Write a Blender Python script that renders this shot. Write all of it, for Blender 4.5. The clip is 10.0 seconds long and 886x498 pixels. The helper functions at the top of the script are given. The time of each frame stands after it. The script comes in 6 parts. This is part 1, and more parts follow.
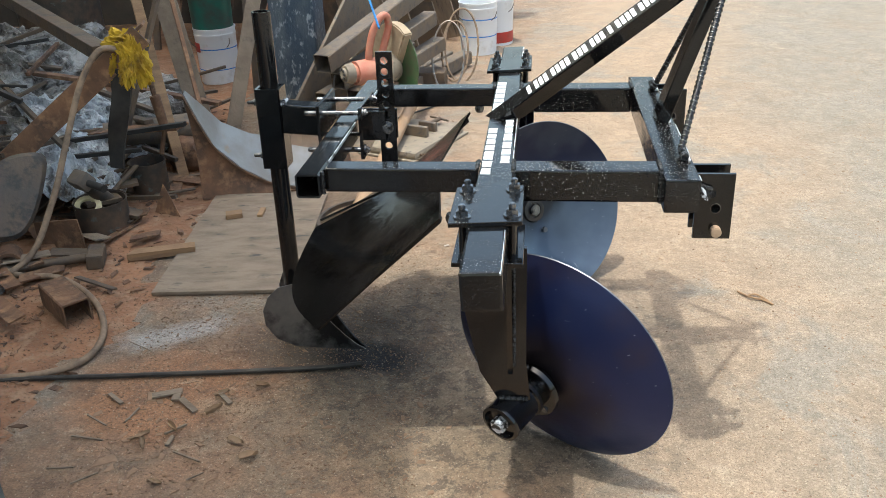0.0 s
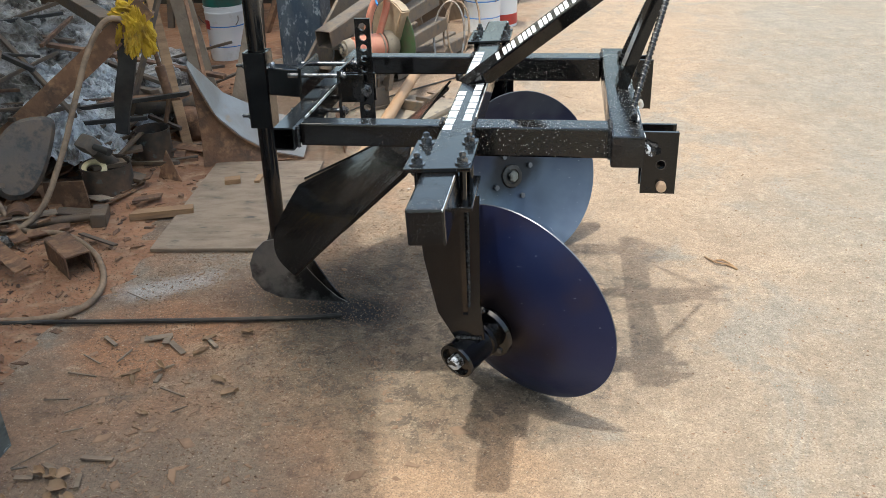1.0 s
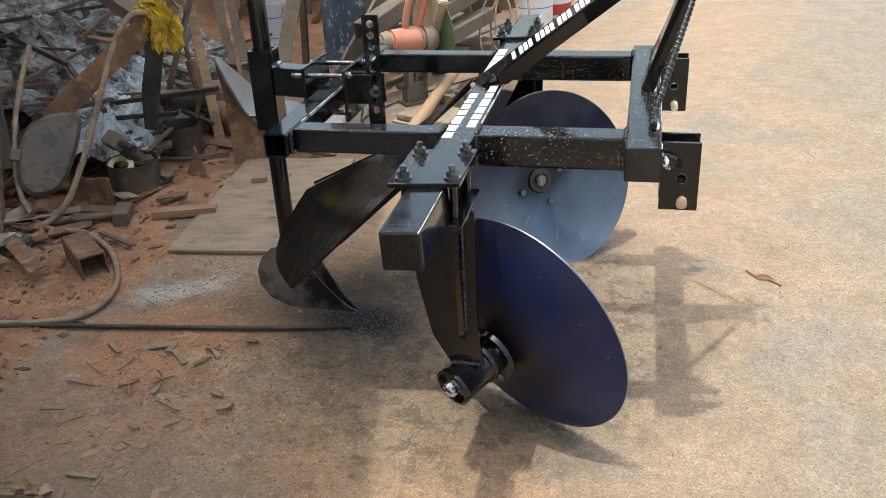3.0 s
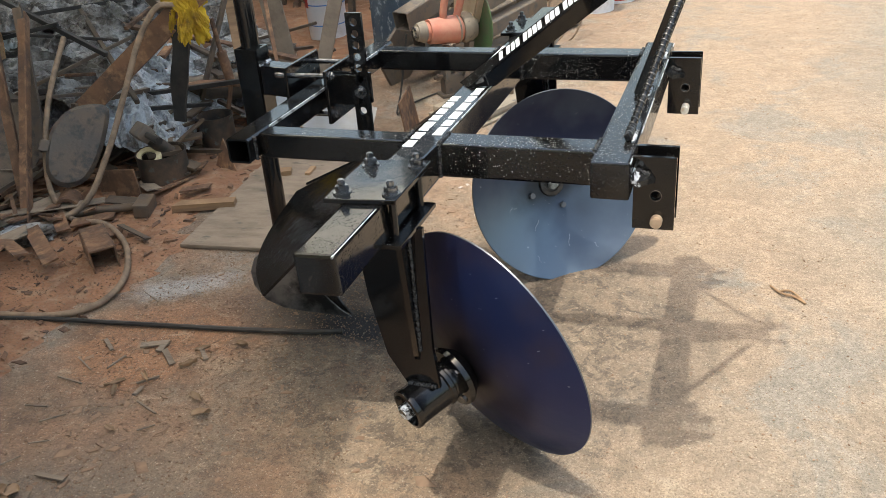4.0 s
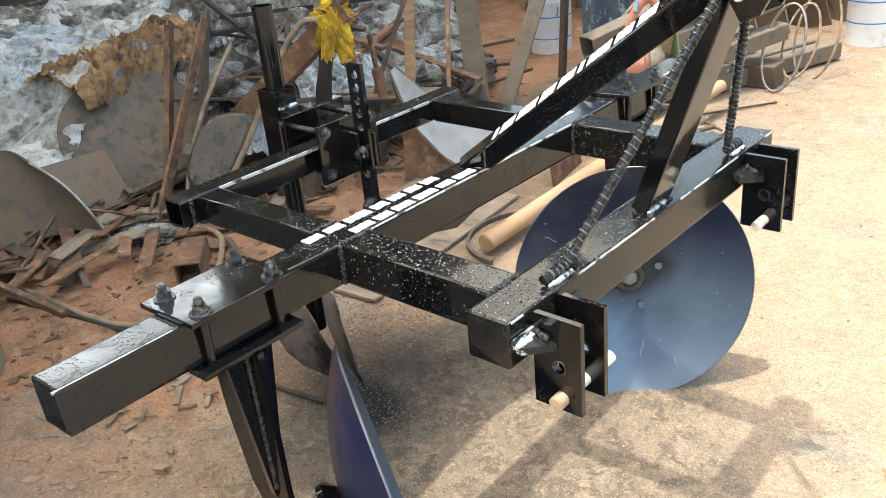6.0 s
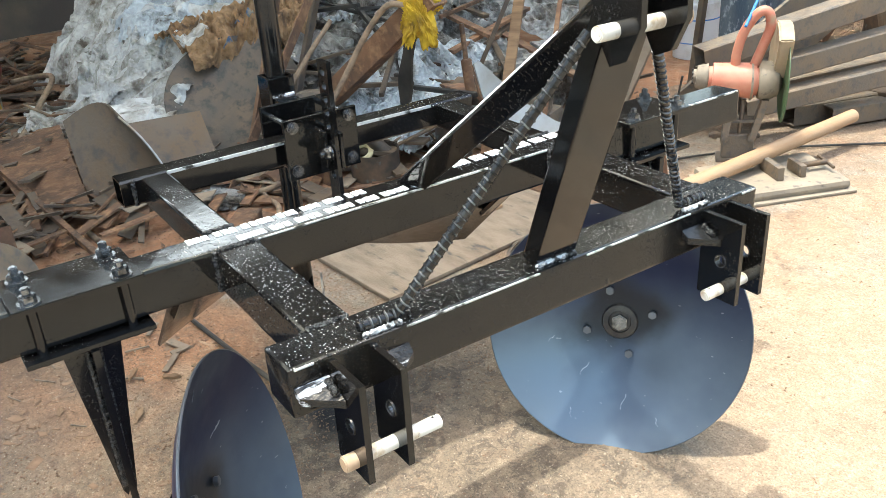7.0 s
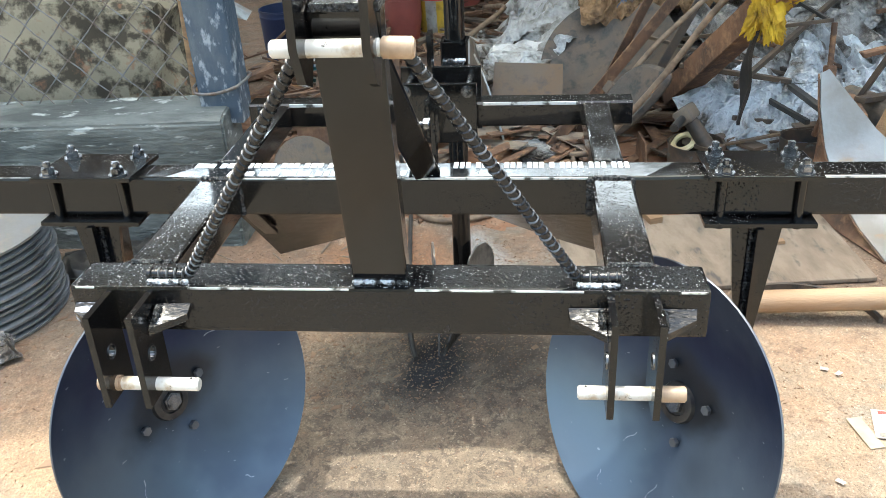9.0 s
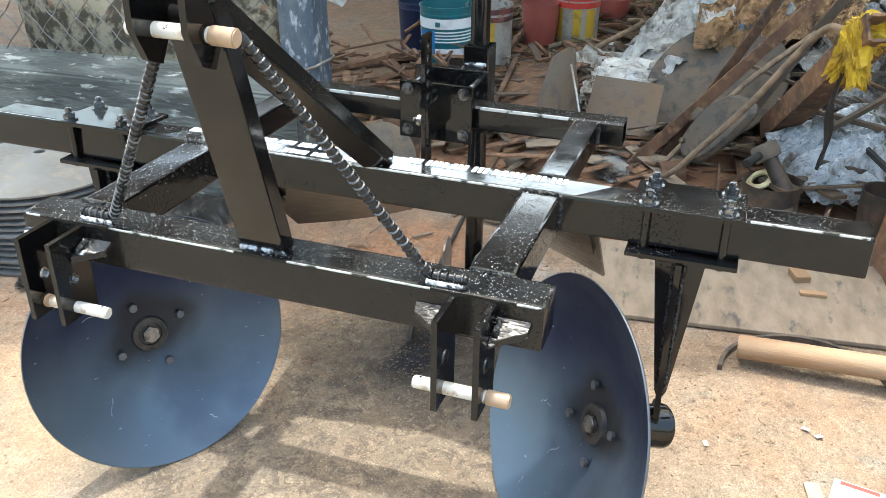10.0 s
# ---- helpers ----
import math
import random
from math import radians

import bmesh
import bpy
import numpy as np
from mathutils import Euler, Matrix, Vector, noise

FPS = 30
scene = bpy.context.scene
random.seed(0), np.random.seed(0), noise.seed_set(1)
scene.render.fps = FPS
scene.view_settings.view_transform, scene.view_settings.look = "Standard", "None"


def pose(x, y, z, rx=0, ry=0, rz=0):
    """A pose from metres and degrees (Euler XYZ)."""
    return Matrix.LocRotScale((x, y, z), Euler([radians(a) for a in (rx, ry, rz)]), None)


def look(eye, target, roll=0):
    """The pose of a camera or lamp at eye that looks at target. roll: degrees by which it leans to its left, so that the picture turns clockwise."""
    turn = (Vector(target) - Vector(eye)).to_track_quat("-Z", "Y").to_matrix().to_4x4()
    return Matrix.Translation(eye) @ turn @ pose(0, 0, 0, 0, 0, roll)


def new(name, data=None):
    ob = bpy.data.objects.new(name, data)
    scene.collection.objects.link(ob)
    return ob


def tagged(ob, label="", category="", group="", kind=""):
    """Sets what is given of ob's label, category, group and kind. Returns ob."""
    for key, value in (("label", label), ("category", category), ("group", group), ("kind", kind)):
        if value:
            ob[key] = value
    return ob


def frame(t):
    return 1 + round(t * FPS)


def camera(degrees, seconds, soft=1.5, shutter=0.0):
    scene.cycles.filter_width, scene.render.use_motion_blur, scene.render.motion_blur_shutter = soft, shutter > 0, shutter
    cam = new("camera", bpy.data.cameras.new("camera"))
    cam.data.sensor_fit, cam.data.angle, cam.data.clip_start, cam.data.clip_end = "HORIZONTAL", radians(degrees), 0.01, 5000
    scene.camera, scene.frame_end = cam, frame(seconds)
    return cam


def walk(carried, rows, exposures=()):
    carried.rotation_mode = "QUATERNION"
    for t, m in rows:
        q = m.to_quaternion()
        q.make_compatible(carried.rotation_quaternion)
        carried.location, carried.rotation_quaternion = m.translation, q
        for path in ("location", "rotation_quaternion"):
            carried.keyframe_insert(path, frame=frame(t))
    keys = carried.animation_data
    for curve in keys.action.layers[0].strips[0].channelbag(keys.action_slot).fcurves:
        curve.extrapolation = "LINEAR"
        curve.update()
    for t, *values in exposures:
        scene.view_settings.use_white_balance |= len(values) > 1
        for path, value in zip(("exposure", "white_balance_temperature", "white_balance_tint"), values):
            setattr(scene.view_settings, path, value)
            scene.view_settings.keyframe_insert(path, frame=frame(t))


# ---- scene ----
cam = camera(54.2, 10.0, soft=0.6)
PATH = [
    (0, (0.106, -2.337, 1.506), (-0.115, -0.552, 0.63), -2.3),
    (0.5, (0.136, -2.395, 1.491), (-0.075, -0.617, 0.598), -2.3),
    (1, (0.267, -2.508, 1.481), (0.002, -0.739, 0.586), -1.9),
    (1.5, (0.36, -2.571, 1.485), (0.055, -0.82, 0.568), -2.2),
    (2, (0.379, -2.545, 1.491), (0.046, -0.798, 0.576), -2.7),
    (2.5, (0.403, -2.499, 1.478), (0.059, -0.756, 0.56), -2.9),
    (3, (0.406, -2.306, 1.466), (-0.014, -0.578, 0.551), -3.2),
    (3.2, (0.405, -2.215, 1.459), (-0.029, -0.49, 0.543), -3.3),
    (4.3, (0.763, -2.054, 1.467), (0.045, -0.444, 0.524), -5.7),
    (4.5, (0.794, -1.984, 1.464), (0.014, -0.399, 0.525), -6.0),
    (5, (0.824, -1.693, 1.462), (-0.082, -0.173, 0.53), -5.9),
    (5.5, (0.93, -1.494, 1.445), (-0.1, -0.045, 0.529), -7.4),
    (6, (1.144, -1.32, 1.45), (-0.087, -0.024, 0.553), -6.6),
    (6.2, (1.212, -1.226, 1.434), (-0.071, 0.022, 0.542), -6.8),
    (7.3, (1.507, -0.698, 1.429), (-0.096, 0.073, 0.515), -3.5),
    (7.5, (1.593, -0.63, 1.44), (-0.073, -0.015, 0.519), -3.2),
    (8, (1.637, -0.423, 1.403), (-0.113, -0.117, 0.486), -4.2),
    (8.5, (1.536, -0.104, 1.415), (-0.233, 0.043, 0.494), -2.4),
    (9, (1.57, 0.231, 1.409), (-0.193, 0.018, 0.489), -4.0),
    (9.5, (1.627, 0.489, 1.427), (-0.101, 0.074, 0.51), -3.9),
    (10, (1.56, 0.715, 1.421), (-0.119, 0.114, 0.515), -0.6),
]
walk(cam, [(t, look(eye, target, roll)) for t, eye, target, roll in PATH],
     [(0.0, 1.17, 6200, 4), (3.0, 1.14, 6450, 6), (5.0, 1.46, 6600, 5), (6.0, 1.89, 6520, 3), (7.5, 2.0, 6290, 2), (10.0, 1.97, 6190, 2)])

# ---- light ----
SUN_DIR = Vector((-0.116, -0.085, 0.72)).normalized()   # towards the sun
world = bpy.data.worlds.new("sky")
scene.world = world
world.use_nodes = True
wn, wl = world.node_tree.nodes, world.node_tree.links
sky = wn.new("ShaderNodeTexSky")
sky.sky_type = "NISHITA"
sky.sun_disc = False
sky.sun_elevation = math.asin(SUN_DIR.z)
sky.sun_rotation = math.atan2(SUN_DIR.x, SUN_DIR.y)
sky.dust_density, sky.air_density, sky.ozone_density = 6.0, 1.6, 0.8
wn["Background"].inputs["Strength"].default_value = 0.15
wl.new(sky.outputs["Color"], wn["Background"].inputs["Color"])
sun = new("sun", bpy.data.lights.new("sun", "SUN"))
sun.data.energy, sun.data.angle, sun.data.color = 1.32, radians(1.0), (1.0, 0.97, 0.91)
# area lamp added for glare, standing for daylight in the unseen western eaves gap
gap = new("eaves_glare_lamp", bpy.data.lights.new("eaves_glare_lamp", "AREA"))
gap.data.shape, gap.data.size, gap.data.size_y = "RECTANGLE", 8.1, 0.44
gap.data.energy, gap.data.color = 22.0, (0.88, 0.94, 1.0)
gap.matrix_world = look((-6.55, -0.8, 3.67), (0.0, -0.4, 2.2))
sun.matrix_world = look((4, 3, 12), Vector((4, 3, 12)) - SUN_DIR)

# ---- materials ----
def material(name, base, rough=0.6, metal=0.0, second=None, scale=6.0, mix=(0.4, 0.65), bump=0.0, bscale=60.0,
             third=None, tscale=1.5, tmix=(0.5, 0.7), rough2=None, coord="Object", coat=0.0, stretch=None, vary=0.0, spec=0.5):
    """A surface with a base colour, broken by two further colours at two scales, fine relief and uneven gloss."""
    m = bpy.data.materials.new(name)
    m.use_nodes = True
    n, l = m.node_tree.nodes, m.node_tree.links
    b = n["Principled BSDF"]
    b.inputs["Base Color"].default_value = (*base, 1)
    b.inputs["Roughness"].default_value = rough
    b.inputs["Metallic"].default_value = metal
    b.inputs["Specular IOR Level"].default_value = spec
    b.inputs["Coat Weight"].default_value = coat
    b.inputs["Coat Roughness"].default_value = 0.08
    tc = n.new("ShaderNodeTexCoord")
    src = tc.outputs[coord]
    if stretch:
        mp = n.new("ShaderNodeMapping")
        mp.inputs["Scale"].default_value = stretch
        l.new(src, mp.inputs["Vector"])
        src = mp.outputs["Vector"]

    def ramp(sc, lo, hi, detail=6):
        t = n.new("ShaderNodeTexNoise")
        t.inputs["Scale"].default_value, t.inputs["Detail"].default_value = sc, detail
        t.inputs["Roughness"].default_value = 0.62
        l.new(src, t.inputs["Vector"])
        r = n.new("ShaderNodeMapRange")
        r.inputs["From Min"].default_value, r.inputs["From Max"].default_value = lo, hi
        l.new(t.outputs["Fac"], r.inputs["Value"])
        return r.outputs["Result"]

    def blend(fac, a, colour):
        x = n.new("ShaderNodeMix")
        x.data_type = "RGBA"
        l.new(fac, x.inputs["Factor"])
        if a is None:
            x.inputs["A"].default_value = (*base, 1)
        else:
            l.new(a, x.inputs["A"])
        x.inputs["B"].default_value = (*colour, 1)
        return x.outputs["Result"]
    col = None
    if second:
        f = ramp(scale, *mix)
        col = blend(f, col, second)
        if rough2 is not None:
            r = n.new("ShaderNodeMapRange")
            r.inputs["To Min"].default_value, r.inputs["To Max"].default_value = rough, rough2
            l.new(f, r.inputs["Value"])
            l.new(r.outputs["Result"], b.inputs["Roughness"])
    if third:
        col = blend(ramp(tscale, *tmix), col, third)
    if vary:
        oi = n.new("ShaderNodeObjectInfo")
        hs = n.new("ShaderNodeHueSaturation")
        r = n.new("ShaderNodeMapRange")
        r.inputs["To Min"].default_value, r.inputs["To Max"].default_value = 1 - vary, 1 + vary
        l.new(oi.outputs["Random"], r.inputs["Value"])
        l.new(r.outputs["Result"], hs.inputs["Value"])
        if col is None:
            hs.inputs["Color"].default_value = (*base, 1)
        else:
            l.new(col, hs.inputs["Color"])
        col = hs.outputs["Color"]
    if col is not None:
        l.new(col, b.inputs["Base Color"])
    if bump:
        t = n.new("ShaderNodeTexNoise")
        t.inputs["Scale"].default_value, t.inputs["Detail"].default_value = bscale, 4
        l.new(src, t.inputs["Vector"])
        bp = n.new("ShaderNodeBump")
        bp.inputs["Strength"].default_value, bp.inputs["Distance"].default_value = bump, 0.01
        l.new(t.outputs["Fac"], bp.inputs["Height"])
        l.new(bp.outputs["Normal"], b.inputs["Normal"])
    return m


def black_paint(name, speck=0.62, lumps=0.6, spread=(0.48, 0.62), size=300, spec=0.46, rough=(0.06, 0.16), side=0.66):
    """Thick glossy black paint with drips, fine lumps and pale specks, both stuck dust and painted glints, in patches.
    """
    m = bpy.data.materials.new(name)
    m.use_nodes = True
    n, l = m.node_tree.nodes, m.node_tree.links
    b = n["Principled BSDF"]
    tc = n.new("ShaderNodeTexCoord")

    def tex(scale, detail=3):
        t = n.new("ShaderNodeTexNoise")
        t.inputs["Scale"].default_value, t.inputs["Detail"].default_value = scale, detail
        l.new(tc.outputs["Object"], t.inputs["Vector"])
        return t.outputs["Fac"]

    def rng_(v, lo, hi, a=0.0, bb=1.0):
        r = n.new("ShaderNodeMapRange")
        for k, q in (("From Min", lo), ("From Max", hi), ("To Min", a), ("To Max", bb)):
            r.inputs[k].default_value = q
        l.new(v, r.inputs["Value"])
        return r.outputs["Result"]

    def mul(a, bb, op="MULTIPLY"):
        x = n.new("ShaderNodeMath")
        x.operation = op
        for i, v in enumerate((a, bb)):
            if isinstance(v, (int, float)):
                x.inputs[i].default_value = v
            else:
                l.new(v, x.inputs[i])
        return x.outputs[0]

    def mix_(f, a, bb):
        x = n.new("ShaderNodeMix")
        x.data_type = "RGBA"
        l.new(f, x.inputs["Factor"])
        for key, v in (("A", a), ("B", bb)):
            if isinstance(v, tuple):
                x.inputs[key].default_value = (*v, 1)
            else:
                l.new(v, x.inputs[key])
        return x.outputs["Result"]
    patch = rng_(tex(5.5, 5), *spread)
    v = n.new("ShaderNodeTexVoronoi")
    v.inputs["Scale"].default_value = size
    l.new(tc.outputs["Object"], v.inputs["Vector"])
    wn_ = n.new("ShaderNodeTexWhiteNoise")
    l.new(v.outputs["Position"], wn_.inputs["Vector"])
    geo = n.new("ShaderNodeNewGeometry")
    up = n.new("ShaderNodeSeparateXYZ")
    l.new(geo.outputs["Normal"], up.inputs["Vector"])
    lie = rng_(up.outputs["Z"], 0.3, 0.8, side, 1.0)
    dots = mul(rng_(v.outputs["Distance"], 0.28, 0.16), mul(rng_(mul(wn_.outputs["Value"], lie), speck, speck + 0.01), patch))
    col = mix_(rng_(tex(9, 5), 0.4, 0.7), (0.0035, 0.0035, 0.004), (0.008, 0.007, 0.006))
    # pale specks: stuck dust plus glints of the lumps, put into the colour
    col = mix_(dots, col, (0.74, 0.74, 0.73))
    l.new(col, b.inputs["Base Color"])
    gloss = rng_(tex(14, 5), 0.35, 0.7, *rough)
    b.inputs["Specular IOR Level"].default_value = spec
    b.inputs["Coat Weight"].default_value = 0.14 if spec > 0.3 else 0.0
    l.new(gloss, b.inputs["Roughness"])
    b.inputs["Coat Roughness"].default_value = 0.04
    drop = mul(rng_(v.outputs["Distance"], 0.42, 0.05), mul(rng_(mul(wn_.outputs["Value"], rng_(up.outputs["Z"], 0.3, 0.8, 0.86, 1.0)), speck - 0.14, speck - 0.10), patch))
    h = mul(mul(tex(22, 2), 0.05), mul(drop, lumps), "ADD")
    bp = n.new("ShaderNodeBump")
    bp.inputs["Strength"].default_value, bp.inputs["Distance"].default_value = 0.7, 0.005
    l.new(h, bp.inputs["Height"])
    l.new(bp.outputs["Normal"], b.inputs["Normal"])
    l.new(bp.outputs["Normal"], b.inputs["Coat Normal"])
    return m


BLACK = black_paint("black_paint", 0.66, 0.8, (0.46, 0.62), 250)
WRINKLED = black_paint("wrinkled_black_paint", 0.56, 1.2, (0.40, 0.60), 230)
FRONTBLACK = black_paint("front_beam_paint", 0.55, 1.2, (0.36, 0.56), 250, rough=(0.12, 0.28), side=0.4)
SMOOTHBLACK = black_paint("smooth_black_paint", 0.9, 0.2, (0.6, 0.7))
REBAR = material("oily_ribbed_bar", (0.010, 0.010, 0.011), 0.17, 0.0, second=(0.03, 0.03, 0.03), scale=40, mix=(0.55, 0.7), bump=0.2, bscale=90, spec=0.5)
# the ribs' gloss highlights, put into a pale base colour
RIBGLINT = material("rib_highlight", (0.12, 0.122, 0.125), 0.20, 0.4, second=(0.012, 0.012, 0.012), scale=45, mix=(0.44, 0.54))
# dark gloss, its silver highlights painted in as the second colour
GUSSET = material("gusset_silver_highlights", (0.016, 0.016, 0.016), 0.16, 0.2, second=(0.60, 0.62, 0.65), scale=34, mix=(0.57, 0.62), bump=0.7, bscale=60, stretch=(1, 0.35, 1))
# sky reflected in the beams' edges, painted as pale strips
EDGE_GLINT = material("tube_edge_highlight", (0.62, 0.64, 0.66), 0.3, 0.4, second=(0.04, 0.04, 0.04), scale=24, mix=(0.52, 0.60))
WORN = material("worn_dark_steel", (0.12, 0.12, 0.12), 0.34, 0.6, second=(0.20, 0.19, 0.18), scale=9, third=(0.02, 0.02, 0.02), tscale=5, tmix=(0.5, 0.62), bump=0.15)
WINGBLACK = material("dull_black_paint", (0.005, 0.005, 0.005), 0.12, second=(0.014, 0.012, 0.011), scale=7, third=(0.03, 0.026, 0.022), tscale=60, tmix=(0.64, 0.74), bump=0.14, bscale=30, rough2=0.24, spec=0.36)
LUMPY = material("black_paint_on_weld", (0.010, 0.010, 0.010), 0.12, second=(0.05, 0.05, 0.05), scale=120, bump=0.9, bscale=160)
WELD = material("bare_weld", (0.64, 0.66, 0.69), 0.26, 0.35, second=(0.04, 0.04, 0.04), scale=60, mix=(0.48, 0.58), bump=0.8, bscale=130)
BOLT = material("zinc_bolt", (0.26, 0.265, 0.275), 0.25, 0.9, second=(0.05, 0.05, 0.05), scale=60)
PIN = material("pale_painted_pin", (0.70, 0.67, 0.61), 0.32, 0.0, second=(0.48, 0.38, 0.27), scale=26, mix=(0.50, 0.62), third=(0.05, 0.035, 0.025), tscale=38, tmix=(0.62, 0.66), coat=0.5)
PINWOOD = material("bare_turned_end", (0.48, 0.345, 0.23), 0.5, 0.1, second=(0.36, 0.24, 0.15), scale=25)
WHITE = material("white_stencil_and_glare", (0.82, 0.84, 0.86), 0.45, second=(0.6, 0.62, 0.64), scale=60, mix=(0.55, 0.75))
def blued_steel(name, inner, outer, tint, halo, soot, metal=0.6, rough=0.36, black=0.92):
    """Heat-blued sheet: a sooty halo round the hub, paler towards -y and darker towards +y, scratches."""
    m = bpy.data.materials.new(name)
    m.use_nodes = True
    n, l = m.node_tree.nodes, m.node_tree.links
    b = n["Principled BSDF"]
    tc = n.new("ShaderNodeTexCoord")
    sep = n.new("ShaderNodeSeparateXYZ")
    l.new(tc.outputs["Object"], sep.inputs["Vector"])

    def tex(scale, detail=4, stretch=None):
        t = n.new("ShaderNodeTexNoise")
        t.inputs["Scale"].default_value, t.inputs["Detail"].default_value = scale, detail
        src = tc.outputs["Object"]
        if stretch:
            mp = n.new("ShaderNodeMapping")
            mp.inputs["Scale"].default_value = stretch
            mp.inputs["Rotation"].default_value = (0, 0, 0.6)
            l.new(src, mp.inputs["Vector"])
            src = mp.outputs["Vector"]
        l.new(src, t.inputs["Vector"])
        return t.outputs["Fac"]

    def op_(op, a, bb):
        x = n.new("ShaderNodeMath")
        x.operation = op
        for i, v in enumerate((a, bb)):
            if isinstance(v, (int, float)):
                x.inputs[i].default_value = v
            else:
                l.new(v, x.inputs[i])
        return x.outputs[0]

    def rng_(v, lo, hi, a=0.0, bb=1.0):
        r = n.new("ShaderNodeMapRange")
        r.interpolation_type = "SMOOTHSTEP"
        for k, q in (("From Min", lo), ("From Max", hi), ("To Min", a), ("To Max", bb)):
            r.inputs[k].default_value = q
        l.new(v, r.inputs["Value"])
        return r.outputs["Result"]

    def mix_(f, a, bb):
        x = n.new("ShaderNodeMix")
        x.data_type = "RGBA"
        l.new(f, x.inputs["Factor"])
        for key, v in (("A", a), ("B", bb)):
            if isinstance(v, tuple):
                x.inputs[key].default_value = (*v, 1)
            else:
                l.new(v, x.inputs[key])
        return x.outputs["Result"]
    x, y = sep.outputs["X"], sep.outputs["Y"]
    r = op_("SQRT", op_("ADD", op_("MULTIPLY", x, x), op_("MULTIPLY", y, y)), 0)
    wob = op_("MULTIPLY", op_("SUBTRACT", tex(4.5, 5), 0.5), 0.30)
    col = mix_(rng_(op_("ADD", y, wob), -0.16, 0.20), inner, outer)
    col = mix_(rng_(tex(3.2), 0.50, 0.68, 0, 0.7), col, tint)
    col = mix_(rng_(op_("ADD", r, wob), 0.05, halo, black, 0.0), col, soot)
    off = op_("ADD", op_("MULTIPLY", op_("SUBTRACT", x, 0.10), op_("SUBTRACT", x, 0.10)), op_("MULTIPLY", op_("ADD", y, 0.11), op_("ADD", y, 0.11)))
    col = mix_(rng_(op_("ADD", op_("SQRT", off, 0), op_("MULTIPLY", wob, 0.5)), 0.0, 0.13, 0.38, 0.0), col, soot)
    scr = rng_(tex(42, 2, (1, 2.5, 1)), 0.735, 0.76, 0, 0.5)
    col = mix_(scr, col, (0.35, 0.38, 0.42))
    l.new(col, b.inputs["Base Color"])
    b.inputs["Metallic"].default_value = metal
    l.new(rng_(tex(7), 0.35, 0.7, rough - 0.06, rough + 0.12), b.inputs["Roughness"])
    bp = n.new("ShaderNodeBump")
    bp.inputs["Strength"].default_value, bp.inputs["Distance"].default_value = 0.06, 0.01
    l.new(tex(30), bp.inputs["Height"])
    l.new(bp.outputs["Normal"], b.inputs["Normal"])
    return m


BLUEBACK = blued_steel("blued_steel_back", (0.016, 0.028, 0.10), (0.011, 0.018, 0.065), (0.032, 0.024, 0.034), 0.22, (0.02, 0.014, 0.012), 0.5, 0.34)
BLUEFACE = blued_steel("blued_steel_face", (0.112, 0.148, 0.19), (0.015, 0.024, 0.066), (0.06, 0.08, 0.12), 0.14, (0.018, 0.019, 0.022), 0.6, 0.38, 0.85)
SCRATCH = material("bare_scratched_steel", (0.30, 0.33, 0.38), 0.45, 0.3, second=(0.12, 0.15, 0.20), scale=90, mix=(0.45, 0.60))
BOSS = material("dark_boss_steel", (0.035, 0.035, 0.038), 0.34, 0.6, second=(0.07, 0.065, 0.06), scale=40)
RIM = material("ground_steel_edge", (0.14, 0.15, 0.17), 0.4, 0.8)
SOIL = material("red_soil", (0.31, 0.155, 0.082), 0.95, second=(0.18, 0.092, 0.05), scale=3, third=(0.31, 0.20, 0.125), tscale=14, bump=1.0, bscale=40)
RUST = material("rusty_steel", (0.19, 0.10, 0.055), 0.75, 0.2, second=(0.08, 0.05, 0.035), scale=7, bump=0.35, bscale=60, vary=0.25, third=(0.30, 0.17, 0.09), tscale=20)
OLDSTEEL = material("dull_old_steel", (0.115, 0.088, 0.066), 0.6, 0.3, second=(0.13, 0.085, 0.05), scale=5, bump=0.2, bscale=60, third=(0.07, 0.06, 0.055), tscale=14, vary=0.15)
GALV = material("worn_bright_steel", (0.42, 0.43, 0.42), 0.45, 0.5, second=(0.22, 0.20, 0.17), scale=9, third=(0.30, 0.22, 0.14), tscale=4, bump=0.1, stretch=(4, 1, 1))
SCOURED = material("scoured_mouldboard_steel", (0.29, 0.295, 0.29), 0.45, 0.3, second=(0.22, 0.205, 0.185), scale=5, third=(0.30, 0.19, 0.10), tscale=6, tmix=(0.60, 0.72), bump=0.1)
TIMBER = material("weathered_timber", (0.34, 0.21, 0.11), 0.8, second=(0.22, 0.13, 0.07), scale=5, bump=0.3, stretch=(1, 1, 9), vary=0.2)
POLE = material("peeled_pole_wood", (0.34, 0.225, 0.135), 0.7, second=(0.32, 0.19, 0.10), scale=4, bump=0.2, stretch=(6, 1, 6))
DARKWALL = material("sooty_wall", (0.06, 0.05, 0.045), 0.9, second=(0.10, 0.08, 0.06), scale=2, bump=0.3)
ROOF = material("unseen_roof_sheet", (0.16, 0.15, 0.14), 0.7, second=(0.12, 0.10, 0.08), scale=2)


def added_milky_sheet():
    """Milky corrugated plastic, unseen, added to let daylight into the shaded side."""
    m = bpy.data.materials.new("unseen_milky_sheet")
    m.use_nodes = True
    n, l = m.node_tree.nodes, m.node_tree.links
    t = n.new("ShaderNodeBsdfTranslucent")
    t.inputs["Color"].default_value = (0.80, 0.78, 0.72, 1)
    l.new(t.outputs["BSDF"], n["Material Output"].inputs["Surface"])
    return m


MILKY = added_milky_sheet()


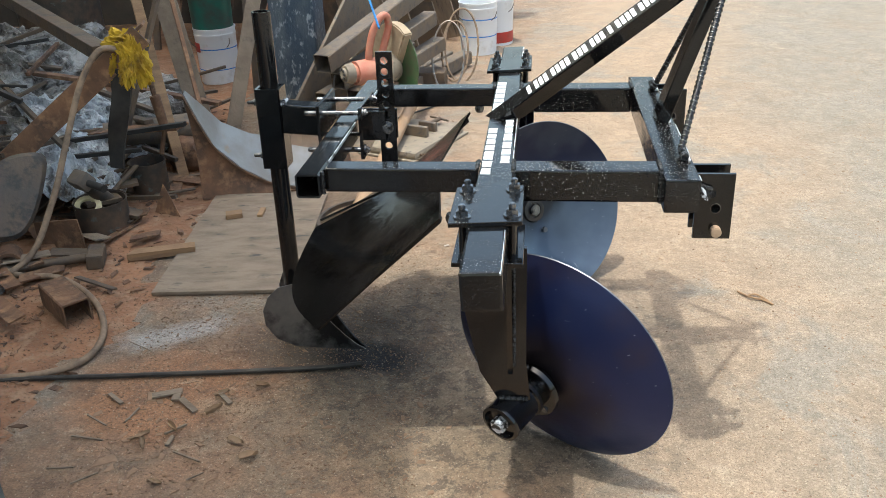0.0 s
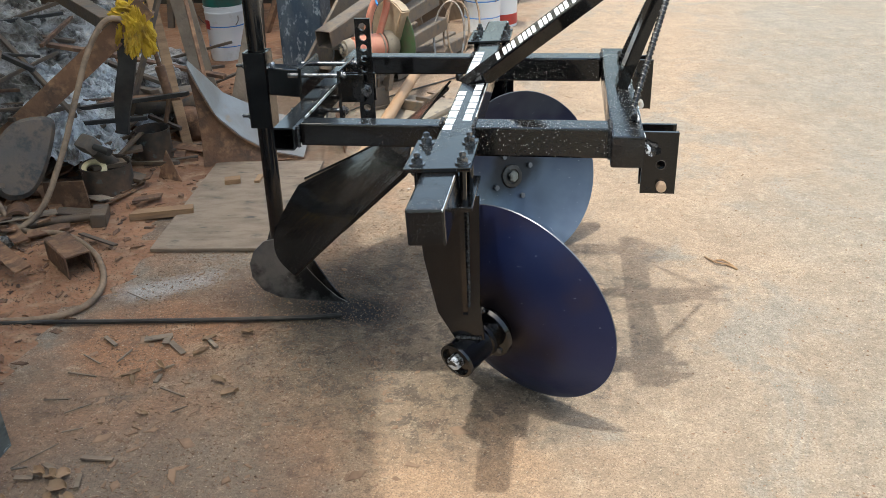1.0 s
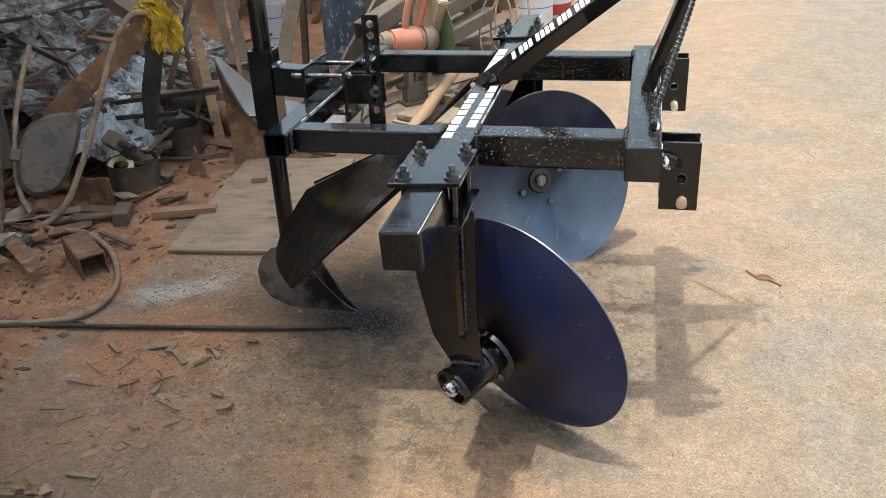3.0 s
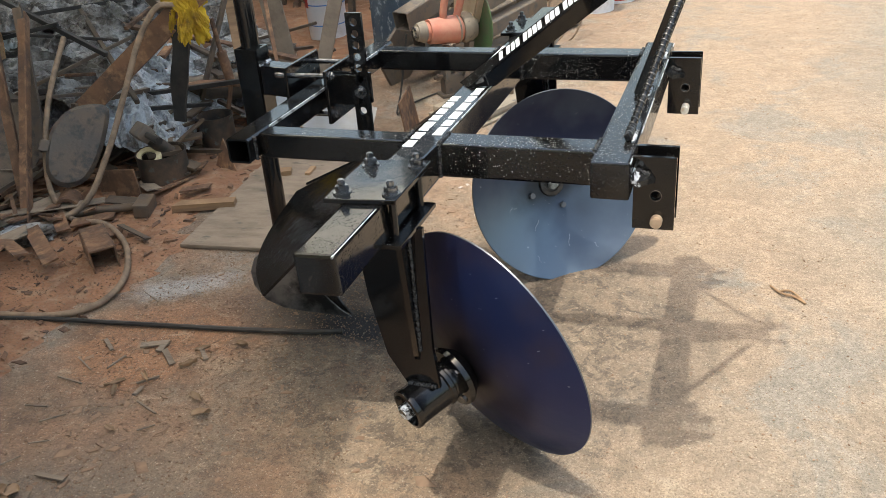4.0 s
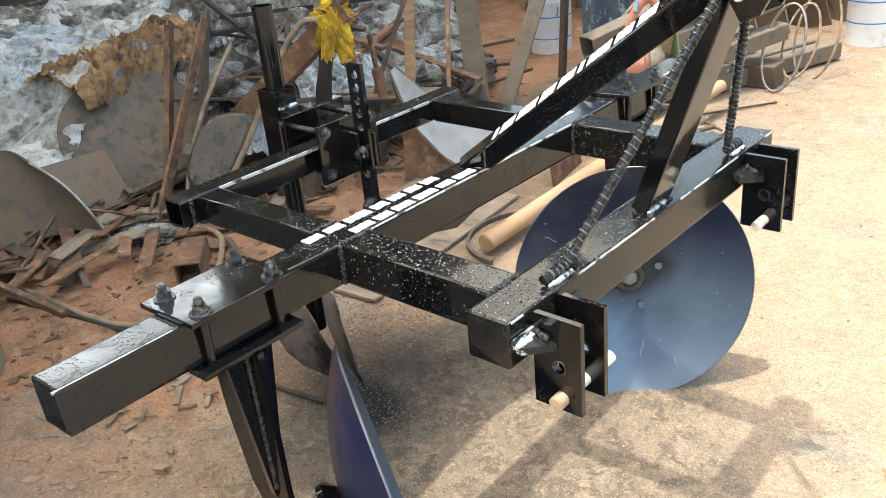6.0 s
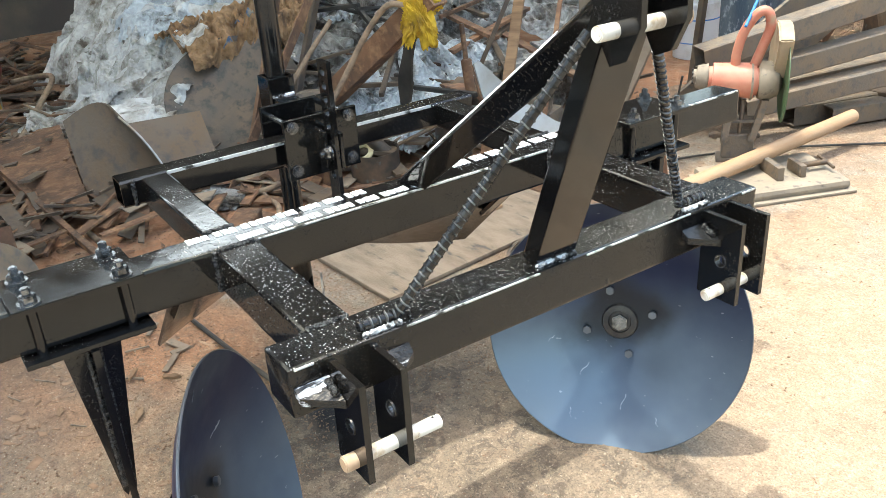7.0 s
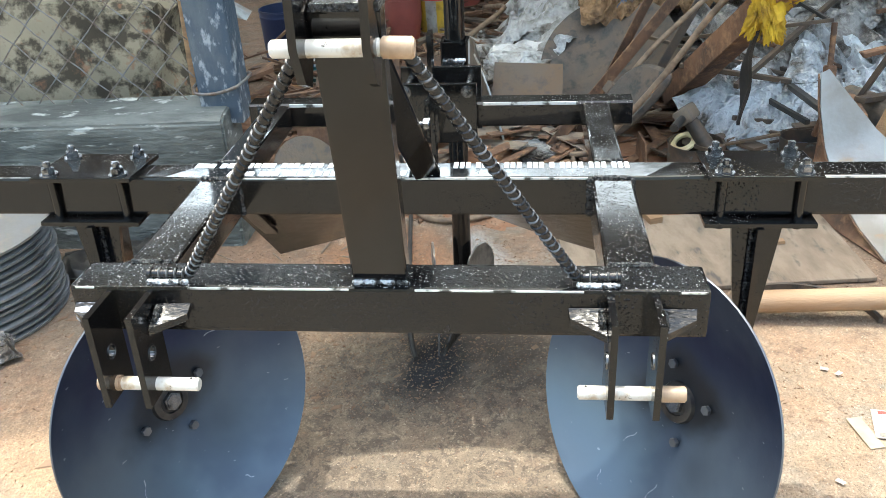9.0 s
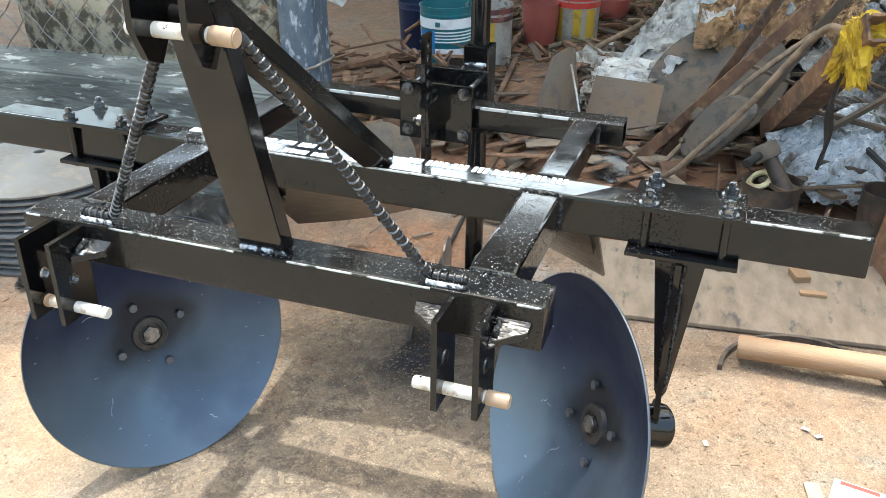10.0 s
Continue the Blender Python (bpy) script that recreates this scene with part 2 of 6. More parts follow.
def floor_material():
    """Concrete under trodden dust: brown where the soil is carried in, paler out in the yard, with near-black blots."""
    m = bpy.data.materials.new("dusty_concrete")
    m.use_nodes = True
    n, l = m.node_tree.nodes, m.node_tree.links
    b = n["Principled BSDF"]
    b.inputs["Roughness"].default_value = 0.88
    tc = n.new("ShaderNodeTexCoord")
    sep = n.new("ShaderNodeSeparateXYZ")
    l.new(tc.outputs["Object"], sep.inputs["Vector"])

    def tex(scale, detail=6, rough=0.6, dist=0.0):
        t = n.new("ShaderNodeTexNoise")
        t.inputs["Scale"].default_value, t.inputs["Detail"].default_value = scale, detail
        t.inputs["Roughness"].default_value, t.inputs["Distortion"].default_value = rough, dist
        l.new(tc.outputs["Object"], t.inputs["Vector"])
        return t.outputs["Fac"]

    def math_(op, a, bb):
        x = n.new("ShaderNodeMath")
        x.operation = op
        for i, v in enumerate((a, bb)):
            if isinstance(v, (int, float)):
                x.inputs[i].default_value = v
            else:
                l.new(v, x.inputs[i])
        return x.outputs[0]

    def rng_(v, lo, hi, a=0.0, bb=1.0):
        r = n.new("ShaderNodeMapRange")
        r.interpolation_type = "SMOOTHSTEP"
        for k, q in (("From Min", lo), ("From Max", hi), ("To Min", a), ("To Max", bb)):
            r.inputs[k].default_value = q
        l.new(v, r.inputs["Value"])
        return r.outputs["Result"]

    def mix_(f, a, bb):
        x = n.new("ShaderNodeMix")
        x.data_type = "RGBA"
        l.new(f, x.inputs["Factor"])
        for key, v in (("A", a), ("B", bb)):
            if isinstance(v, tuple):
                x.inputs[key].default_value = (*v, 1)
            else:
                l.new(v, x.inputs[key])
        return x.outputs["Result"]

    def scale_(c, f):
        x = n.new("ShaderNodeVectorMath")
        x.operation = "SCALE"
        l.new(c, x.inputs[0])
        l.new(f, x.inputs["Scale"])
        return x.outputs[0]

    def spot(cx, cy, rx, ry, turn, rough_, lo, hi, amount, seed_scale=5):
        """A blot with a ragged outline, turned by so many degrees."""
        c, q = math.cos(radians(turn)), math.sin(radians(turn))
        ax, ay = math_("SUBTRACT", sep.outputs["X"], cx), math_("SUBTRACT", sep.outputs["Y"], cy)
        u = math_("DIVIDE", math_("ADD", math_("MULTIPLY", ax, c), math_("MULTIPLY", ay, q)), rx)
        v = math_("DIVIDE", math_("SUBTRACT", math_("MULTIPLY", ay, c), math_("MULTIPLY", ax, q)), ry)
        d = math_("SQRT", math_("ADD", math_("MULTIPLY", u, u), math_("MULTIPLY", v, v)), 0)
        d = math_("ADD", d, math_("MULTIPLY", math_("SUBTRACT", tex(seed_scale, 8, 0.72), 0.5), rough_))
        return rng_(d, lo, hi, amount, 0.0)
    big = tex(0.9, 5)
    mid = tex(4.5, 7, 0.65)
    fine = tex(55, 4, 0.7)
    x = math_("ADD", sep.outputs["X"], math_("MULTIPLY", math_("SUBTRACT", big, 0.5), 1.6))
    x = math_("SUBTRACT", x, math_("MULTIPLY", sep.outputs["Y"], 0.12))
    # soil tint, with the shaded and sunlit sides' tones put into the colour
    dust = mix_(rng_(x, -1.2, 0.1), (0.200, 0.138, 0.092), (0.290, 0.212, 0.142))
    dust = mix_(rng_(x, 0.45, 1.6), dust, (0.212, 0.184, 0.143))
    dust = mix_(rng_(tex(2.6, 7, 0.66, 0.4), 0.46, 0.66, 0.0, 0.55), dust, (0.215, 0.165, 0.115))
    dust = mix_(rng_(tex(6.5, 7, 0.7), 0.54, 0.70, 0.0, 0.55), dust, (0.325, 0.262, 0.188))
    near = rng_(math_("ADD", sep.outputs["X"], math_("MULTIPLY", math_("SUBTRACT", tex(2.2, 5), 0.5), 1.2)), 0.55, -0.35, 0.0, 1.0)
    col = mix_(rng_(tex(1.7, 6, 0.7, 0.6), 0.50, 0.62, 0.0, 0.85), dust, (0.215, 0.188, 0.150))
    # red soil carried in from the edge, in patches
    col = mix_(math_("MULTIPLY", near, rng_(tex(3.4, 8, 0.68, 0.5), 0.48, 0.60, 0.0, 0.35)), col, (0.275, 0.150, 0.082))
    col = mix_(math_("MULTIPLY", math_("MULTIPLY", near, rng_(sep.outputs["Y"], 0.75, 0.2)), rng_(tex(2.9, 8, 0.68, 0.5), 0.44, 0.60, 0.0, 0.52)), col, (0.245, 0.134, 0.076))
    # warm tan of the sunlit strip by the shade's edge, painted in
    col = mix_(spot(0.0, -0.78, 0.32, 0.55, 0, 1.2, 0.3, 1.1, 0.7, 4), col, (0.335, 0.212, 0.122))
    col = mix_(spot(-0.98, -0.28, 0.42, 0.30, 25, 1.3, 0.45, 1.05, 0.85), col, (0.30, 0.150, 0.075))
    col = mix_(spot(-0.72, -1.05, 0.50, 0.42, 20, 1.3, 0.45, 1.1, 0.75, 4), col, (0.165, 0.128, 0.094))
    # grey crust of oily dirt trodden under the implement, cracked and flaking
    crust = spot(-0.08, -0.08, 0.78, 0.80, 0, 1.1, 0.60, 1.0, 1.0, 3.5)
    col = mix_(math_("MULTIPLY", crust, 0.62), col, (0.165, 0.128, 0.092))
    col = mix_(math_("MULTIPLY", crust, rng_(tex(13, 9, 0.75, 0.6), 0.49, 0.55, 0.0, 0.75)), col, (0.098, 0.076, 0.055))
    col = mix_(math_("MULTIPLY", crust, rng_(tex(21, 9, 0.75, 0.9), 0.54, 0.60, 0.0, 0.75)), col, (0.285, 0.220, 0.150))
    # trodden dirt with hard outlines
    col = mix_(math_("MULTIPLY", near, rng_(tex(9, 9, 0.74, 0.3), 0.54, 0.62, 0.0, 0.6)), col, (0.135, 0.085, 0.055))
    col = mix_(math_("MULTIPLY", rng_(near, 0.0, 1.0, 0.3, 1.0), rng_(tex(12, 9, 0.78, 0.5), 0.56, 0.64, 0.0, 0.5)), col, (0.345, 0.262, 0.180))
    # pale dust dragged over the dirt, and near-black blots round the furrow opener
    col = mix_(spot(-1.12, 0.04, 0.30, 0.10, 28, 1.4, 0.25, 1.0, 0.8, 9), col, (0.33, 0.315, 0.295))
    col = mix_(spot(-0.80, -0.34, 0.16, 0.07, 0, 1.3, 0.30, 1.0, 0.55, 9), col, (0.36, 0.27, 0.18))
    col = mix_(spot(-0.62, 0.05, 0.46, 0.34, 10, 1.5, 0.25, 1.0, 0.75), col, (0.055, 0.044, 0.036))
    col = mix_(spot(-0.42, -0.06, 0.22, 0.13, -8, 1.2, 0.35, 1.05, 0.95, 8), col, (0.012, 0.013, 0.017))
    # grain, from lumps to sand
    for size, deep in ((6.0, 0.10), (22, 0.13), (60, 0.17), (150, 0.22)):
        col = scale_(col, rng_(tex(size, 8, 0.78, 0.3), 0.34, 0.66, 1 - deep, 1 + deep))
    col = mix_(rng_(tex(105, 3), 0.62, 0.67, 0.0, 0.6), col, (0.46, 0.38, 0.28))
    col = mix_(rng_(tex(34, 5, 0.75), 0.64, 0.68, 0.0, 0.7), col, (0.085, 0.06, 0.042))
    col = mix_(rng_(tex(190, 2, 0.8), 0.56, 0.62, 0.0, 0.6), col, (0.085, 0.06, 0.04))
    l.new(col, b.inputs["Base Color"])
    h = math_("ADD", math_("MULTIPLY", fine, 0.5), math_("ADD", math_("MULTIPLY", mid, 0.8), math_("MULTIPLY", tex(16, 8, 0.75), 0.9)))
    bp = n.new("ShaderNodeBump")
    bp.inputs["Strength"].default_value, bp.inputs["Distance"].default_value = 0.6, 0.014
    l.new(h, bp.inputs["Height"])
    l.new(bp.outputs["Normal"], b.inputs["Normal"])
    return m


FLOOR = floor_material()
ENAMEL_WHITE = material("white_enamel_tin", (0.72, 0.74, 0.76), 0.35, second=(0.5, 0.48, 0.44), scale=8, mix=(0.55, 0.75), third=(0.3, 0.24, 0.18), tscale=14, tmix=(0.66, 0.74))
ENAMEL_GREEN = material("green_enamel_tin", (0.02, 0.13, 0.10), 0.4, second=(0.05, 0.07, 0.06), scale=9)
TEAL = material("teal_tin", (0.01, 0.14, 0.17), 0.4, second=(0.04, 0.12, 0.13), scale=9)
BLUE = material("blue_tin", (0.02, 0.16, 0.42), 0.4)
RED = material("red_plastic", (0.50, 0.03, 0.025), 0.45, second=(0.3, 0.04, 0.03), scale=8)
DULLRED = material("dull_red_plastic", (0.24, 0.06, 0.045), 0.55, second=(0.2, 0.05, 0.04), scale=8)
YELLOW = material("yellow_cloth", (0.52, 0.34, 0.02), 0.9, second=(0.30, 0.18, 0.02), scale=9, third=(0.10, 0.06, 0.02), tscale=7, tmix=(0.60, 0.72), bump=0.3)
ORANGE = material("orange_tool_plastic", (0.48, 0.17, 0.11), 0.5, second=(0.50, 0.24, 0.16), scale=12, third=(0.35, 0.24, 0.16), tscale=9, tmix=(0.6, 0.7))
DARKTIN = material("dark_burnt_tin", (0.05, 0.042, 0.035), 0.55, 0.3, second=(0.13, 0.085, 0.055), scale=10, third=(0.12, 0.15, 0.14), tscale=16, tmix=(0.6, 0.7))
HOSE = material("dusty_rubber_hose", (0.26, 0.18, 0.115), 0.75, second=(0.13, 0.09, 0.06), scale=18, third=(0.05, 0.045, 0.04), tscale=3, tmix=(0.66, 0.7))
RUBBER = material("black_rubber", (0.018, 0.017, 0.016), 0.55, second=(0.04, 0.035, 0.03), scale=15)
def crinkled(name, base, shade, dirt, rough, amount=(0.52, 0.62), scale=5.0):
    """Thin plastic or woven sack, crushed into sharp creases, with brown dirt rubbed on."""
    m = material(name, base, rough, second=shade, scale=7, mix=(0.42, 0.62), third=dirt, tscale=6, tmix=amount, vary=0.18)
    n, l = m.node_tree.nodes, m.node_tree.links
    tc = n.new("ShaderNodeTexCoord")
    last = None
    for k, (sc, depth) in enumerate(((scale, 0.16), (scale * 2.3, 0.075), (scale * 5.5, 0.03))):
        w = n.new("ShaderNodeTexNoise")
        w.inputs["Scale"].default_value, w.inputs["Detail"].default_value = sc * 0.8, 2
        l.new(tc.outputs["Object"], w.inputs["Vector"])
        mx = n.new("ShaderNodeMix")
        mx.data_type = "VECTOR"
        mx.inputs["Factor"].default_value = 0.22
        l.new(tc.outputs["Object"], mx.inputs["A"])
        l.new(w.outputs["Color"], mx.inputs["B"])
        mp = n.new("ShaderNodeMapping")
        mp.inputs["Rotation"].default_value = (0.4 * k, 0.7, 0.5 + 1.3 * k)
        mp.inputs["Scale"].default_value = (1.0, 0.38, 0.8)
        l.new(mx.outputs["Result"], mp.inputs["Vector"])
        v = n.new("ShaderNodeTexNoise")
        v.inputs["Scale"].default_value, v.inputs["Detail"].default_value = sc, 1.5
        l.new(mp.outputs["Vector"], v.inputs["Vector"])
        ctr = n.new("ShaderNodeMath")
        ctr.operation = "SUBTRACT"
        ctr.inputs[1].default_value = 0.5
        l.new(v.outputs["Fac"], ctr.inputs[0])
        fold = n.new("ShaderNodeMath")
        fold.operation = "ABSOLUTE"
        l.new(ctr.outputs[0], fold.inputs[0])
        bp = n.new("ShaderNodeBump")
        bp.inputs["Strength"].default_value, bp.inputs["Distance"].default_value = 1.0, depth
        l.new(fold.outputs[0], bp.inputs["Height"])
        if last:
            l.new(last, bp.inputs["Normal"])
        last = bp.outputs["Normal"]
    l.new(last, n["Principled BSDF"].inputs["Normal"])
    return m


SACKW = crinkled("white_woven_sack", (0.64, 0.63, 0.61), (0.34, 0.31, 0.27), (0.15, 0.115, 0.085), 0.8, (0.53, 0.66))
SACKG = crinkled("grey_dusty_sack", (0.36, 0.35, 0.335), (0.15, 0.135, 0.115), (0.075, 0.058, 0.044), 0.5, (0.48, 0.60))
SACKB = crinkled("blue_white_plastic_sheet", (0.56, 0.60, 0.63), (0.38, 0.40, 0.42), (0.13, 0.11, 0.09), 0.42, (0.54, 0.66))
SACKT = crinkled("tan_woven_sack", (0.37, 0.22, 0.11), (0.22, 0.125, 0.055), (0.09, 0.05, 0.025), 0.85, (0.50, 0.64))
INK = material("blue_print", (0.05, 0.09, 0.17), 0.8, second=(0.30, 0.26, 0.18), scale=30)
BLUEPOST = material("worn_blue_steel", (0.055, 0.082, 0.115), 0.55, second=(0.13, 0.15, 0.165), scale=7, mix=(0.45, 0.68), third=(0.36, 0.39, 0.42), tscale=34, tmix=(0.55, 0.66), bump=0.5, bscale=90, stretch=(1, 1, 0.5))
CEMENT = material("grey_cement_wall", (0.168, 0.176, 0.158), 0.85, second=(0.075, 0.08, 0.072), scale=7, mix=(0.42, 0.58), third=(0.44, 0.45, 0.42), tscale=22, tmix=(0.58, 0.65), bump=0.9, bscale=40, stretch=(1, 0.35, 1.6))
STONE = material("mossy_boulder", (0.29, 0.25, 0.175), 0.95, second=(0.065, 0.052, 0.035), scale=11, mix=(0.45, 0.56), third=(0.27, 0.13, 0.07), tscale=8, tmix=(0.6, 0.7), bump=0.9, bscale=18)
WIRE = material("galvanised_wire", (0.22, 0.22, 0.21), 0.5, 0.6, second=(0.16, 0.11, 0.08), scale=20)
PLANK = material("grey_dirty_board", (0.25, 0.195, 0.14), 0.75, second=(0.17, 0.125, 0.088), scale=6, third=(0.075, 0.065, 0.055), tscale=7, tmix=(0.58, 0.68), bump=0.3, stretch=(1, 3, 1), vary=0.15)
PAPER = material("printed_card", (0.47, 0.41, 0.36), 0.7, second=(0.38, 0.32, 0.27), scale=20)
DARKCAST = material("dark_oiled_casting", (0.085, 0.072, 0.06), 0.6, 0.2, second=(0.13, 0.092, 0.062), scale=6, third=(0.05, 0.045, 0.042), tscale=18, tmix=(0.5, 0.64), bump=0.25, bscale=80)
GREEN = material("green_guard", (0.06, 0.13, 0.05), 0.6, second=(0.10, 0.10, 0.06), scale=12)
TAN = material("dusty_tan_guard", (0.40, 0.32, 0.22), 0.7, second=(0.30, 0.23, 0.15), scale=9)
SAWDUST = material("dusty_grey_tan_paint", (0.27, 0.225, 0.165), 0.75, second=(0.20, 0.165, 0.125), scale=8, third=(0.12, 0.10, 0.085), tscale=24, tmix=(0.58, 0.68), bump=0.15, bscale=90)
CAST = material("grey_dusty_casting", (0.145, 0.118, 0.092), 0.65, 0.15, second=(0.18, 0.13, 0.085), scale=7, third=(0.10, 0.09, 0.08), tscale=22, tmix=(0.5, 0.66), bump=0.25, bscale=90)

# ---- mesh helpers ----
def thing(name, label, category, at=(0, 0, 0), turn=(0, 0, 0), group="", kind=""):
    ob = new(name)
    ob.matrix_basis = pose(*at, *turn)
    return tagged(ob, label, category, group, kind)


def mesh_of(name, bm, mat, smooth=False):
    bmesh.ops.recalc_face_normals(bm, faces=bm.faces)
    me = bpy.data.meshes.new(name)
    bm.to_mesh(me)
    bm.free()
    for m in (mat if isinstance(mat, (list, tuple)) else [mat]):
        me.materials.append(m)
    if smooth:
        for p in me.polygons:
            p.use_smooth = True
        me.set_sharp_from_angle(angle=radians(38))
        for e in me.edges:
            if e.use_seam:
                e.use_edge_sharp = True
    return me


def part(name, bm, mat, parent=None, label="", smooth=True):
    """Links a bmesh as one mesh object, under a thing or a part."""
    ob = new(name, mesh_of(name, bm, mat, smooth))
    ob.parent = parent
    return tagged(ob, label)


def solid(name, bm, mat, label, category, at=(0, 0, 0), turn=(0, 0, 0), group="", kind="", smooth=True):
    """A thing or a piece of the setting that is one mesh."""
    ob = part(name, bm, mat, None, label, smooth)
    ob.matrix_basis = pose(*at, *turn)
    return tagged(ob, "", category, group, kind)


def box(lo, hi, bev=0.0, bm=None, m=None):
    bm2 = bmesh.new()
    c = [(a + b) / 2 for a, b in zip(lo, hi)]
    s = [abs(b - a) for a, b in zip(lo, hi)]
    bmesh.ops.create_cube(bm2, size=1, matrix=Matrix.Translation(c) @ Matrix.Diagonal((*s, 1)))
    if bev:
        bmesh.ops.bevel(bm2, geom=bm2.edges[:], offset=bev, segments=2, affect="EDGES", profile=0.6)
        for f in sorted(bm2.faces, key=lambda f: -f.calc_area())[:6]:
            for e in f.edges:
                e.seam = True
    return join(bm, bm2, m)


def join(bm, other, m=None):
    if m is not None:
        bmesh.ops.transform(other, matrix=m, verts=other.verts)
    if bm is None:
        return other
    me = bpy.data.meshes.new("tmp")
    other.to_mesh(me)
    other.free()
    bm.from_mesh(me)
    bpy.data.meshes.remove(me)
    return bm


def rod(a, b, r, r2=None, sides=16, bm=None, bev=0.0):
    """A round bar from a to b."""
    a, b = Vector(a), Vector(b)
    bm2 = bmesh.new()
    bmesh.ops.create_cone(bm2, cap_ends=True, segments=sides, radius1=r, radius2=r if r2 is None else r2, depth=(b - a).length)
    if bev:
        rim = [e for e in bm2.edges if abs(e.verts[0].co.z - e.verts[1].co.z) < 1e-6]
        bmesh.ops.bevel(bm2, geom=rim, offset=bev, segments=2, affect="EDGES")
    m = Matrix.Translation((a + b) / 2) @ (b - a).to_track_quat("Z", "Y").to_matrix().to_4x4()
    return join(bm, bm2, m)


def beam(a, b, w, h, bev=0.004, bm=None, up=(0, 0, 1)):
    """A square bar from a to b, w wide and h high, its height towards up."""
    a, b, up = Vector(a), Vector(b), Vector(up)
    z = (b - a).normalized()
    x = up.cross(z).normalized()
    y = z.cross(x)
    m = Matrix((x, y, z)).transposed().to_4x4()
    m.translation = a
    return box((-w / 2, -h / 2, 0), (w / 2, h / 2, (b - a).length), bev, bm, m)


def hollow(a, b, w, h, t=0.005, bev=0.003, up=(0, 0, 1), bm=None):
    """A square tube with open ends."""
    a, b, up = Vector(a), Vector(b), Vector(up)
    z = (b - a).normalized()
    x = up.cross(z).normalized()
    y = z.cross(x)
    bm2 = bmesh.new()
    n = (b - a).length
    c = bev

    def ring(w, h, c, d):
        pts = [(w - c, h), (w, h - c), (w, c - h), (w - c, -h), (c - w, -h), (-w, c - h), (-w, h - c), (c - w, h)]
        return [bm2.verts.new(a + x * p + y * q + z * d) for p, q in pts]
    o0, o1 = ring(w / 2, h / 2, c, 0), ring(w / 2, h / 2, c, n)
    i0, i1 = ring(w / 2 - t, h / 2 - t, c / 2, 0), ring(w / 2 - t, h / 2 - t, c / 2, n)
    for k in range(8):
        j = (k + 1) % 8
        for q in ((o0[k], o0[j], o1[j], o1[k]), (i0[j], i0[k], i1[k], i1[j]), (o0[j], o0[k], i0[k], i0[j]), (o1[k], o1[j], i1[j], i1[k])):
            bm2.faces.new(q)
    return join(bm, bm2)


def pipe(a, b, r, t=0.004, sides=20, bm=None):
    """A round tube with open ends."""
    a, b = Vector(a), Vector(b)
    n = (b - a).length
    prof = [(r, 0), (r, n), (r - t, n), (r - t, 0)]
    m = Matrix.Translation(a) @ (b - a).to_track_quat("Z", "Y").to_matrix().to_4x4()
    return lathe(prof, sides, True, bm, m)


def lathe(prof, sides=24, closed=False, bm=None, m=None):
    """Turns a profile of (radius, height) round z."""
    bm2 = bmesh.new()
    rings = []
    for r, z in prof:
        if r < 1e-6:
            rings.append([bm2.verts.new((0, 0, z))])
        else:
            rings.append([bm2.verts.new((r * math.cos(2 * math.pi * k / sides), r * math.sin(2 * math.pi * k / sides), z)) for k in range(sides)])
    pairs = list(zip(rings, rings[1:])) + ([(rings[-1], rings[0])] if closed else [])
    for p, q in pairs:
        for k in range(sides):
            j = (k + 1) % sides
            vs = [p[k % len(p)], p[j % len(p)], q[j % len(q)], q[k % len(q)]]
            vs = [v for i, v in enumerate(vs) if v not in vs[:i]]
            if len(vs) > 2:
                bm2.faces.new(vs)
    return join(bm, bm2, m)


def slab(pts, n, bm=None):
    """A flat or bent plate: its outline pts thickened along n."""
    bm2 = bmesh.new()
    n = Vector(n)
    top = [bm2.verts.new(Vector(p) + n / 2) for p in pts]
    bot = [bm2.verts.new(Vector(p) - n / 2) for p in pts]
    bm2.faces.new(top)
    bm2.faces.new(bot[::-1])
    for k in range(len(pts)):
        j = (k + 1) % len(pts)
        bm2.faces.new((top[j], top[k], bot[k], bot[j]))
    return join(bm, bm2)


def sweep(pts, r, sides=10, bm=None, smooth=6):
    """A round cord along a smooth line through pts."""
    pts = [Vector(p) for p in pts]
    line = []
    for k in range(len(pts) - 1):
        p0, p1, p2, p3 = pts[max(k - 1, 0)], pts[k], pts[k + 1], pts[min(k + 2, len(pts) - 1)]
        for s in range(smooth):
            u = s / smooth
            line.append(0.5 * (2 * p1 + (p2 - p0) * u + (2 * p0 - 5 * p1 + 4 * p2 - p3) * u * u + (3 * p1 - p0 - 3 * p2 + p3) * u ** 3))
    line.append(pts[-1])
    bm2 = bmesh.new()
    rings = []
    side = Vector((0.3, 0.5, 0.8))
    for k, p in enumerate(line):
        d = (line[min(k + 1, len(line) - 1)] - line[max(k - 1, 0)]).normalized()
        x = side - d * side.dot(d)
        x.normalize()
        side = x
        y = d.cross(x)
        rings.append([bm2.verts.new(p + r * (x * math.cos(2 * math.pi * i / sides) + y * math.sin(2 * math.pi * i / sides))) for i in range(sides)])
    for p, q in zip(rings, rings[1:]):
        for i in range(sides):
            j = (i + 1) % sides
            bm2.faces.new((p[i], p[j], q[j], q[i]))
    bm2.faces.new(rings[0][::-1])
    bm2.faces.new(rings[-1])
    return join(bm, bm2)


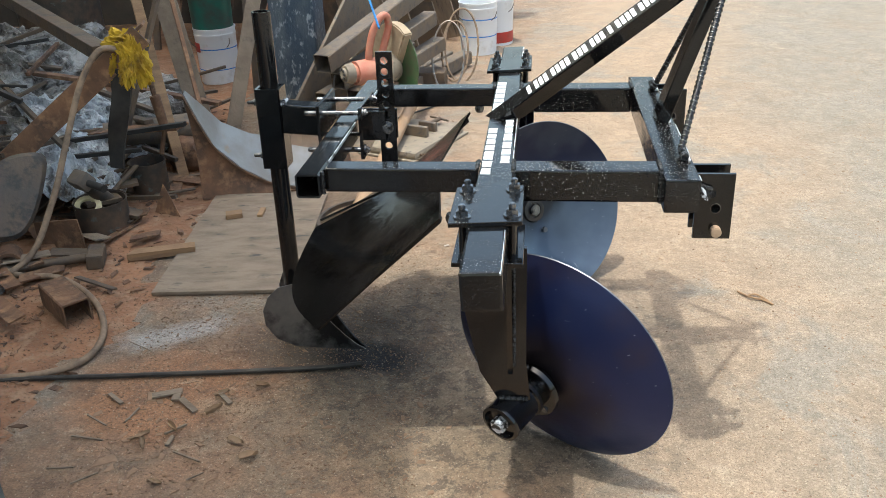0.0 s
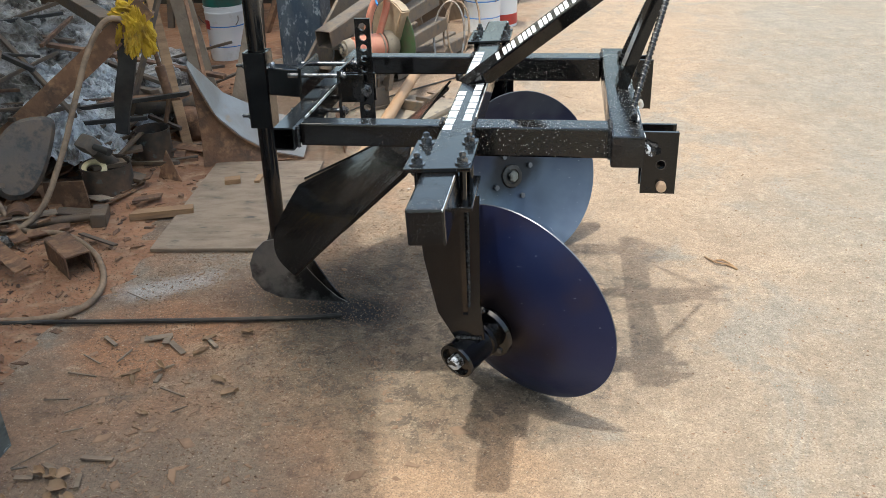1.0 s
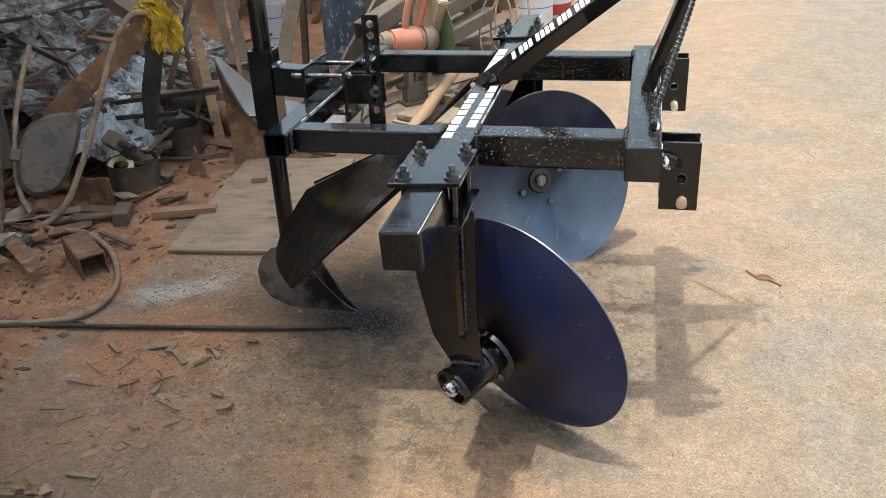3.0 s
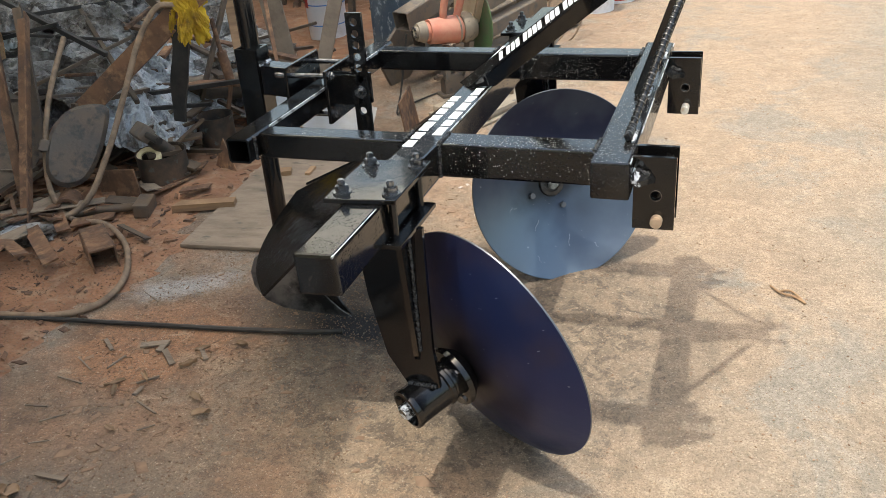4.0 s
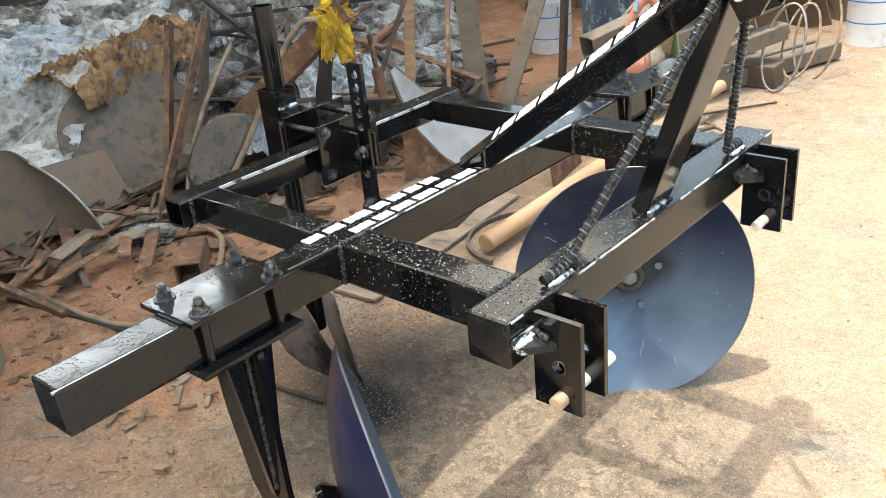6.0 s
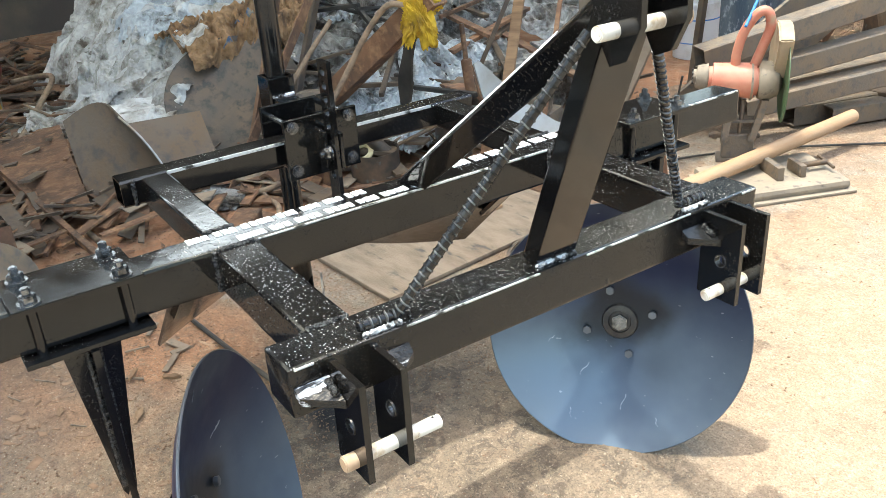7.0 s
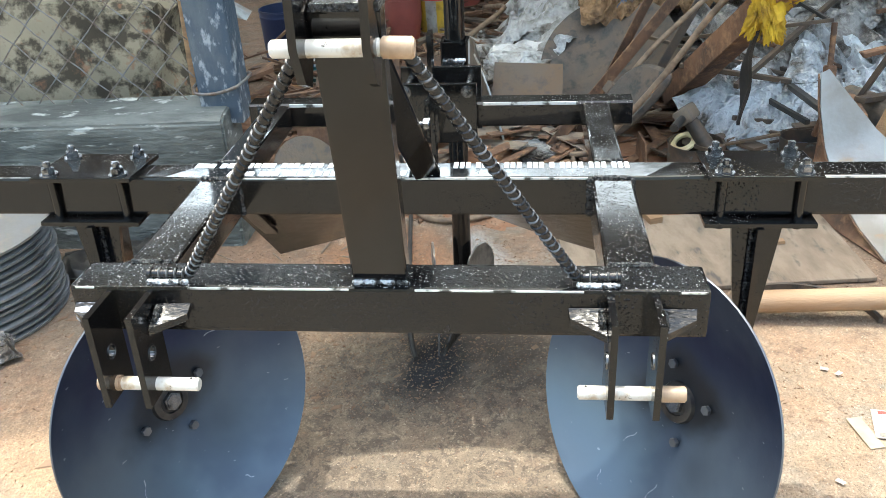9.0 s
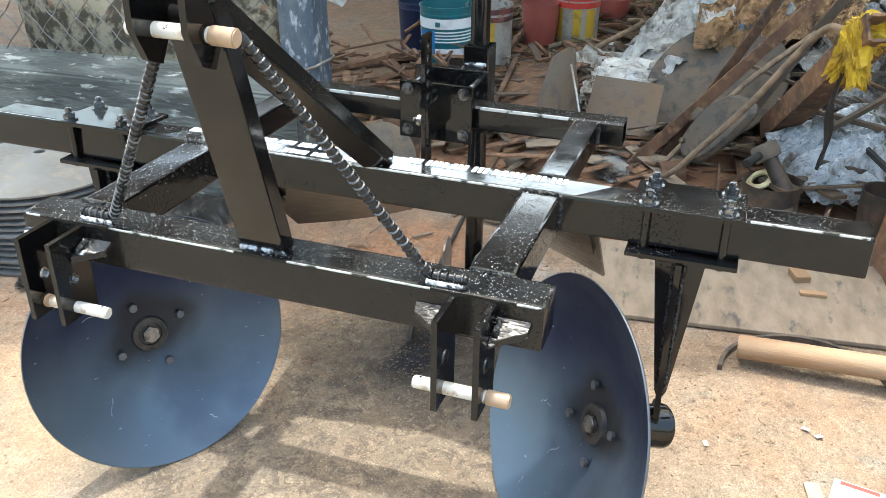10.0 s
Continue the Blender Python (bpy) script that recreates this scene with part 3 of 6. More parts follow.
def grid_sheet(nx, ny, f, thick=0.004, bm=None, m=None):
    """A bent sheet: f(u, v) gives its points; it has a thickness."""
    bm2 = bmesh.new()
    P = [[Vector(f(i / nx, j / ny)) for j in range(ny + 1)] for i in range(nx + 1)]
    front, back = [], []
    for i in range(nx + 1):
        fr, bk = [], []
        for j in range(ny + 1):
            du = P[min(i + 1, nx)][j] - P[max(i - 1, 0)][j]
            dv = P[i][min(j + 1, ny)] - P[i][max(j - 1, 0)]
            n = du.cross(dv)
            n = n.normalized() if n.length > 1e-9 else Vector((0, 0, 1))
            fr.append(bm2.verts.new(P[i][j] + n * thick / 2))
            bk.append(bm2.verts.new(P[i][j] - n * thick / 2))
        front.append(fr)
        back.append(bk)
    for i in range(nx):
        for j in range(ny):
            bm2.faces.new((front[i][j], front[i + 1][j], front[i + 1][j + 1], front[i][j + 1]))
            bm2.faces.new((back[i][j], back[i][j + 1], back[i + 1][j + 1], back[i + 1][j]))
    for i in range(nx):
        for j in (0, ny):
            bm2.faces.new((front[i][j], front[i + 1][j], back[i + 1][j], back[i][j]))
    for j in range(ny):
        for i in (0, nx):
            bm2.faces.new((front[i][j], front[i][j + 1], back[i][j + 1], back[i][j]))
    return join(bm, bm2, m)


def bead(a, b, r, bm=None, seed=1):
    """A rippled weld seam from a to b, in one piece."""
    a, b = Vector(a), Vector(b)
    d = (b - a).normalized()
    x = d.orthogonal().normalized()
    y = d.cross(x)
    n = max(6, int((b - a).length / 0.0022))
    rng = random.Random(seed)
    bm2 = bmesh.new()
    rings = []
    for k in range(n + 1):
        w = r * (0.82 + 0.20 * abs(math.sin(k * 1.05)) + rng.uniform(-0.12, 0.12)) * (0.55 if k in (0, n) else 1.0)
        p = a.lerp(b, k / n) + (x * rng.uniform(-1, 1) + y * rng.uniform(-1, 1)) * 0.12 * r
        rings.append([bm2.verts.new(p + (x * math.cos(q) + y * math.sin(q)) * w * rng.uniform(0.9, 1.1)) for q in [math.pi * i / 4 for i in range(8)]])
    for p, q in zip(rings, rings[1:]):
        for i in range(8):
            bm2.faces.new((p[i], p[(i + 1) % 8], q[(i + 1) % 8], q[i]))
    bm2.faces.new(rings[0][::-1]); bm2.faces.new(rings[-1])
    return join(bm, bm2)


# ---- ground, walls, roof ----
def sheet(x0, x1, y0, y1, nx, ny, f):
    bm = bmesh.new()
    g = [[bm.verts.new((x0 + (x1 - x0) * i / nx, y0 + (y1 - y0) * j / ny, f(x0 + (x1 - x0) * i / nx, y0 + (y1 - y0) * j / ny))) for j in range(ny + 1)] for i in range(nx + 1)]
    for i in range(nx):
        for j in range(ny):
            bm.faces.new((g[i][j], g[i + 1][j], g[i + 1][j + 1], g[i][j + 1]))
    return bm


bm = bmesh.new()
bmesh.ops.create_grid(bm, x_segments=1, y_segments=1, size=60)
solid("ground", bm, FLOOR, "dusty tan concrete floor with near-black blots", "floor", kind="structure")


def soil_height(x, y):
    edge = -1.28 - 0.12 * (y - 0.3) + 0.10 * math.sin(2.1 * y) + 0.05 * math.sin(5.3 * y + 1)
    d = edge - x
    return -0.02 + 0.03 * max(0.0, min(1.0, d / 0.35 + 0.35)) + 0.012 * noise.noise((x * 4, y * 4, 0)) + 0.006 * noise.noise((x * 17, y * 17, 3))


solid("soil", sheet(-6.5, -0.6, -1.2, 6.0, 150, 170, soil_height), SOIL, "trodden red soil along the shed's edge", "ground", kind="structure")

# the open shed, unseen above, added to shape shade and glare: roof with a slanting edge, walls that stop short of it
# and leave a bright gap under the eaves
UP = 3.95
lift = SUN_DIR * (UP / SUN_DIR.z)
a, b = Vector((0.91, -5.0, 0)) + lift, Vector((-2.52, 8.2, 0)) + lift
d = (b - a).normalized()
out = Vector((d.y, -d.x, 0))
if out.x > 0:
    out = -out
far = (b - a).length
# dark strips block the sun; the milky one is added to brighten the shade
edges = [0.0, 0.12, 1.6, 6.1]
for k in range(3):
    p, q = a + out * edges[k], a + out * edges[k + 1]
    bm = slab([(p.x, p.y, UP), (p.x + d.x * far, p.y + d.y * far, UP), (q.x + d.x * far, q.y + d.y * far, UP), (q.x, q.y, UP)], (0, 0, 0.004 if k % 2 else 0.03))
    solid("roof", bm, MILKY if k % 2 else ROOF, "unseen milky sheet added to lighten the shaded side" if k % 2 else "unseen dark roof added to shade the scrap corner", "roof", kind="structure", smooth=False)
solid("wall_north", box((-6.6, 5.2, -0.05), (-0.15, 5.4, 1.3)), DARKWALL, "sooty back wall of the workshop", "wall", kind="structure")
# out of view: added to keep sky and glare off the toolbar's ends
solid("wall_north_top", box((-6.6, 5.2, 1.304), (-4.0, 5.4, 3.9)), DARKWALL, "unseen dark boards added to block reflected sky", "wall", kind="structure")
solid("wall_west", box((-6.8, -6, -0.05), (-6.6, 5.4, 3.42)), DARKWALL, "unseen dark side wall added below the eaves gap", "wall", kind="structure")

for y0, y1 in ((-6.0, -4.9), (3.3, 5.4)):
    solid("wall_west_top", box((-6.8, y0, 3.424), (-6.6, y1, 3.93)), DARKWALL, "unseen dark boards added to limit the eaves glare", "wall", kind="structure")

# ---- the two-disc ridging plough ----
plough = thing("disc_ridger", "glossy black two-disc ridging plough standing on the floor", "farm implement", (0, -0.016, 0.010), (-1.26, 0, 0))
TOP, LOW = 0.757, 0.677
MID = (TOP + LOW) / 2


def twist(y):
    """Leans the toolbar's ends back a little, so their tops miss the eaves glare."""
    return -0.045 * max(0.0, min(1.0, (abs(y) - 0.44) / 0.10))


bm = beam((0.003, -0.971, MID), (0, 0.971, MID), 0.08, 0.08, 0.006)
for y in (-0.54, -0.50, -0.44, 0.44, 0.50, 0.54):
    bmesh.ops.bisect_plane(bm, geom=bm.verts[:] + bm.edges[:] + bm.faces[:], plane_co=(0, y, 0), plane_no=(0, 1, 0))
for v in bm.verts:
    a = twist(v.co.y)
    x, z = v.co.x, v.co.z - MID
    v.co.x, v.co.z = x * math.cos(a) + z * math.sin(a), MID + z * math.cos(a) - x * math.sin(a)
part("toolbar", bm, BLACK, plough, "long black square-tube toolbar", smooth=False)
FB = 0.425
part("front_beam", beam((FB, -0.490, MID), (FB, 0.483, MID), 0.08, 0.08, 0.006), FRONTBLACK, plough)
for y in (-0.388, 0.375):
    part("cross_beam", beam((0.041, y, MID), (FB - 0.041, y, MID), 0.078, 0.078, 0.006), WRINKLED, plough)
    part("rear_cross_beam", beam((-0.041, y, TOP - 0.031), (-0.414, y, TOP - 0.031), 0.06, 0.06, 0.005), BLACK, plough)
part("rear_beam", hollow((-0.445, -0.462, TOP - 0.03), (-0.445, 0.462, TOP - 0.03), 0.06, 0.06, 0.005, 0.005), BLACK, plough)
for k, (p, q, r) in enumerate([
        ((0.042, -0.428, LOW), (0.042, -0.428, TOP), 0.006), ((0.042, -0.349, LOW), (0.042, -0.349, TOP), 0.006),
        ((0.042, 0.334, LOW), (0.042, 0.334, TOP), 0.006), ((0.042, 0.414, LOW), (0.042, 0.414, TOP), 0.006),
        ((0.385, -0.428, LOW), (0.385, -0.428, TOP), 0.006), ((0.385, 0.414, LOW), (0.385, 0.414, TOP), 0.006),
        ((0.043, -0.423, TOP), (0.043, -0.353, TOP), 0.005), ((0.043, 0.34, TOP), (0.043, 0.41, TOP), 0.005),
        ((-0.043, -0.418, TOP), (-0.043, -0.358, TOP), 0.005), ((-0.043, 0.345, TOP), (-0.043, 0.405, TOP), 0.005),
        ((-0.414, -0.436, TOP - 0.06), (-0.414, -0.436, TOP), 0.005), ((-0.414, 0.405, TOP - 0.06), (-0.414, 0.405, TOP), 0.005),
        ((0.385, -0.423, TOP), (0.385, -0.353, TOP), 0.005), ((0.385, 0.34, TOP), (0.385, 0.41, TOP), 0.005)]):
    part("weld_seam", bead(p, q, r, None, seed=k), LUMPY, plough, "lumpy weld seam under black paint")
# pale strips painted where the beams' edges catch the sky
bm = None
for y0, y1 in ((-0.36, -0.03), (0.11, 0.33)):
    bm = box((-0.4155, y0, TOP - 0.0065), (-0.4125, y1, TOP + 0.0006), 0, bm)
tagged(part("bare_edge", bm, EDGE_GLINT, plough, "bright line along the edge"), kind="stuff")
for y0, y1 in ((-0.975, -0.778), (-0.362, 0.332), (0.762, 0.962)):
    off = 0.04 * math.sin(twist(y0))
    part("edge_seam", beam((0.0392 + off, y0, TOP - 0.0028 - off), (0.0392 + off, y1, TOP - 0.0028 - off), 0.0040, 0.0040, 0.0008), EDGE_GLINT, plough, "sky glint painted along the toolbar's edge")
for y0, y1 in ((-0.48, -0.45), (-0.30, -0.05), (0.05, 0.30), (0.44, 0.478)):
    part("edge_seam", beam((FB + 0.0392, y0, TOP - 0.0028), (FB + 0.0392, y1, TOP - 0.0028), 0.0030, 0.0030, 0.0006), EDGE_GLINT, plough, "sky glint painted along the front beam's edge")

# stencilled writing on the toolbar, kept as plain strokes
bm = None
rng = random.Random(4)
y = 0.06
for n in (3, 4, 3, 3, 1, 4, 3, 3):
    for _ in range(n):
        y += 0.012
        bm = box((-0.034, y, TOP), (-0.006, y + 0.0085, TOP + 0.0012), 0, bm)
    y += 0.008
tagged(part("stencil", bm, WHITE, plough, "line of white stencilled strokes", smooth=False), kind="stuff")
rng = random.Random(8)
# rear row is writing; front row paints the glare on the toolbar's top
for x0, start, stop in ((-0.034, -0.455, -0.10), (0.008, -0.375, 0.03)):
    y = start
    while y < stop:
        for _ in range(rng.choice((3, 3, 4))):
            w = rng.uniform(0.009, 0.0135)
            a, c = rng.uniform(0.0, 0.003), rng.uniform(0.0, 0.003)
            bm = slab([(x0 + a, y, TOP + 0.0006), (x0 + 0.025 - c, y + rng.uniform(-0.001, 0.001), TOP + 0.0006), (x0 + 0.025 - a, y + w, TOP + 0.0006), (x0 + c, y + w, TOP + 0.0006)], (0, 0, 0.0012))
            part("stencil_bar", bm, WHITE, plough, "white bar in the rows of stencil and painted glare", smooth=False)
            y += w + rng.uniform(0.002, 0.004)
        y += 0.009


def nut(at, parent, axis=(0, 0, 1), r=0.0135, h=0.013, tail=0.012):
    a, n = Vector(at), Vector(axis).normalized()
    bm = rod(a, a + n * 0.003, r * 1.35, sides=18)
    rod(a + n * 0.003, a + n * (0.003 + h), r, sides=6, bm=bm, bev=0.0015)
    rod(a + n * (0.003 + h), a + n * (0.003 + h + tail), r * 0.55, sides=12, bm=bm, bev=0.002)
    return part("nut", bm, BOLT, parent, "zinc nut and bolt end")


def clamp(yc):
    lean = Matrix.Translation((0, 0, MID)) @ Matrix.Rotation(twist(yc), 4, "Y") @ Matrix.Translation((0, 0, -MID))
    c = part("clamp", box((-0.076, yc - 0.103, TOP), (0.074, yc + 0.103, TOP + 0.010), 0.002, m=lean), BLACK, plough, "bolted clamp plate on the toolbar")
    part("lower_plate", box((-0.074, yc - 0.103, LOW - 0.011), (0.074, yc + 0.103, LOW - 0.001), 0.002), BLACK, c)
    for sx in (-1, 1):
        for sy in (-1, 1):
            x, y = sx * 0.051, yc + sy * 0.0715
            part("clamp_bolt", rod((x, y, LOW - 0.02), (x, y, TOP + 0.01), 0.008, sides=12), BLACK, c)
            nut((x, y, TOP + 0.010 - math.sin(twist(yc)) * x), c)
    return c


clamp(-0.660)
clamp(0.651)

DEPTH = 0.095
DISCS = {-1: (Vector((0.158, -0.485, 0.281)), 57.0, 11.5, 0.307), 1: (Vector((0.134, 0.464, 0.288)), -52.8, 14.5, 0.312)}


def disc_unit(s):
    """The leg, hub and dished disc at one end; s is -1 at one end of the toolbar and 1 at the other."""
    yc = -0.660 if s < 0 else 0.651
    rc, az, el, RAD = DISCS[s]
    n = Vector((math.cos(radians(el)) * math.cos(radians(az)), math.cos(radians(el)) * math.sin(radians(az)), math.sin(radians(el))))
    vertex = rc - n * DEPTH
    hub0 = vertex - n * 0.165
    # leg: a tapered plate with a rib on both faces, welded to the outer end of the hub
    top = LOW - 0.011
    axis_x = hub0.x + n.x * (yc - hub0.y) / n.y
    axis_z = hub0.z + n.z * (yc - hub0.y) / n.y
    leg = part("leg", slab([(-0.072, yc, top), (0.080, yc, top), (0.080, yc, axis_z + 0.14), (axis_x + 0.046, yc, axis_z + 0.040), (axis_x - 0.030, yc, axis_z + 0.043), (-0.026, yc, axis_z + 0.115), (-0.056, yc, 0.50)], (0, 0.012, 0)), SMOOTHBLACK, plough, "tapered black steel leg with a rib")
    part("leg_weld", bead((axis_x - 0.028, yc - 0.009, axis_z + 0.046), (axis_x + 0.040, yc - 0.009, axis_z + 0.044), 0.006, None, seed=9), LUMPY, leg)
    for q in (-1, 1):
        part("rib", slab([(0.042, yc, top), (0.042, yc + q * 0.048, top), (0.044, yc + q * 0.012, 0.36), (0.044, yc, 0.335)], (0.012, 0, 0)), BLACK, leg)
        part("rib_weld", bead((0.052, yc + q * 0.010, top), (0.053, yc + q * 0.008, 0.37), 0.0045, None, seed=7), LUMPY, leg)
    # hub
    up = n.to_track_quat("Z", "Y").to_matrix().to_4x4()
    up.translation = hub0
    prof = [(0.0, 0.012), (0.033, 0.012), (0.037, 0.0), (0.044, 0.002), (0.045, 0.012), (0.043, 0.016), (0.043, 0.095), (0.047, 0.098), (0.047, 0.108), (0.043, 0.112), (0.043, 0.125), (0.066, 0.128), (0.068, 0.140), (0.064, 0.146), (0.05, 0.165), (0.0, 0.165)]
    hub = part("hub", lathe([(r * 1.1, z) for r, z in prof], 40, m=up), SMOOTHBLACK, plough, "glossy black bearing hub")
    part("axle_nut", rod(hub0 - n * 0.012, hub0 + n * 0.014, 0.019, sides=6, bev=0.002), WELD, hub, "bright axle nut")
    x, yv = up.col[0].to_3d(), up.col[1].to_3d()
    for k in range(4):
        a = radians(45 + 90 * k)
        p = hub0 + n * 0.122 + (x * math.cos(a) + yv * math.sin(a)) * 0.057
        part("flange_bolt", rod(p, p + n * 0.03, 0.009, sides=6), BOLT, hub)
    # dished disc: one shell, darker back and greyer face
    um = n.to_track_quat("Z", "Y").to_matrix().to_4x4()
    um.translation = vertex
    R = (RAD ** 2 + DEPTH ** 2) / (2 * DEPTH)
    steps = 18
    back = [(RAD * k / steps, R - math.sqrt(R * R - (RAD * k / steps) ** 2)) for k in range(steps + 1)]
    bm = bmesh.new()
    lathe(back, 72, bm=bm)
    for f in bm.faces:
        f.material_index = 0
    nb = len(bm.faces)
    face = [(r * 0.996, z + 0.005) for r, z in back]
    lathe(face, 72, bm=bm)
    bm.faces.ensure_lookup_table()
    for f in bm.faces[nb:]:
        f.material_index = 1
    nf = len(bm.faces)
    lathe([back[-1], (RAD + 0.001, back[-1][1] + 0.003), face[-1]], 72, bm=bm)
    bm.faces.ensure_lookup_table()
    for f in bm.faces[nf:]:
        f.material_index = 2
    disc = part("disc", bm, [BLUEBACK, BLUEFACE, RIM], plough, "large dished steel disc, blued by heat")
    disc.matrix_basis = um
    x, yv = um.col[0].to_3d(), um.col[1].to_3d()
    part("disc_boss", lathe([(0.0, 0.012), (0.026, 0.012), (0.028, 0.016), (0.042, 0.015), (0.046, 0.006)], 32), BOSS, disc, "dark centre boss")
    part("hub_nut", rod((0, 0, 0.010), (0, 0, 0.026), 0.021, sides=6, bev=0.003), BOLT, disc, "worn hub nut")
    for k in range(4):
        a = radians(20 + 90 * k)
        p = Vector((math.cos(a) * 0.083, math.sin(a) * 0.083, 0.0155))
        part("disc_bolt", rod(p, p + Vector((0, 0, 0.010)), 0.0105, sides=6, bev=0.001), RIM, disc, "zinc hexagon bolt head")
    rng = random.Random(5 + s)
    for k in range(6):
        r0, a0, turn, far = rng.uniform(0.15, 0.28), rng.uniform(0, 6.283), rng.uniform(-0.9, 0.9), rng.uniform(0.012, 0.045)

        def scuff(u, v):
            q = Vector((r0 + math.cos(turn) * far * (u - 0.5) - math.sin(turn) * 0.0022 * (v - 0.5), math.sin(turn) * far * (u - 0.5) + math.cos(turn) * 0.0022 * (v - 0.5) + 0.002 * math.sin(7 * u), 0))
            rr = q.length
            b = a0 + math.atan2(q.y, q.x)
            return (rr * math.cos(b), rr * math.sin(b), R - math.sqrt(R * R - rr * rr) + 0.0063)
        part("scratch", grid_sheet(8, 1, scuff, 0.0006), SCRATCH, disc, "pale scratch in the blued steel")


disc_unit(-1)
disc_unit(1)

RUBBERY = material("dark_hole", (0.01, 0.01, 0.01), 0.8)
# lower hitch: two clevises with pins
def clevis(y0, y1, p0, p1):
    c = part("clevis", drilled_plate(y0), BLACK, plough, "pair of drilled hitch plates")
    for q, s in ((y0, -1), (y1, 1)):
        if s > 0:
            part("clevis_plate", drilled_plate(q), BLACK, c)
        part("clevis_gusset", slab([(FB + 0.041, q + s * 0.006, 0.722), (FB + 0.041, q + s * 0.06, 0.722), (FB + 0.055, q + s * 0.058, 0.712), (FB + 0.085, q + s * 0.006, 0.702)], (0, 0, 0.012)), GUSSET, c, "welded gusset with silver highlights in its colour")
        part("gusset_weld", bead((FB + 0.046, q + s * 0.012, 0.727), (FB + 0.075, q + s * 0.012, 0.715), 0.006, None, seed=int(abs(q) * 100)), LUMPY, c)
        part("hole_rim", lathe([(0.011, -0.0065), (0.013, -0.0065), (0.013, 0.0065), (0.011, 0.0065)], 18, True, m=Matrix.Translation((0.512, q, 0.667)) @ Matrix.Rotation(radians(90), 4, "X")), BOLT, c)
    w = math.copysign(0.038, p1 - p0)
    pin = part("hitch_pin", rod((0.516, p0 + w, 0.612), (0.516, p1, 0.612), 0.0108, sides=24, bev=0.002), PIN, c, "bare turned steel pin")
    hole = math.copysign(0.012, p0 - p1)
    part("pin_hole", rod((0.516, p1 + hole, 0.6115), (0.516, p1 + hole, 0.6232), 0.0022, sides=10), RUBBERY, pin, "small drilled linchpin hole")
    part("pin_end", rod((0.516, p0, 0.612), (0.516, p0 + w, 0.612), 0.0124, sides=24, bev=0.002), PINWOOD, pin)
    return c


def drilled_plate(q):
    """One drilled clevis plate at y = q."""
    bm = bmesh.new()
    x0, x1, z0, z1 = FB + 0.0405, 0.551, 0.590, 0.751
    outer = [(x0, z0), (x1, z0), (x1, z1), (x0, z1)]
    cx, cz, r = 0.512, 0.667, 0.011
    n = 16
    hole = [(cx + r * math.cos(2 * math.pi * k / n), cz + r * math.sin(2 * math.pi * k / n)) for k in range(n)]

    def reach(k):
        c, s = math.cos(2 * math.pi * k / n), math.sin(2 * math.pi * k / n)
        t = min(((x1 - cx) / c) if c > 1e-6 else ((x0 - cx) / c) if c < -1e-6 else 9, ((z1 - cz) / s) if s > 1e-6 else ((z0 - cz) / s) if s < -1e-6 else 9)
        return (cx + c * t, cz + s * t)
    rim = [reach(k) for k in range(n)]
    for yy in (q - 0.005, q + 0.005):
        h = [bm.verts.new((x, yy, z)) for x, z in hole]
        o = [bm.verts.new((x, yy, z)) for x, z in rim]
        for k in range(n):
            j = (k + 1) % n
            bm.faces.new((h[k], h[j], o[j], o[k]))
            for c in outer:
                if min(rim[k][0], rim[j][0]) - 1e-6 <= c[0] <= max(rim[k][0], rim[j][0]) + 1e-6 and min(rim[k][1], rim[j][1]) - 1e-6 <= c[1] <= max(rim[k][1], rim[j][1]) + 1e-6 and abs(rim[k][0] - rim[j][0]) > 1e-5 and abs(rim[k][1] - rim[j][1]) > 1e-5:
                    bm.faces.new((o[k], o[j], bm.verts.new((c[0], yy, c[1]))))
    bmesh.ops.remove_doubles(bm, verts=bm.verts, dist=1e-6)
    edges = [e for e in bm.edges if len(e.link_faces) == 1]
    bmesh.ops.bridge_loops(bm, edges=[e for e in edges if min(math.hypot(v.co.x - cx, v.co.z - cz) for v in e.verts) < r + 1e-4])
    edges = [e for e in bm.edges if len(e.link_faces) == 1]
    bmesh.ops.bridge_loops(bm, edges=edges)
    return bm


clevis(-0.425, -0.360, -0.450, -0.288)
clevis(0.338, 0.404, 0.450, 0.292)

# top hitch mast
mast = part("mast", beam((0.430, -0.004, TOP), (0.580, 0.008, 1.20), 0.084, 0.034, 0.003, up=(1, 0, -0.3)), SMOOTHBLACK, plough, "upright black mast of the top hitch")
part("mast_weld", bead((0.450, -0.046, TOP + 0.003), (0.450, 0.038, TOP + 0.002), 0.0048, None, seed=3), WELD, mast, "bare weld at the mast's foot")
for y in (-0.040, 0.042):
    part("top_plate", slab([(0.572, y, 1.15), (0.598, y, 1.108), (0.628, y, 1.120), (0.650, y, 1.165), (0.648, y, 1.25), (0.59, y, 1.255), (0.56, y, 1.20)], (0, 0.01, 0)), BLACK, mast, "top-link plate")
tp = part("top_pin", rod((0.606, -0.078, 1.156), (0.606, 0.051, 1.156), 0.0108, sides=24, bev=0.002), PIN, mast, "bare steel top-link pin")
part("pin_end", rod((0.606, 0.051, 1.156), (0.606, 0.089, 1.155), 0.0130, sides=24, bev=0.002), PINWOOD, tp)
part("top_bridge", box((0.548, -0.03, 1.195), (0.60, 0.05, 1.205), 0.001), LUMPY, mast)

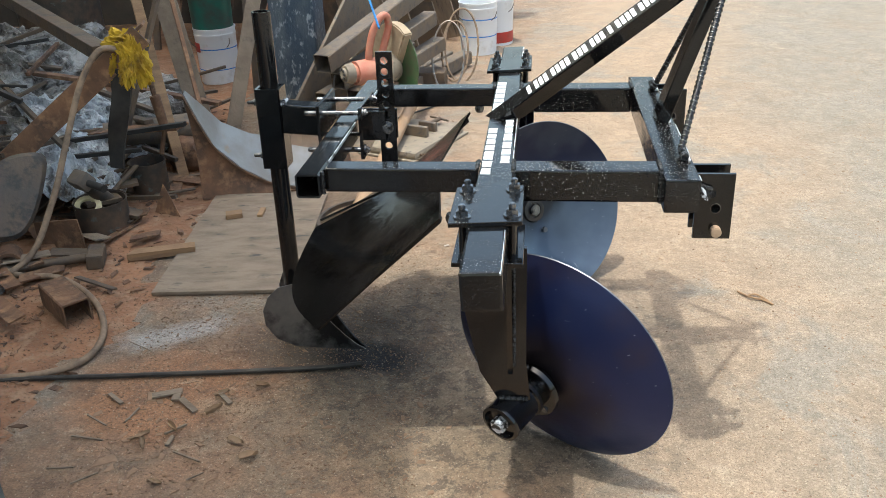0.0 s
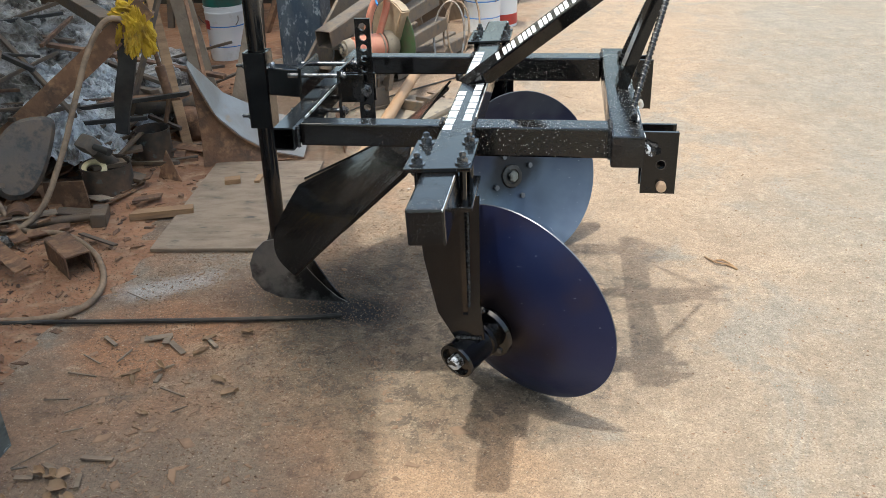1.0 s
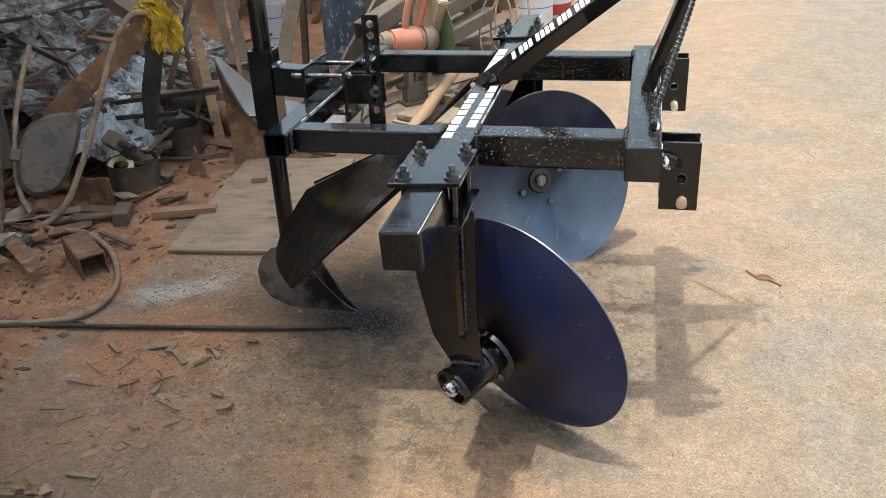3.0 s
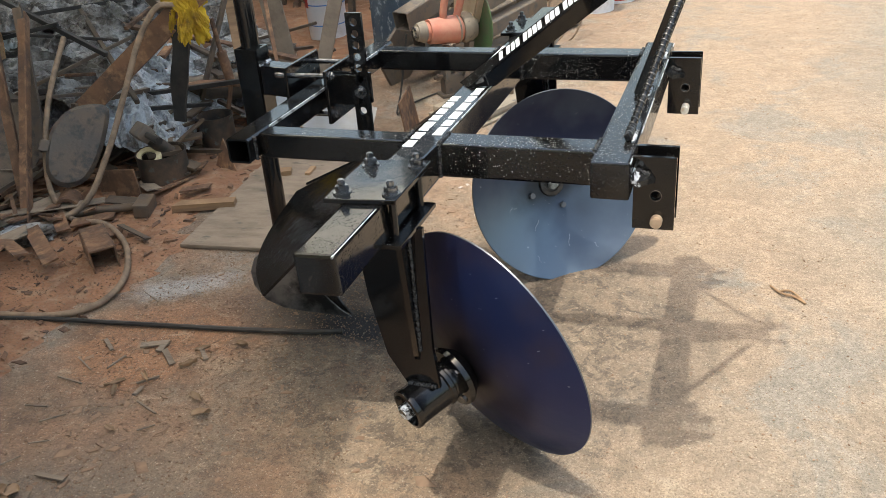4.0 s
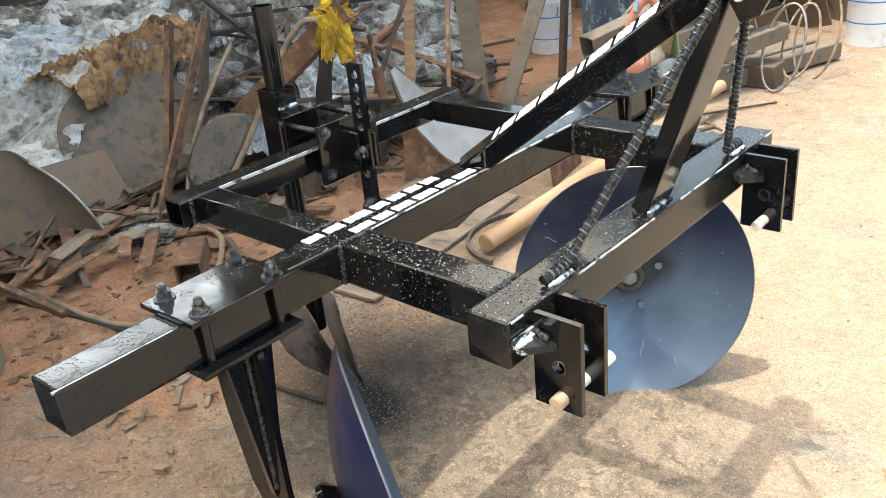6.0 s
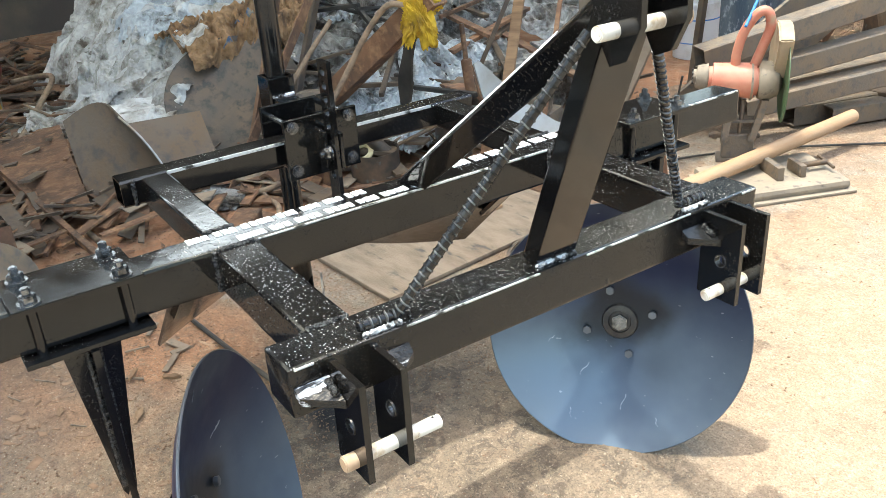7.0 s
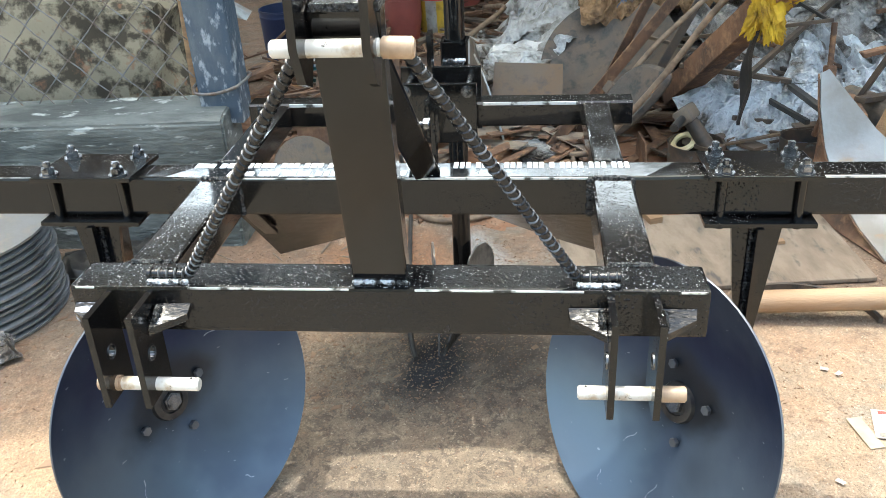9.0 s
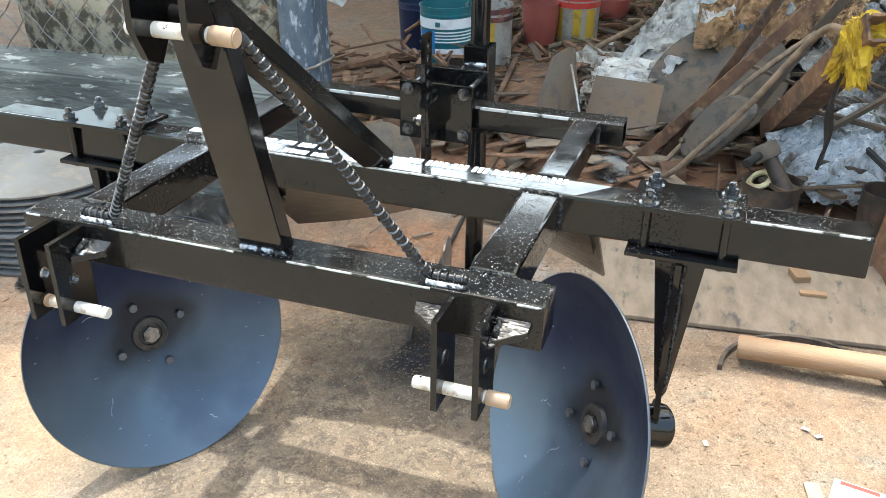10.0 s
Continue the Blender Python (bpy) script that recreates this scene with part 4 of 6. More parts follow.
# brace from the toolbar to the mast's head
b0, b1 = Vector((0.0, 0.016, TOP)), Vector((0.565, 0.008, 1.185))
bm = beam(b0.lerp(b1, -0.16), b1, 0.050, 0.048, 0.004, up=(-0.45, -0.45, 0.77))
cut = bmesh.ops.bisect_plane(bm, geom=bm.verts[:] + bm.edges[:] + bm.faces[:], plane_co=(0, 0, TOP + 0.001), plane_no=(0, 0, -1), clear_outer=True)
bmesh.ops.contextual_create(bm, geom=[e for e in cut["geom_cut"] if isinstance(e, bmesh.types.BMEdge)])
brace = part("brace", bm, BLACK, plough, "sloping black brace with white stencilled strokes")
part("brace_foot_weld", bead((0.0, -0.012, TOP + 0.004), (0.0, 0.045, TOP + 0.004), 0.006, None, seed=5), WELD, brace)
d = (b1 - b0).normalized()
side = Vector((-0.45, -0.45, 0.77)).cross(d).normalized()
nrm = d.cross(side).normalized()
if nrm.z < 0:
    nrm = -nrm
bm = None
u = 0.085
for n in (1, 3, 4, 3, 3, 1, 4, 3, 3):
    for _ in range(n):
        u += 0.0158
        p = b0 + d * u + nrm * 0.0243
        bm = beam(p, p + d * 0.0118, 0.032, 0.0012, 0, bm, up=nrm)
    u += 0.009
tagged(part("stencil", bm, WHITE, brace, "line of white stencilled strokes", smooth=False), kind="stuff")


def ribs(a, b, r, lean, bm=None):
    """Raised slanting ribs round a bar from a to b."""
    a, b = Vector(a), Vector(b)
    d = (b - a).normalized()
    for k in range(int((b - a).length / 0.0128)):
        p = a + d * (0.0128 * (k + 0.5))
        bm = lathe([(r * 0.96, -0.0020), (r * 1.24, -0.0008), (r * 1.24, 0.0008), (r * 0.96, 0.0020)], 12, True, bm, Matrix.Translation(p) @ (d + Vector(lean)).to_track_quat("Z", "Y").to_matrix().to_4x4())
    return bm


for y0, y1, y2 in ((-0.368, -0.302, -0.052), (0.354, 0.289, 0.066)):
    foot, bend, top = (0.444, y0, TOP + 0.012), (0.444, y1, TOP + 0.012), (0.566, y2, 1.150)
    rb = part("stay_rod", sweep([foot, bend, top], 0.0079, 12, smooth=1), REBAR, plough, "ribbed reinforcing-bar stay painted black")
    tagged(part("ribs", ribs(bend, top, 0.0079, (0.2, 0.35, 0.1), ribs(foot, bend, 0.0079, (0, 0, 0))), RIBGLINT, rb, "slanting ribs, their gloss highlights put into the colour"), kind="stuff")
    part("stay_weld", bead((0.455, y0, TOP + 0.003), (0.455, y1, TOP + 0.003), 0.0048, None, seed=11), WELD, rb, "bare weld seam")

# rear tool: adjustable post in a sleeve, carried by a clamped bracket
PX, PY = -0.669, 0.027
part("tool_post", pipe((PX, PY, 0.12), (PX, PY, 1.057), 0.0265, 0.005, 28), BLACK, plough, "round black tool post")
sl = part("sleeve", hollow((PX, PY, 0.61), (PX, PY, 0.846), 0.072, 0.072, 0.008, 0.004, up=(0, 1, 0)), BLACK, plough, "square sleeve with set bolts")
for z in (0.80, 0.64):
    nut((PX - 0.036, PY, z), sl, (-1, 0, 0), 0.011, 0.012, 0.02)
part("sleeve_weld", bead((PX + 0.038, PY - 0.03, 0.80), (PX + 0.038, PY + 0.03, 0.80), 0.006, None, seed=8), WELD, sl)
part("tool_arm", beam((PX + 0.036, PY, 0.758), (-0.50, PY - 0.01, 0.752), 0.06, 0.085, 0.004), BLACK, plough)
br = part("bracket", box((-0.508, -0.095, 0.662), (-0.498, 0.103, 0.822), 0.002), BLACK, plough, "pair of bolted bracket plates on the rear beam")
part("bracket_plate", box((-0.392, -0.092, 0.668), (-0.382, 0.098, 0.814), 0.002), BLACK, br)
for y, z in ((-0.07, 0.795), (0.076, 0.795), (-0.07, 0.690), (0.076, 0.690)):
    part("through_bolt", rod((-0.545, y, z), (-0.38, y, z), 0.007, sides=12), BOLT, br)
    nut((-0.382, y, z), br, (1, 0, 0), 0.011, 0.008, 0.003)


def drilled_bar(x0, x1, y, z0, z1, holes, r=0.011, t=0.010):
    """An upright flat bar across x with a row of holes."""
    bm = bmesh.new()
    cx = (x0 + x1) / 2
    n = 12
    zs = sorted(holes)
    cuts = [z0] + [(a + b) / 2 for a, b in zip(zs, zs[1:])] + [z1]
    for yy in (y - t / 2, y + t / 2):
        for i, z in enumerate(zs):
            lo, hi = cuts[i], cuts[i + 1]
            h, o = [], []
            for k in range(n):
                a = 2 * math.pi * (k + 0.5) / n
                c, s = math.cos(a), math.sin(a)
                f = min((x1 - cx) / abs(c), ((hi - z) / s) if s > 1e-6 else ((lo - z) / s) if s < -1e-6 else 9)
                h.append(bm.verts.new((cx + r * c, yy, z + r * s)))
                o.append(bm.verts.new((cx + f * c, yy, z + f * s)))
            for k in range(n):
                j = (k + 1) % n
                bm.faces.new((h[k], h[j], o[j], o[k]))
            for sx in (x0, x1):
                for zz in (lo, hi):
                    near = sorted(o, key=lambda v: (v.co.x - sx) ** 2 + (v.co.z - zz) ** 2)[:2]
                    bm.faces.new((near[0], near[1], bm.verts.new((sx, yy, zz))))
    for i, z in enumerate(zs):
        rim = [(cx + r * math.cos(2 * math.pi * (k + .5) / n), z + r * math.sin(2 * math.pi * (k + .5) / n)) for k in range(n)]
        a = [bm.verts.new((p, y - t / 2, q)) for p, q in rim]
        b = [bm.verts.new((p, y + t / 2, q)) for p, q in rim]
        for k in range(n):
            j = (k + 1) % n
            bm.faces.new((a[k], a[j], b[j], b[k]))
    for p, q, u, v in ((x0, z0, x0, z1), (x1, z1, x1, z0), (x0, z1, x1, z1), (x1, z0, x0, z0)):
        bm.faces.new([bm.verts.new(c) for c in ((p, y - t / 2, q), (u, y - t / 2, v), (u, y + t / 2, v), (p, y + t / 2, q))])
    bmesh.ops.remove_doubles(bm, verts=bm.verts, dist=1e-5)
    return bm


hb = part("depth_bar", drilled_bar(-0.35, -0.304, 0.0, 0.575, 0.948, [0.60, 0.68, 0.735, 0.77, 0.80, 0.831, 0.862, 0.893, 0.924]), BLACK, plough, "flat upright bar with a row of holes")
part("depth_holder", box((-0.383, 0.006, 0.70), (-0.30, 0.016, 0.785), 0.002), BLACK, hb)
part("depth_holder", box((-0.383, -0.018, 0.70), (-0.33, -0.008, 0.785), 0.002), BLACK, hb)
nut((-0.327, -0.008, 0.735), hb, (0, -1, 0), 0.014, 0.012, 0.01)
nut((-0.327, -0.005, 0.60), hb, (0, -1, 0), 0.014, 0.012, 0.01)
part("lift_link", beam((-0.327, 0.018, 0.60), (-0.27, 0.018, 0.585), 0.03, 0.008, 0.001, up=(0, 1, 0)), BLACK, hb)


def wing(s):
    A, B = Vector((-0.13, s * 0.46, 0.645)), Vector((-0.46, s * 0.45, 0.325))
    D, E = Vector((-0.56, s * 0.03, 0.43)), Vector((-0.185, s * -0.004, 0.62))

    def f(u, v):
        p = A.lerp(B, u).lerp(E.lerp(D, u), v)
        return p + Vector((-0.05, 0, -0.03)) * math.sin(math.pi * v) * 1.5 * u
    w = part("wing_blade", grid_sheet(10, 12, f, 0.007), WINGBLACK, plough, "dark curved soil-gathering blade hung under the frame")
    part("pivot_ball", lathe([(0.0, -0.016), (0.012, -0.012), (0.016, 0.0), (0.012, 0.012), (0.0, 0.016)], 16, m=Matrix.Translation((-0.10, s * 0.475, 0.655))), BOLT, w)
    part("stiffener", beam(A.lerp(E, 0.08) + Vector((0, 0, -0.012)), B.lerp(D, 0.08).lerp(A.lerp(E, 0.08), 0.45) + Vector((0, 0, -0.012)), 0.035, 0.012, 0.002), BLACK, w)


wing(-1)
wing(1)

# furrow opener: two rounded wings on a pointed share
def opener(s):
    """A rounded wing that runs out to the share's point; it flares to one side towards its back."""
    rim = [(-0.412, 0.012), (-0.47, 0.016), (-0.56, 0.024), (-0.63, 0.035), (-0.685, 0.065), (-0.715, 0.115), (-0.718, 0.165), (-0.70, 0.21), (-0.665, 0.243), (-0.62, 0.252), (-0.58, 0.235), (-0.558, 0.20), (-0.545, 0.16), (-0.52, 0.12), (-0.48, 0.07), (-0.44, 0.03)]
    c = (-0.60, 0.11)

    def f(u, v):
        k = v * len(rim)
        i = int(k) % len(rim)
        j = (i + 1) % len(rim)
        w = k - int(k)
        x = rim[i][0] * (1 - w) + rim[j][0] * w
        z = rim[i][1] * (1 - w) + rim[j][1] * w
        x, z = c[0] + (x - c[0]) * (0.02 + 0.98 * u), c[1] + (z - c[1]) * (0.02 + 0.98 * u)
        t = max(0.0, (-0.41 - x) / 0.31)
        return (x - 0.025, -0.022 + 0.045 * t + s * (0.006 + 0.088 * t ** 1.15), z)
    return grid_sheet(6, 48, f, 0.005)


for s in (-1, 1):
    part("opener_wing", opener(s), WORN, plough, "rounded wing of the furrow opener")

# ---- low wall, pillar, fence ----
bm = bmesh.new()
prof = [(-1.175, -0.03), (-1.175, 0.475), (-1.20, 0.495), (-1.33, 0.515), (-1.37, 0.520), (-1.37, -0.03)]
ends = []
for y in (-4.2, -0.83):
    ends.append([bm.verts.new((x, y, z)) for x, z in prof])
for k in range(len(prof)):
    j = (k + 1) % len(prof)
    bm.faces.new((ends[0][k], ends[0][j], ends[1][j], ends[1][k]))
bm.faces.new(ends[0]); bm.faces.new(ends[1][::-1])
bmesh.ops.bevel(bm, geom=bm.edges[:], offset=0.008, segments=2, affect="EDGES")
solid("low_wall", bm, CEMENT, "low grey cement wall with worn paint", "wall", kind="structure")
solid("pillar", box((-1.385, -0.932, 0.44), (-1.268, -0.785, 3.9), 0.006), BLUEPOST, "worn blue-grey steel pillar on the low wall", "pillar", kind="structure")
bm = sweep([(-1.262, -0.942, 0.575), (-1.255, -0.93, 0.556), (-1.252, -0.86, 0.556), (-1.252, -0.79, 0.575), (-1.27, -0.775, 0.583), (-1.39, -0.775, 0.585), (-1.40, -0.86, 0.585), (-1.39, -0.942, 0.58), (-1.262, -0.942, 0.575)], 0.006, 8)
solid("wire_tie", bm, WIRE, "wire loop tied round the pillar", "wire")

fence = thing("chain_link_fence", "rusty chain-link fence on the low wall", "fence", (-1.33, -0.945, 0.51))
bm = bmesh.new()
step, H, W = 0.125, 0.95, 2.2
n = 22
for d in (-1, 1):
    for k in range(int((W + H) / step) + 1):
        pts = []
        for i in range(n + 1):
            z = i * H / n
            y = (k * step - z if d < 0 else k * step - H + z)
            if 0 <= y <= W:
                pts.append((0.005 * (-1) ** i * d, -y, z))
        if len(pts) > 2:
            sweep(pts, 0.0026, 5, bm, 1)
tagged(part("wire_mesh", bm, WIRE, fence, "diamond wire mesh"), kind="stuff")
part("edge_wire", sweep([(0, 0, 0), (0.01, 0.005, 0.4), (0, 0, 0.95)], 0.005, 6), WIRE, fence)


def lump(size, seed, amp=0.25, scale=2.0, sub=4, fold=0.0):
    """An uneven rounded body: a boulder or a stuffed sack."""
    bm = bmesh.new()
    bmesh.ops.create_icosphere(bm, subdivisions=sub, radius=1)
    for v in bm.verts:
        p = v.co.copy()
        q = Vector((math.copysign(abs(p.x) ** 0.7, p.x), math.copysign(abs(p.y) ** 0.7, p.y), math.copysign(abs(p.z) ** 0.8, p.z)))
        d = 1 + amp * noise.noise(p * scale + Vector((seed, 0, 0))) + amp * 0.4 * noise.noise(p * scale * 3.1 + Vector((0, seed, 0)))
        if fold:
            d += fold * (abs(noise.noise(Vector((p.x * 3 + seed, p.y * 9, p.z * 4)))) - 0.25) + fold * 0.6 * (abs(noise.noise(Vector((p.x * 14, p.y * 8 + seed, p.z * 9)))) - 0.2)
        v.co = Vector((q.x * size[0], q.y * size[1], q.z * size[2])) * d
    return bm


solid("boulder", lump((0.46, 0.72, 0.46), 3, 0.2), STONE, "large mossy brown boulder behind the fence", "boulder", (-2.08, -2.0, 0.40))
solid("scrap_sheet", slab([(0, 0, 0), (0, 0.42, -0.10), (0.02, 0.40, -0.13), (0.0, 0.02, 0.14)], (0.003, 0, 0)), GALV, "pointed grey metal offcut behind the fence", "sheet metal", (-1.60, -1.22, 0.86))

steel_stake = solid("wooden_stake", rod((-1.62, -1.10, 0.0), (-1.612, -1.06, 0.98), 0.018, 0.014, 10, bev=0.003), TIMBER, "brown stake holding the metal offcut up", "stake")
# ---- stack of plough discs ----
STACK = material("grey_disc_steel", (0.23, 0.235, 0.24), 0.5, 0.4, second=(0.10, 0.10, 0.10), scale=5, vary=0.2)
STACKTOP = material("pale_disc_steel", (0.25, 0.245, 0.235), 0.6, 0.3, second=(0.18, 0.165, 0.15), scale=4, third=(0.30, 0.27, 0.22), tscale=16, bump=0.1)
for k in range(13):
    R0, dep = 0.32, 0.045
    R = (R0 ** 2 + dep ** 2) / (2 * dep)
    prof = [(R0 * i / 10, dep - (R - math.sqrt(R * R - (R0 * i / 10) ** 2))) for i in range(1, 11)]
    inner = [(r - 0.001, z - 0.008) for r, z in prof[::-1]]
    bm = lathe([(0.02, dep - 0.001)] + prof + inner + [(0.02, dep - 0.009)], 72, True)
    rr = random.Random(k)
    solid("plough_disc", bm, STACKTOP if k == 12 else STACK, "dark dished plough disc in a neat stack", "disc", (-0.72 + rr.uniform(-0.007, 0.007), -1.64 + rr.uniform(-0.007, 0.007), 0.012 + 0.0235 * k), (0, 0, 0), "stacked discs")

# ---- things along the soil ----
solid("floor_board", box((-0.26, -0.47, 0), (0.26, 0.47, 0.015), 0.004), PLANK, "dirty grey board lying on the floor", "board", (-1.082, 0.79, 0.004), (0, 0, 5))
solid("wood_block", box((-0.035, -0.025, 0), (0.035, 0.025, 0.022), 0.003), TIMBER, "small offcut of wood on the board", "offcut", (-1.21, 0.98, 0.0195), (0, 0, 20))

mould = thing("curved_mouldboard", "bright curved mouldboard with a rusty flank standing on edge", "plough part", (-0.05, 0.045, 0))


CURVE = [(-1.401, 1.17, 0.497), (-1.356, 1.17, 0.385), (-1.306, 1.19, 0.25), (-1.202, 1.22, 0.134), (-1.092, 1.26, 0.053), (-0.935, 1.30, 0.008)]


def along(u):
    k = min(u * (len(CURVE) - 1), len(CURVE) - 1.001)
    i = int(k)
    return Vector(CURVE[i]).lerp(Vector(CURVE[i + 1]), k - i)


def strip(u, v):
    w = min(1.0, 0.10 + 1.3 * u)
    return along(u) + Vector((-0.03 * v, 0.27 * v, 0.09 * v * v + 0.01 * v)) * w


part("bright_face", grid_sheet(20, 8, strip, 0.006), SCOURED, mould, "scoured bright steel face")


def flank(u, v):
    low = Vector((-1.385, 1.156, 0.004)).lerp(Vector((-0.93, 1.295, 0.004)), u)
    return (along(u) - Vector((0, 0.006, 0.004))).lerp(low, v) + Vector((0, 0.03, 0)) * math.sin(math.pi * v)


part("rusty_flank", grid_sheet(14, 8, flank, 0.006), RUST, mould, "brown rusty flank")

CREAM = material("cream_plastic_ring", (0.66, 0.56, 0.33), 0.5, second=(0.5, 0.4, 0.22), scale=20)


def open_pot(r, h, wall=0.004, taper=1.0, sides=32):
    return lathe([(0.0, 0.0), (r * taper, 0.0), (r, h * 0.5), (r, h), (r + 0.003, h), (r + 0.003, h - 0.006), (r - wall, h - 0.004), (r * taper - wall, 0.006), (0.0, 0.006)], sides)


pot = thing("cut_drum", "round rusty cut-down drum holding a hammer head", "container", (-1.745, 0.87, 0.0))
part("drum", open_pot(0.108, 0.145), DARKTIN, pot)
solid("brass_ring", lathe([(0.032, 0), (0.054, 0.002), (0.054, 0.010), (0.032, 0.012)], 28, True), CREAM, "pale flat ring lying in the drum", "ring", (-1.78, 0.83, 0.125), (25, 20, 0))
gr = thing("angle_grinder", "dusty dark hand grinder lying in the drum", "power tool", (-1.73, 0.93, 0.10), (0, -38, 60))
part("body", rod((0, 0, 0), (0, 0, 0.16), 0.034, 0.028, 18, bev=0.006), DARKTIN, gr)
part("gear_head", box((-0.035, -0.05, 0.15), (0.035, 0.045, 0.215), 0.014), CAST, gr)
part("side_grip", rod((0, -0.05, 0.18), (0.0, -0.15, 0.17), 0.015, 0.017, 14, bev=0.003), RUBBER, gr)
tin = thing("paint_tin", "black-stained open tin with drips", "tin", (-1.70, 1.26, 0.0))
part("can", open_pot(0.082, 0.175), DARKTIN, tin)
part("paint", lathe([(0, 0.12), (0.077, 0.12)], 24), material("dark_blue_paint", (0.01, 0.012, 0.05), 0.3), tin, "dark blue paint residue")

ham = thing("sledge_hammer", "heavy hammer with a steel handle lying on soil", "hammer", (-0.05, 0.035, 0))
part("handle", rod((-1.98, 0.34, 0.035), (-1.60, 0.50, 0.04), 0.021, 0.017, 16, bev=0.003), OLDSTEEL, ham)
part("head", box((-0.032, -0.062, -0.03), (0.032, 0.062, 0.03), 0.008, m=pose(-1.575, 0.51, 0.038, 0, 5, 20)), OLDSTEEL, ham)

def tube_offcut(at, turn, n=0.2, w=0.09, mat=None, label="short rusty square-tube offcut lying on soil"):
    return solid("tube_offcut", hollow((0, -n / 2, w / 2), (0, n / 2, w / 2), w, w, 0.006, 0.005), mat or RUST, label, "steel offcut", at, turn)


tube_offcut((-1.545, 0.155, 0.006), (0, 0, 48), 0.23, 0.095)
solid("wood_wedge", slab([(-0.13, -0.02, 0), (0.13, -0.028, 0), (0.13, 0.02, 0), (-0.10, 0.028, 0)], (0, 0, 0.03)), TIMBER, "flat wooden stick on the soil", "stick", (-1.39, 0.62, 0.026), (0, 0, 20))
solid("rust_plate", slab([(0, 0, 0), (0.19, 0.02, 0), (0.18, 0.03, 0.13), (0.0, 0.02, 0.12)], (0, 0.008, 0)), RUST, "upright rusty square plate beside the drum", "steel offcut", (-1.93, 0.66, 0.005), (6, 0, 0))
solid("rust_wedge", slab([(0, 0, 0), (0.14, -0.05, 0), (0.05, 0.02, 0.13)], (0, 0.006, 0)), RUST, "triangular rusty offcut on the soil", "steel offcut", (-1.60, 1.05, 0.006))
solid("pipe_stub", pipe((0, 0, 0.045), (0.05, -0.09, 0.045), 0.05, 0.012, 24), RUST, "short thick rusty pipe stub", "pipe", (-1.97, 0.52, 0.006))
solid("hub_casting", lump((0.09, 0.07, 0.09), 9, 0.12, sub=3), RUST, "rounded rusty cast hub on the soil", "casting", (-1.65, 1.61, 0.08))
solid("cast_block", box((-0.10, -0.08, 0), (0.10, 0.08, 0.10), 0.025), CAST, "dusty brown cast block", "casting", (-1.72, 1.78, 0.02), (0, 0, 25))

# hose in loops across the floor
hp = [(-1.60, 1.02, 0.74), (-1.66, 0.96, 0.75), (-1.72, 0.88, 0.64), (-1.76, 0.76, 0.45), (-1.79, 0.60, 0.24), (-1.86, 0.44, 0.06), (-2.02, 0.20, 0.04), (-2.10, 0.06, 0.03)]
solid("welding_hose", sweep(hp, 0.0125, 10), HOSE, "brown dusty hose draped from the scrap to the floor", "hose")
hp = [(-2.18, 0.96, 0.62), (-2.14, 0.72, 0.40), (-2.06, 0.52, 0.16), (-1.90, 0.40, 0.04), (-1.70, 0.38, 0.03), (-1.50, 0.24, 0.03), (-1.36, 0.05, 0.02), (-1.33, -0.12, 0.016), (-1.42, -0.22, 0.015), (-1.62, -0.26, 0.015), (-2.1, -0.30, 0.02)]
solid("gas_hose", sweep(hp, 0.0115, 10), HOSE, "brown gas hose lying in a loose loop", "hose")
hp = [(-2.0, -0.36, 0.014), (-1.52, -0.26, 0.013), (-1.2, -0.22, 0.012), (-0.85, -0.18, 0.012), (-0.56, -0.14, 0.012), (-0.44, -0.11, 0.011)]
solid("power_cable", sweep(hp, 0.008, 8), RUBBER, "black cable lying across the floor to the opener", "cable")

# ---- scrap heap: bars, sheets, sacks ----
def steel_bar(a, b, w, h, mat, label, name="steel_bar", up=(0, 0, 1), cat="steel bar"):
    return solid(name, beam(a, b, w, h, 0.003, up=up), mat, label, cat)


def angle_bar(a, b, w, mat, label, up=(0, 0, 1)):
    """An L-section bar."""
    a, b, up = Vector(a), Vector(b), Vector(up)
    z = (b - a).normalized()
    x = up.cross(z).normalized()
    y = z.cross(x)
    bm = beam(a + y * w / 2, b + y * w / 2, 0.006, w, 0.001, up=up)
    beam(a + x * (w / 2 - 0.003), b + x * (w / 2 - 0.003), w - 0.007, 0.006, 0.001, bm, up=up)
    return solid("angle_bar", bm, mat, label, "steel bar")


bm = beam((-2.30, 0.86, 0.20), (-1.52, 1.11, 0.83), 0.09, 0.012, 0.003)
beam((-2.30, 0.816, 0.16), (-1.52, 1.066, 0.79), 0.012, 0.095, 0.003, bm)
beam((-2.30, 0.87, 0.12), (-1.52, 1.12, 0.75), 0.09, 0.012, 0.003, bm)
solid("channel_beam", bm, RUST, "heavy red-rusted channel beam leaning on the heap", "steel beam")
angle_bar((-2.00, 0.30, 0.0), (-2.36, 0.98, 0.70), 0.055, RUST, "orange-rusted angle bar leaning upright")
angle_bar((-2.10, 0.42, 0.0), (-2.42, 0.84, 0.72), 0.05, RUST, "orange-rusted angle bar leaning upright")
angle_bar((-2.22, 0.72, 0.15), (-2.50, 1.10, 0.72), 0.05, OLDSTEEL, "grey angle bar deep in the heap")
steel_bar((-2.6, 1.9, 0.82), (-1.75, 1.15, 0.70), 0.07, 0.06, OLDSTEEL, "dark horizontal steel bar across the heap")
steel_bar((-2.3, 1.15, 0.20), (-1.72, 1.28, 0.22), 0.02, 0.02, RUBBER, "thin dark rod over the plastic sheet", "steel_rod")
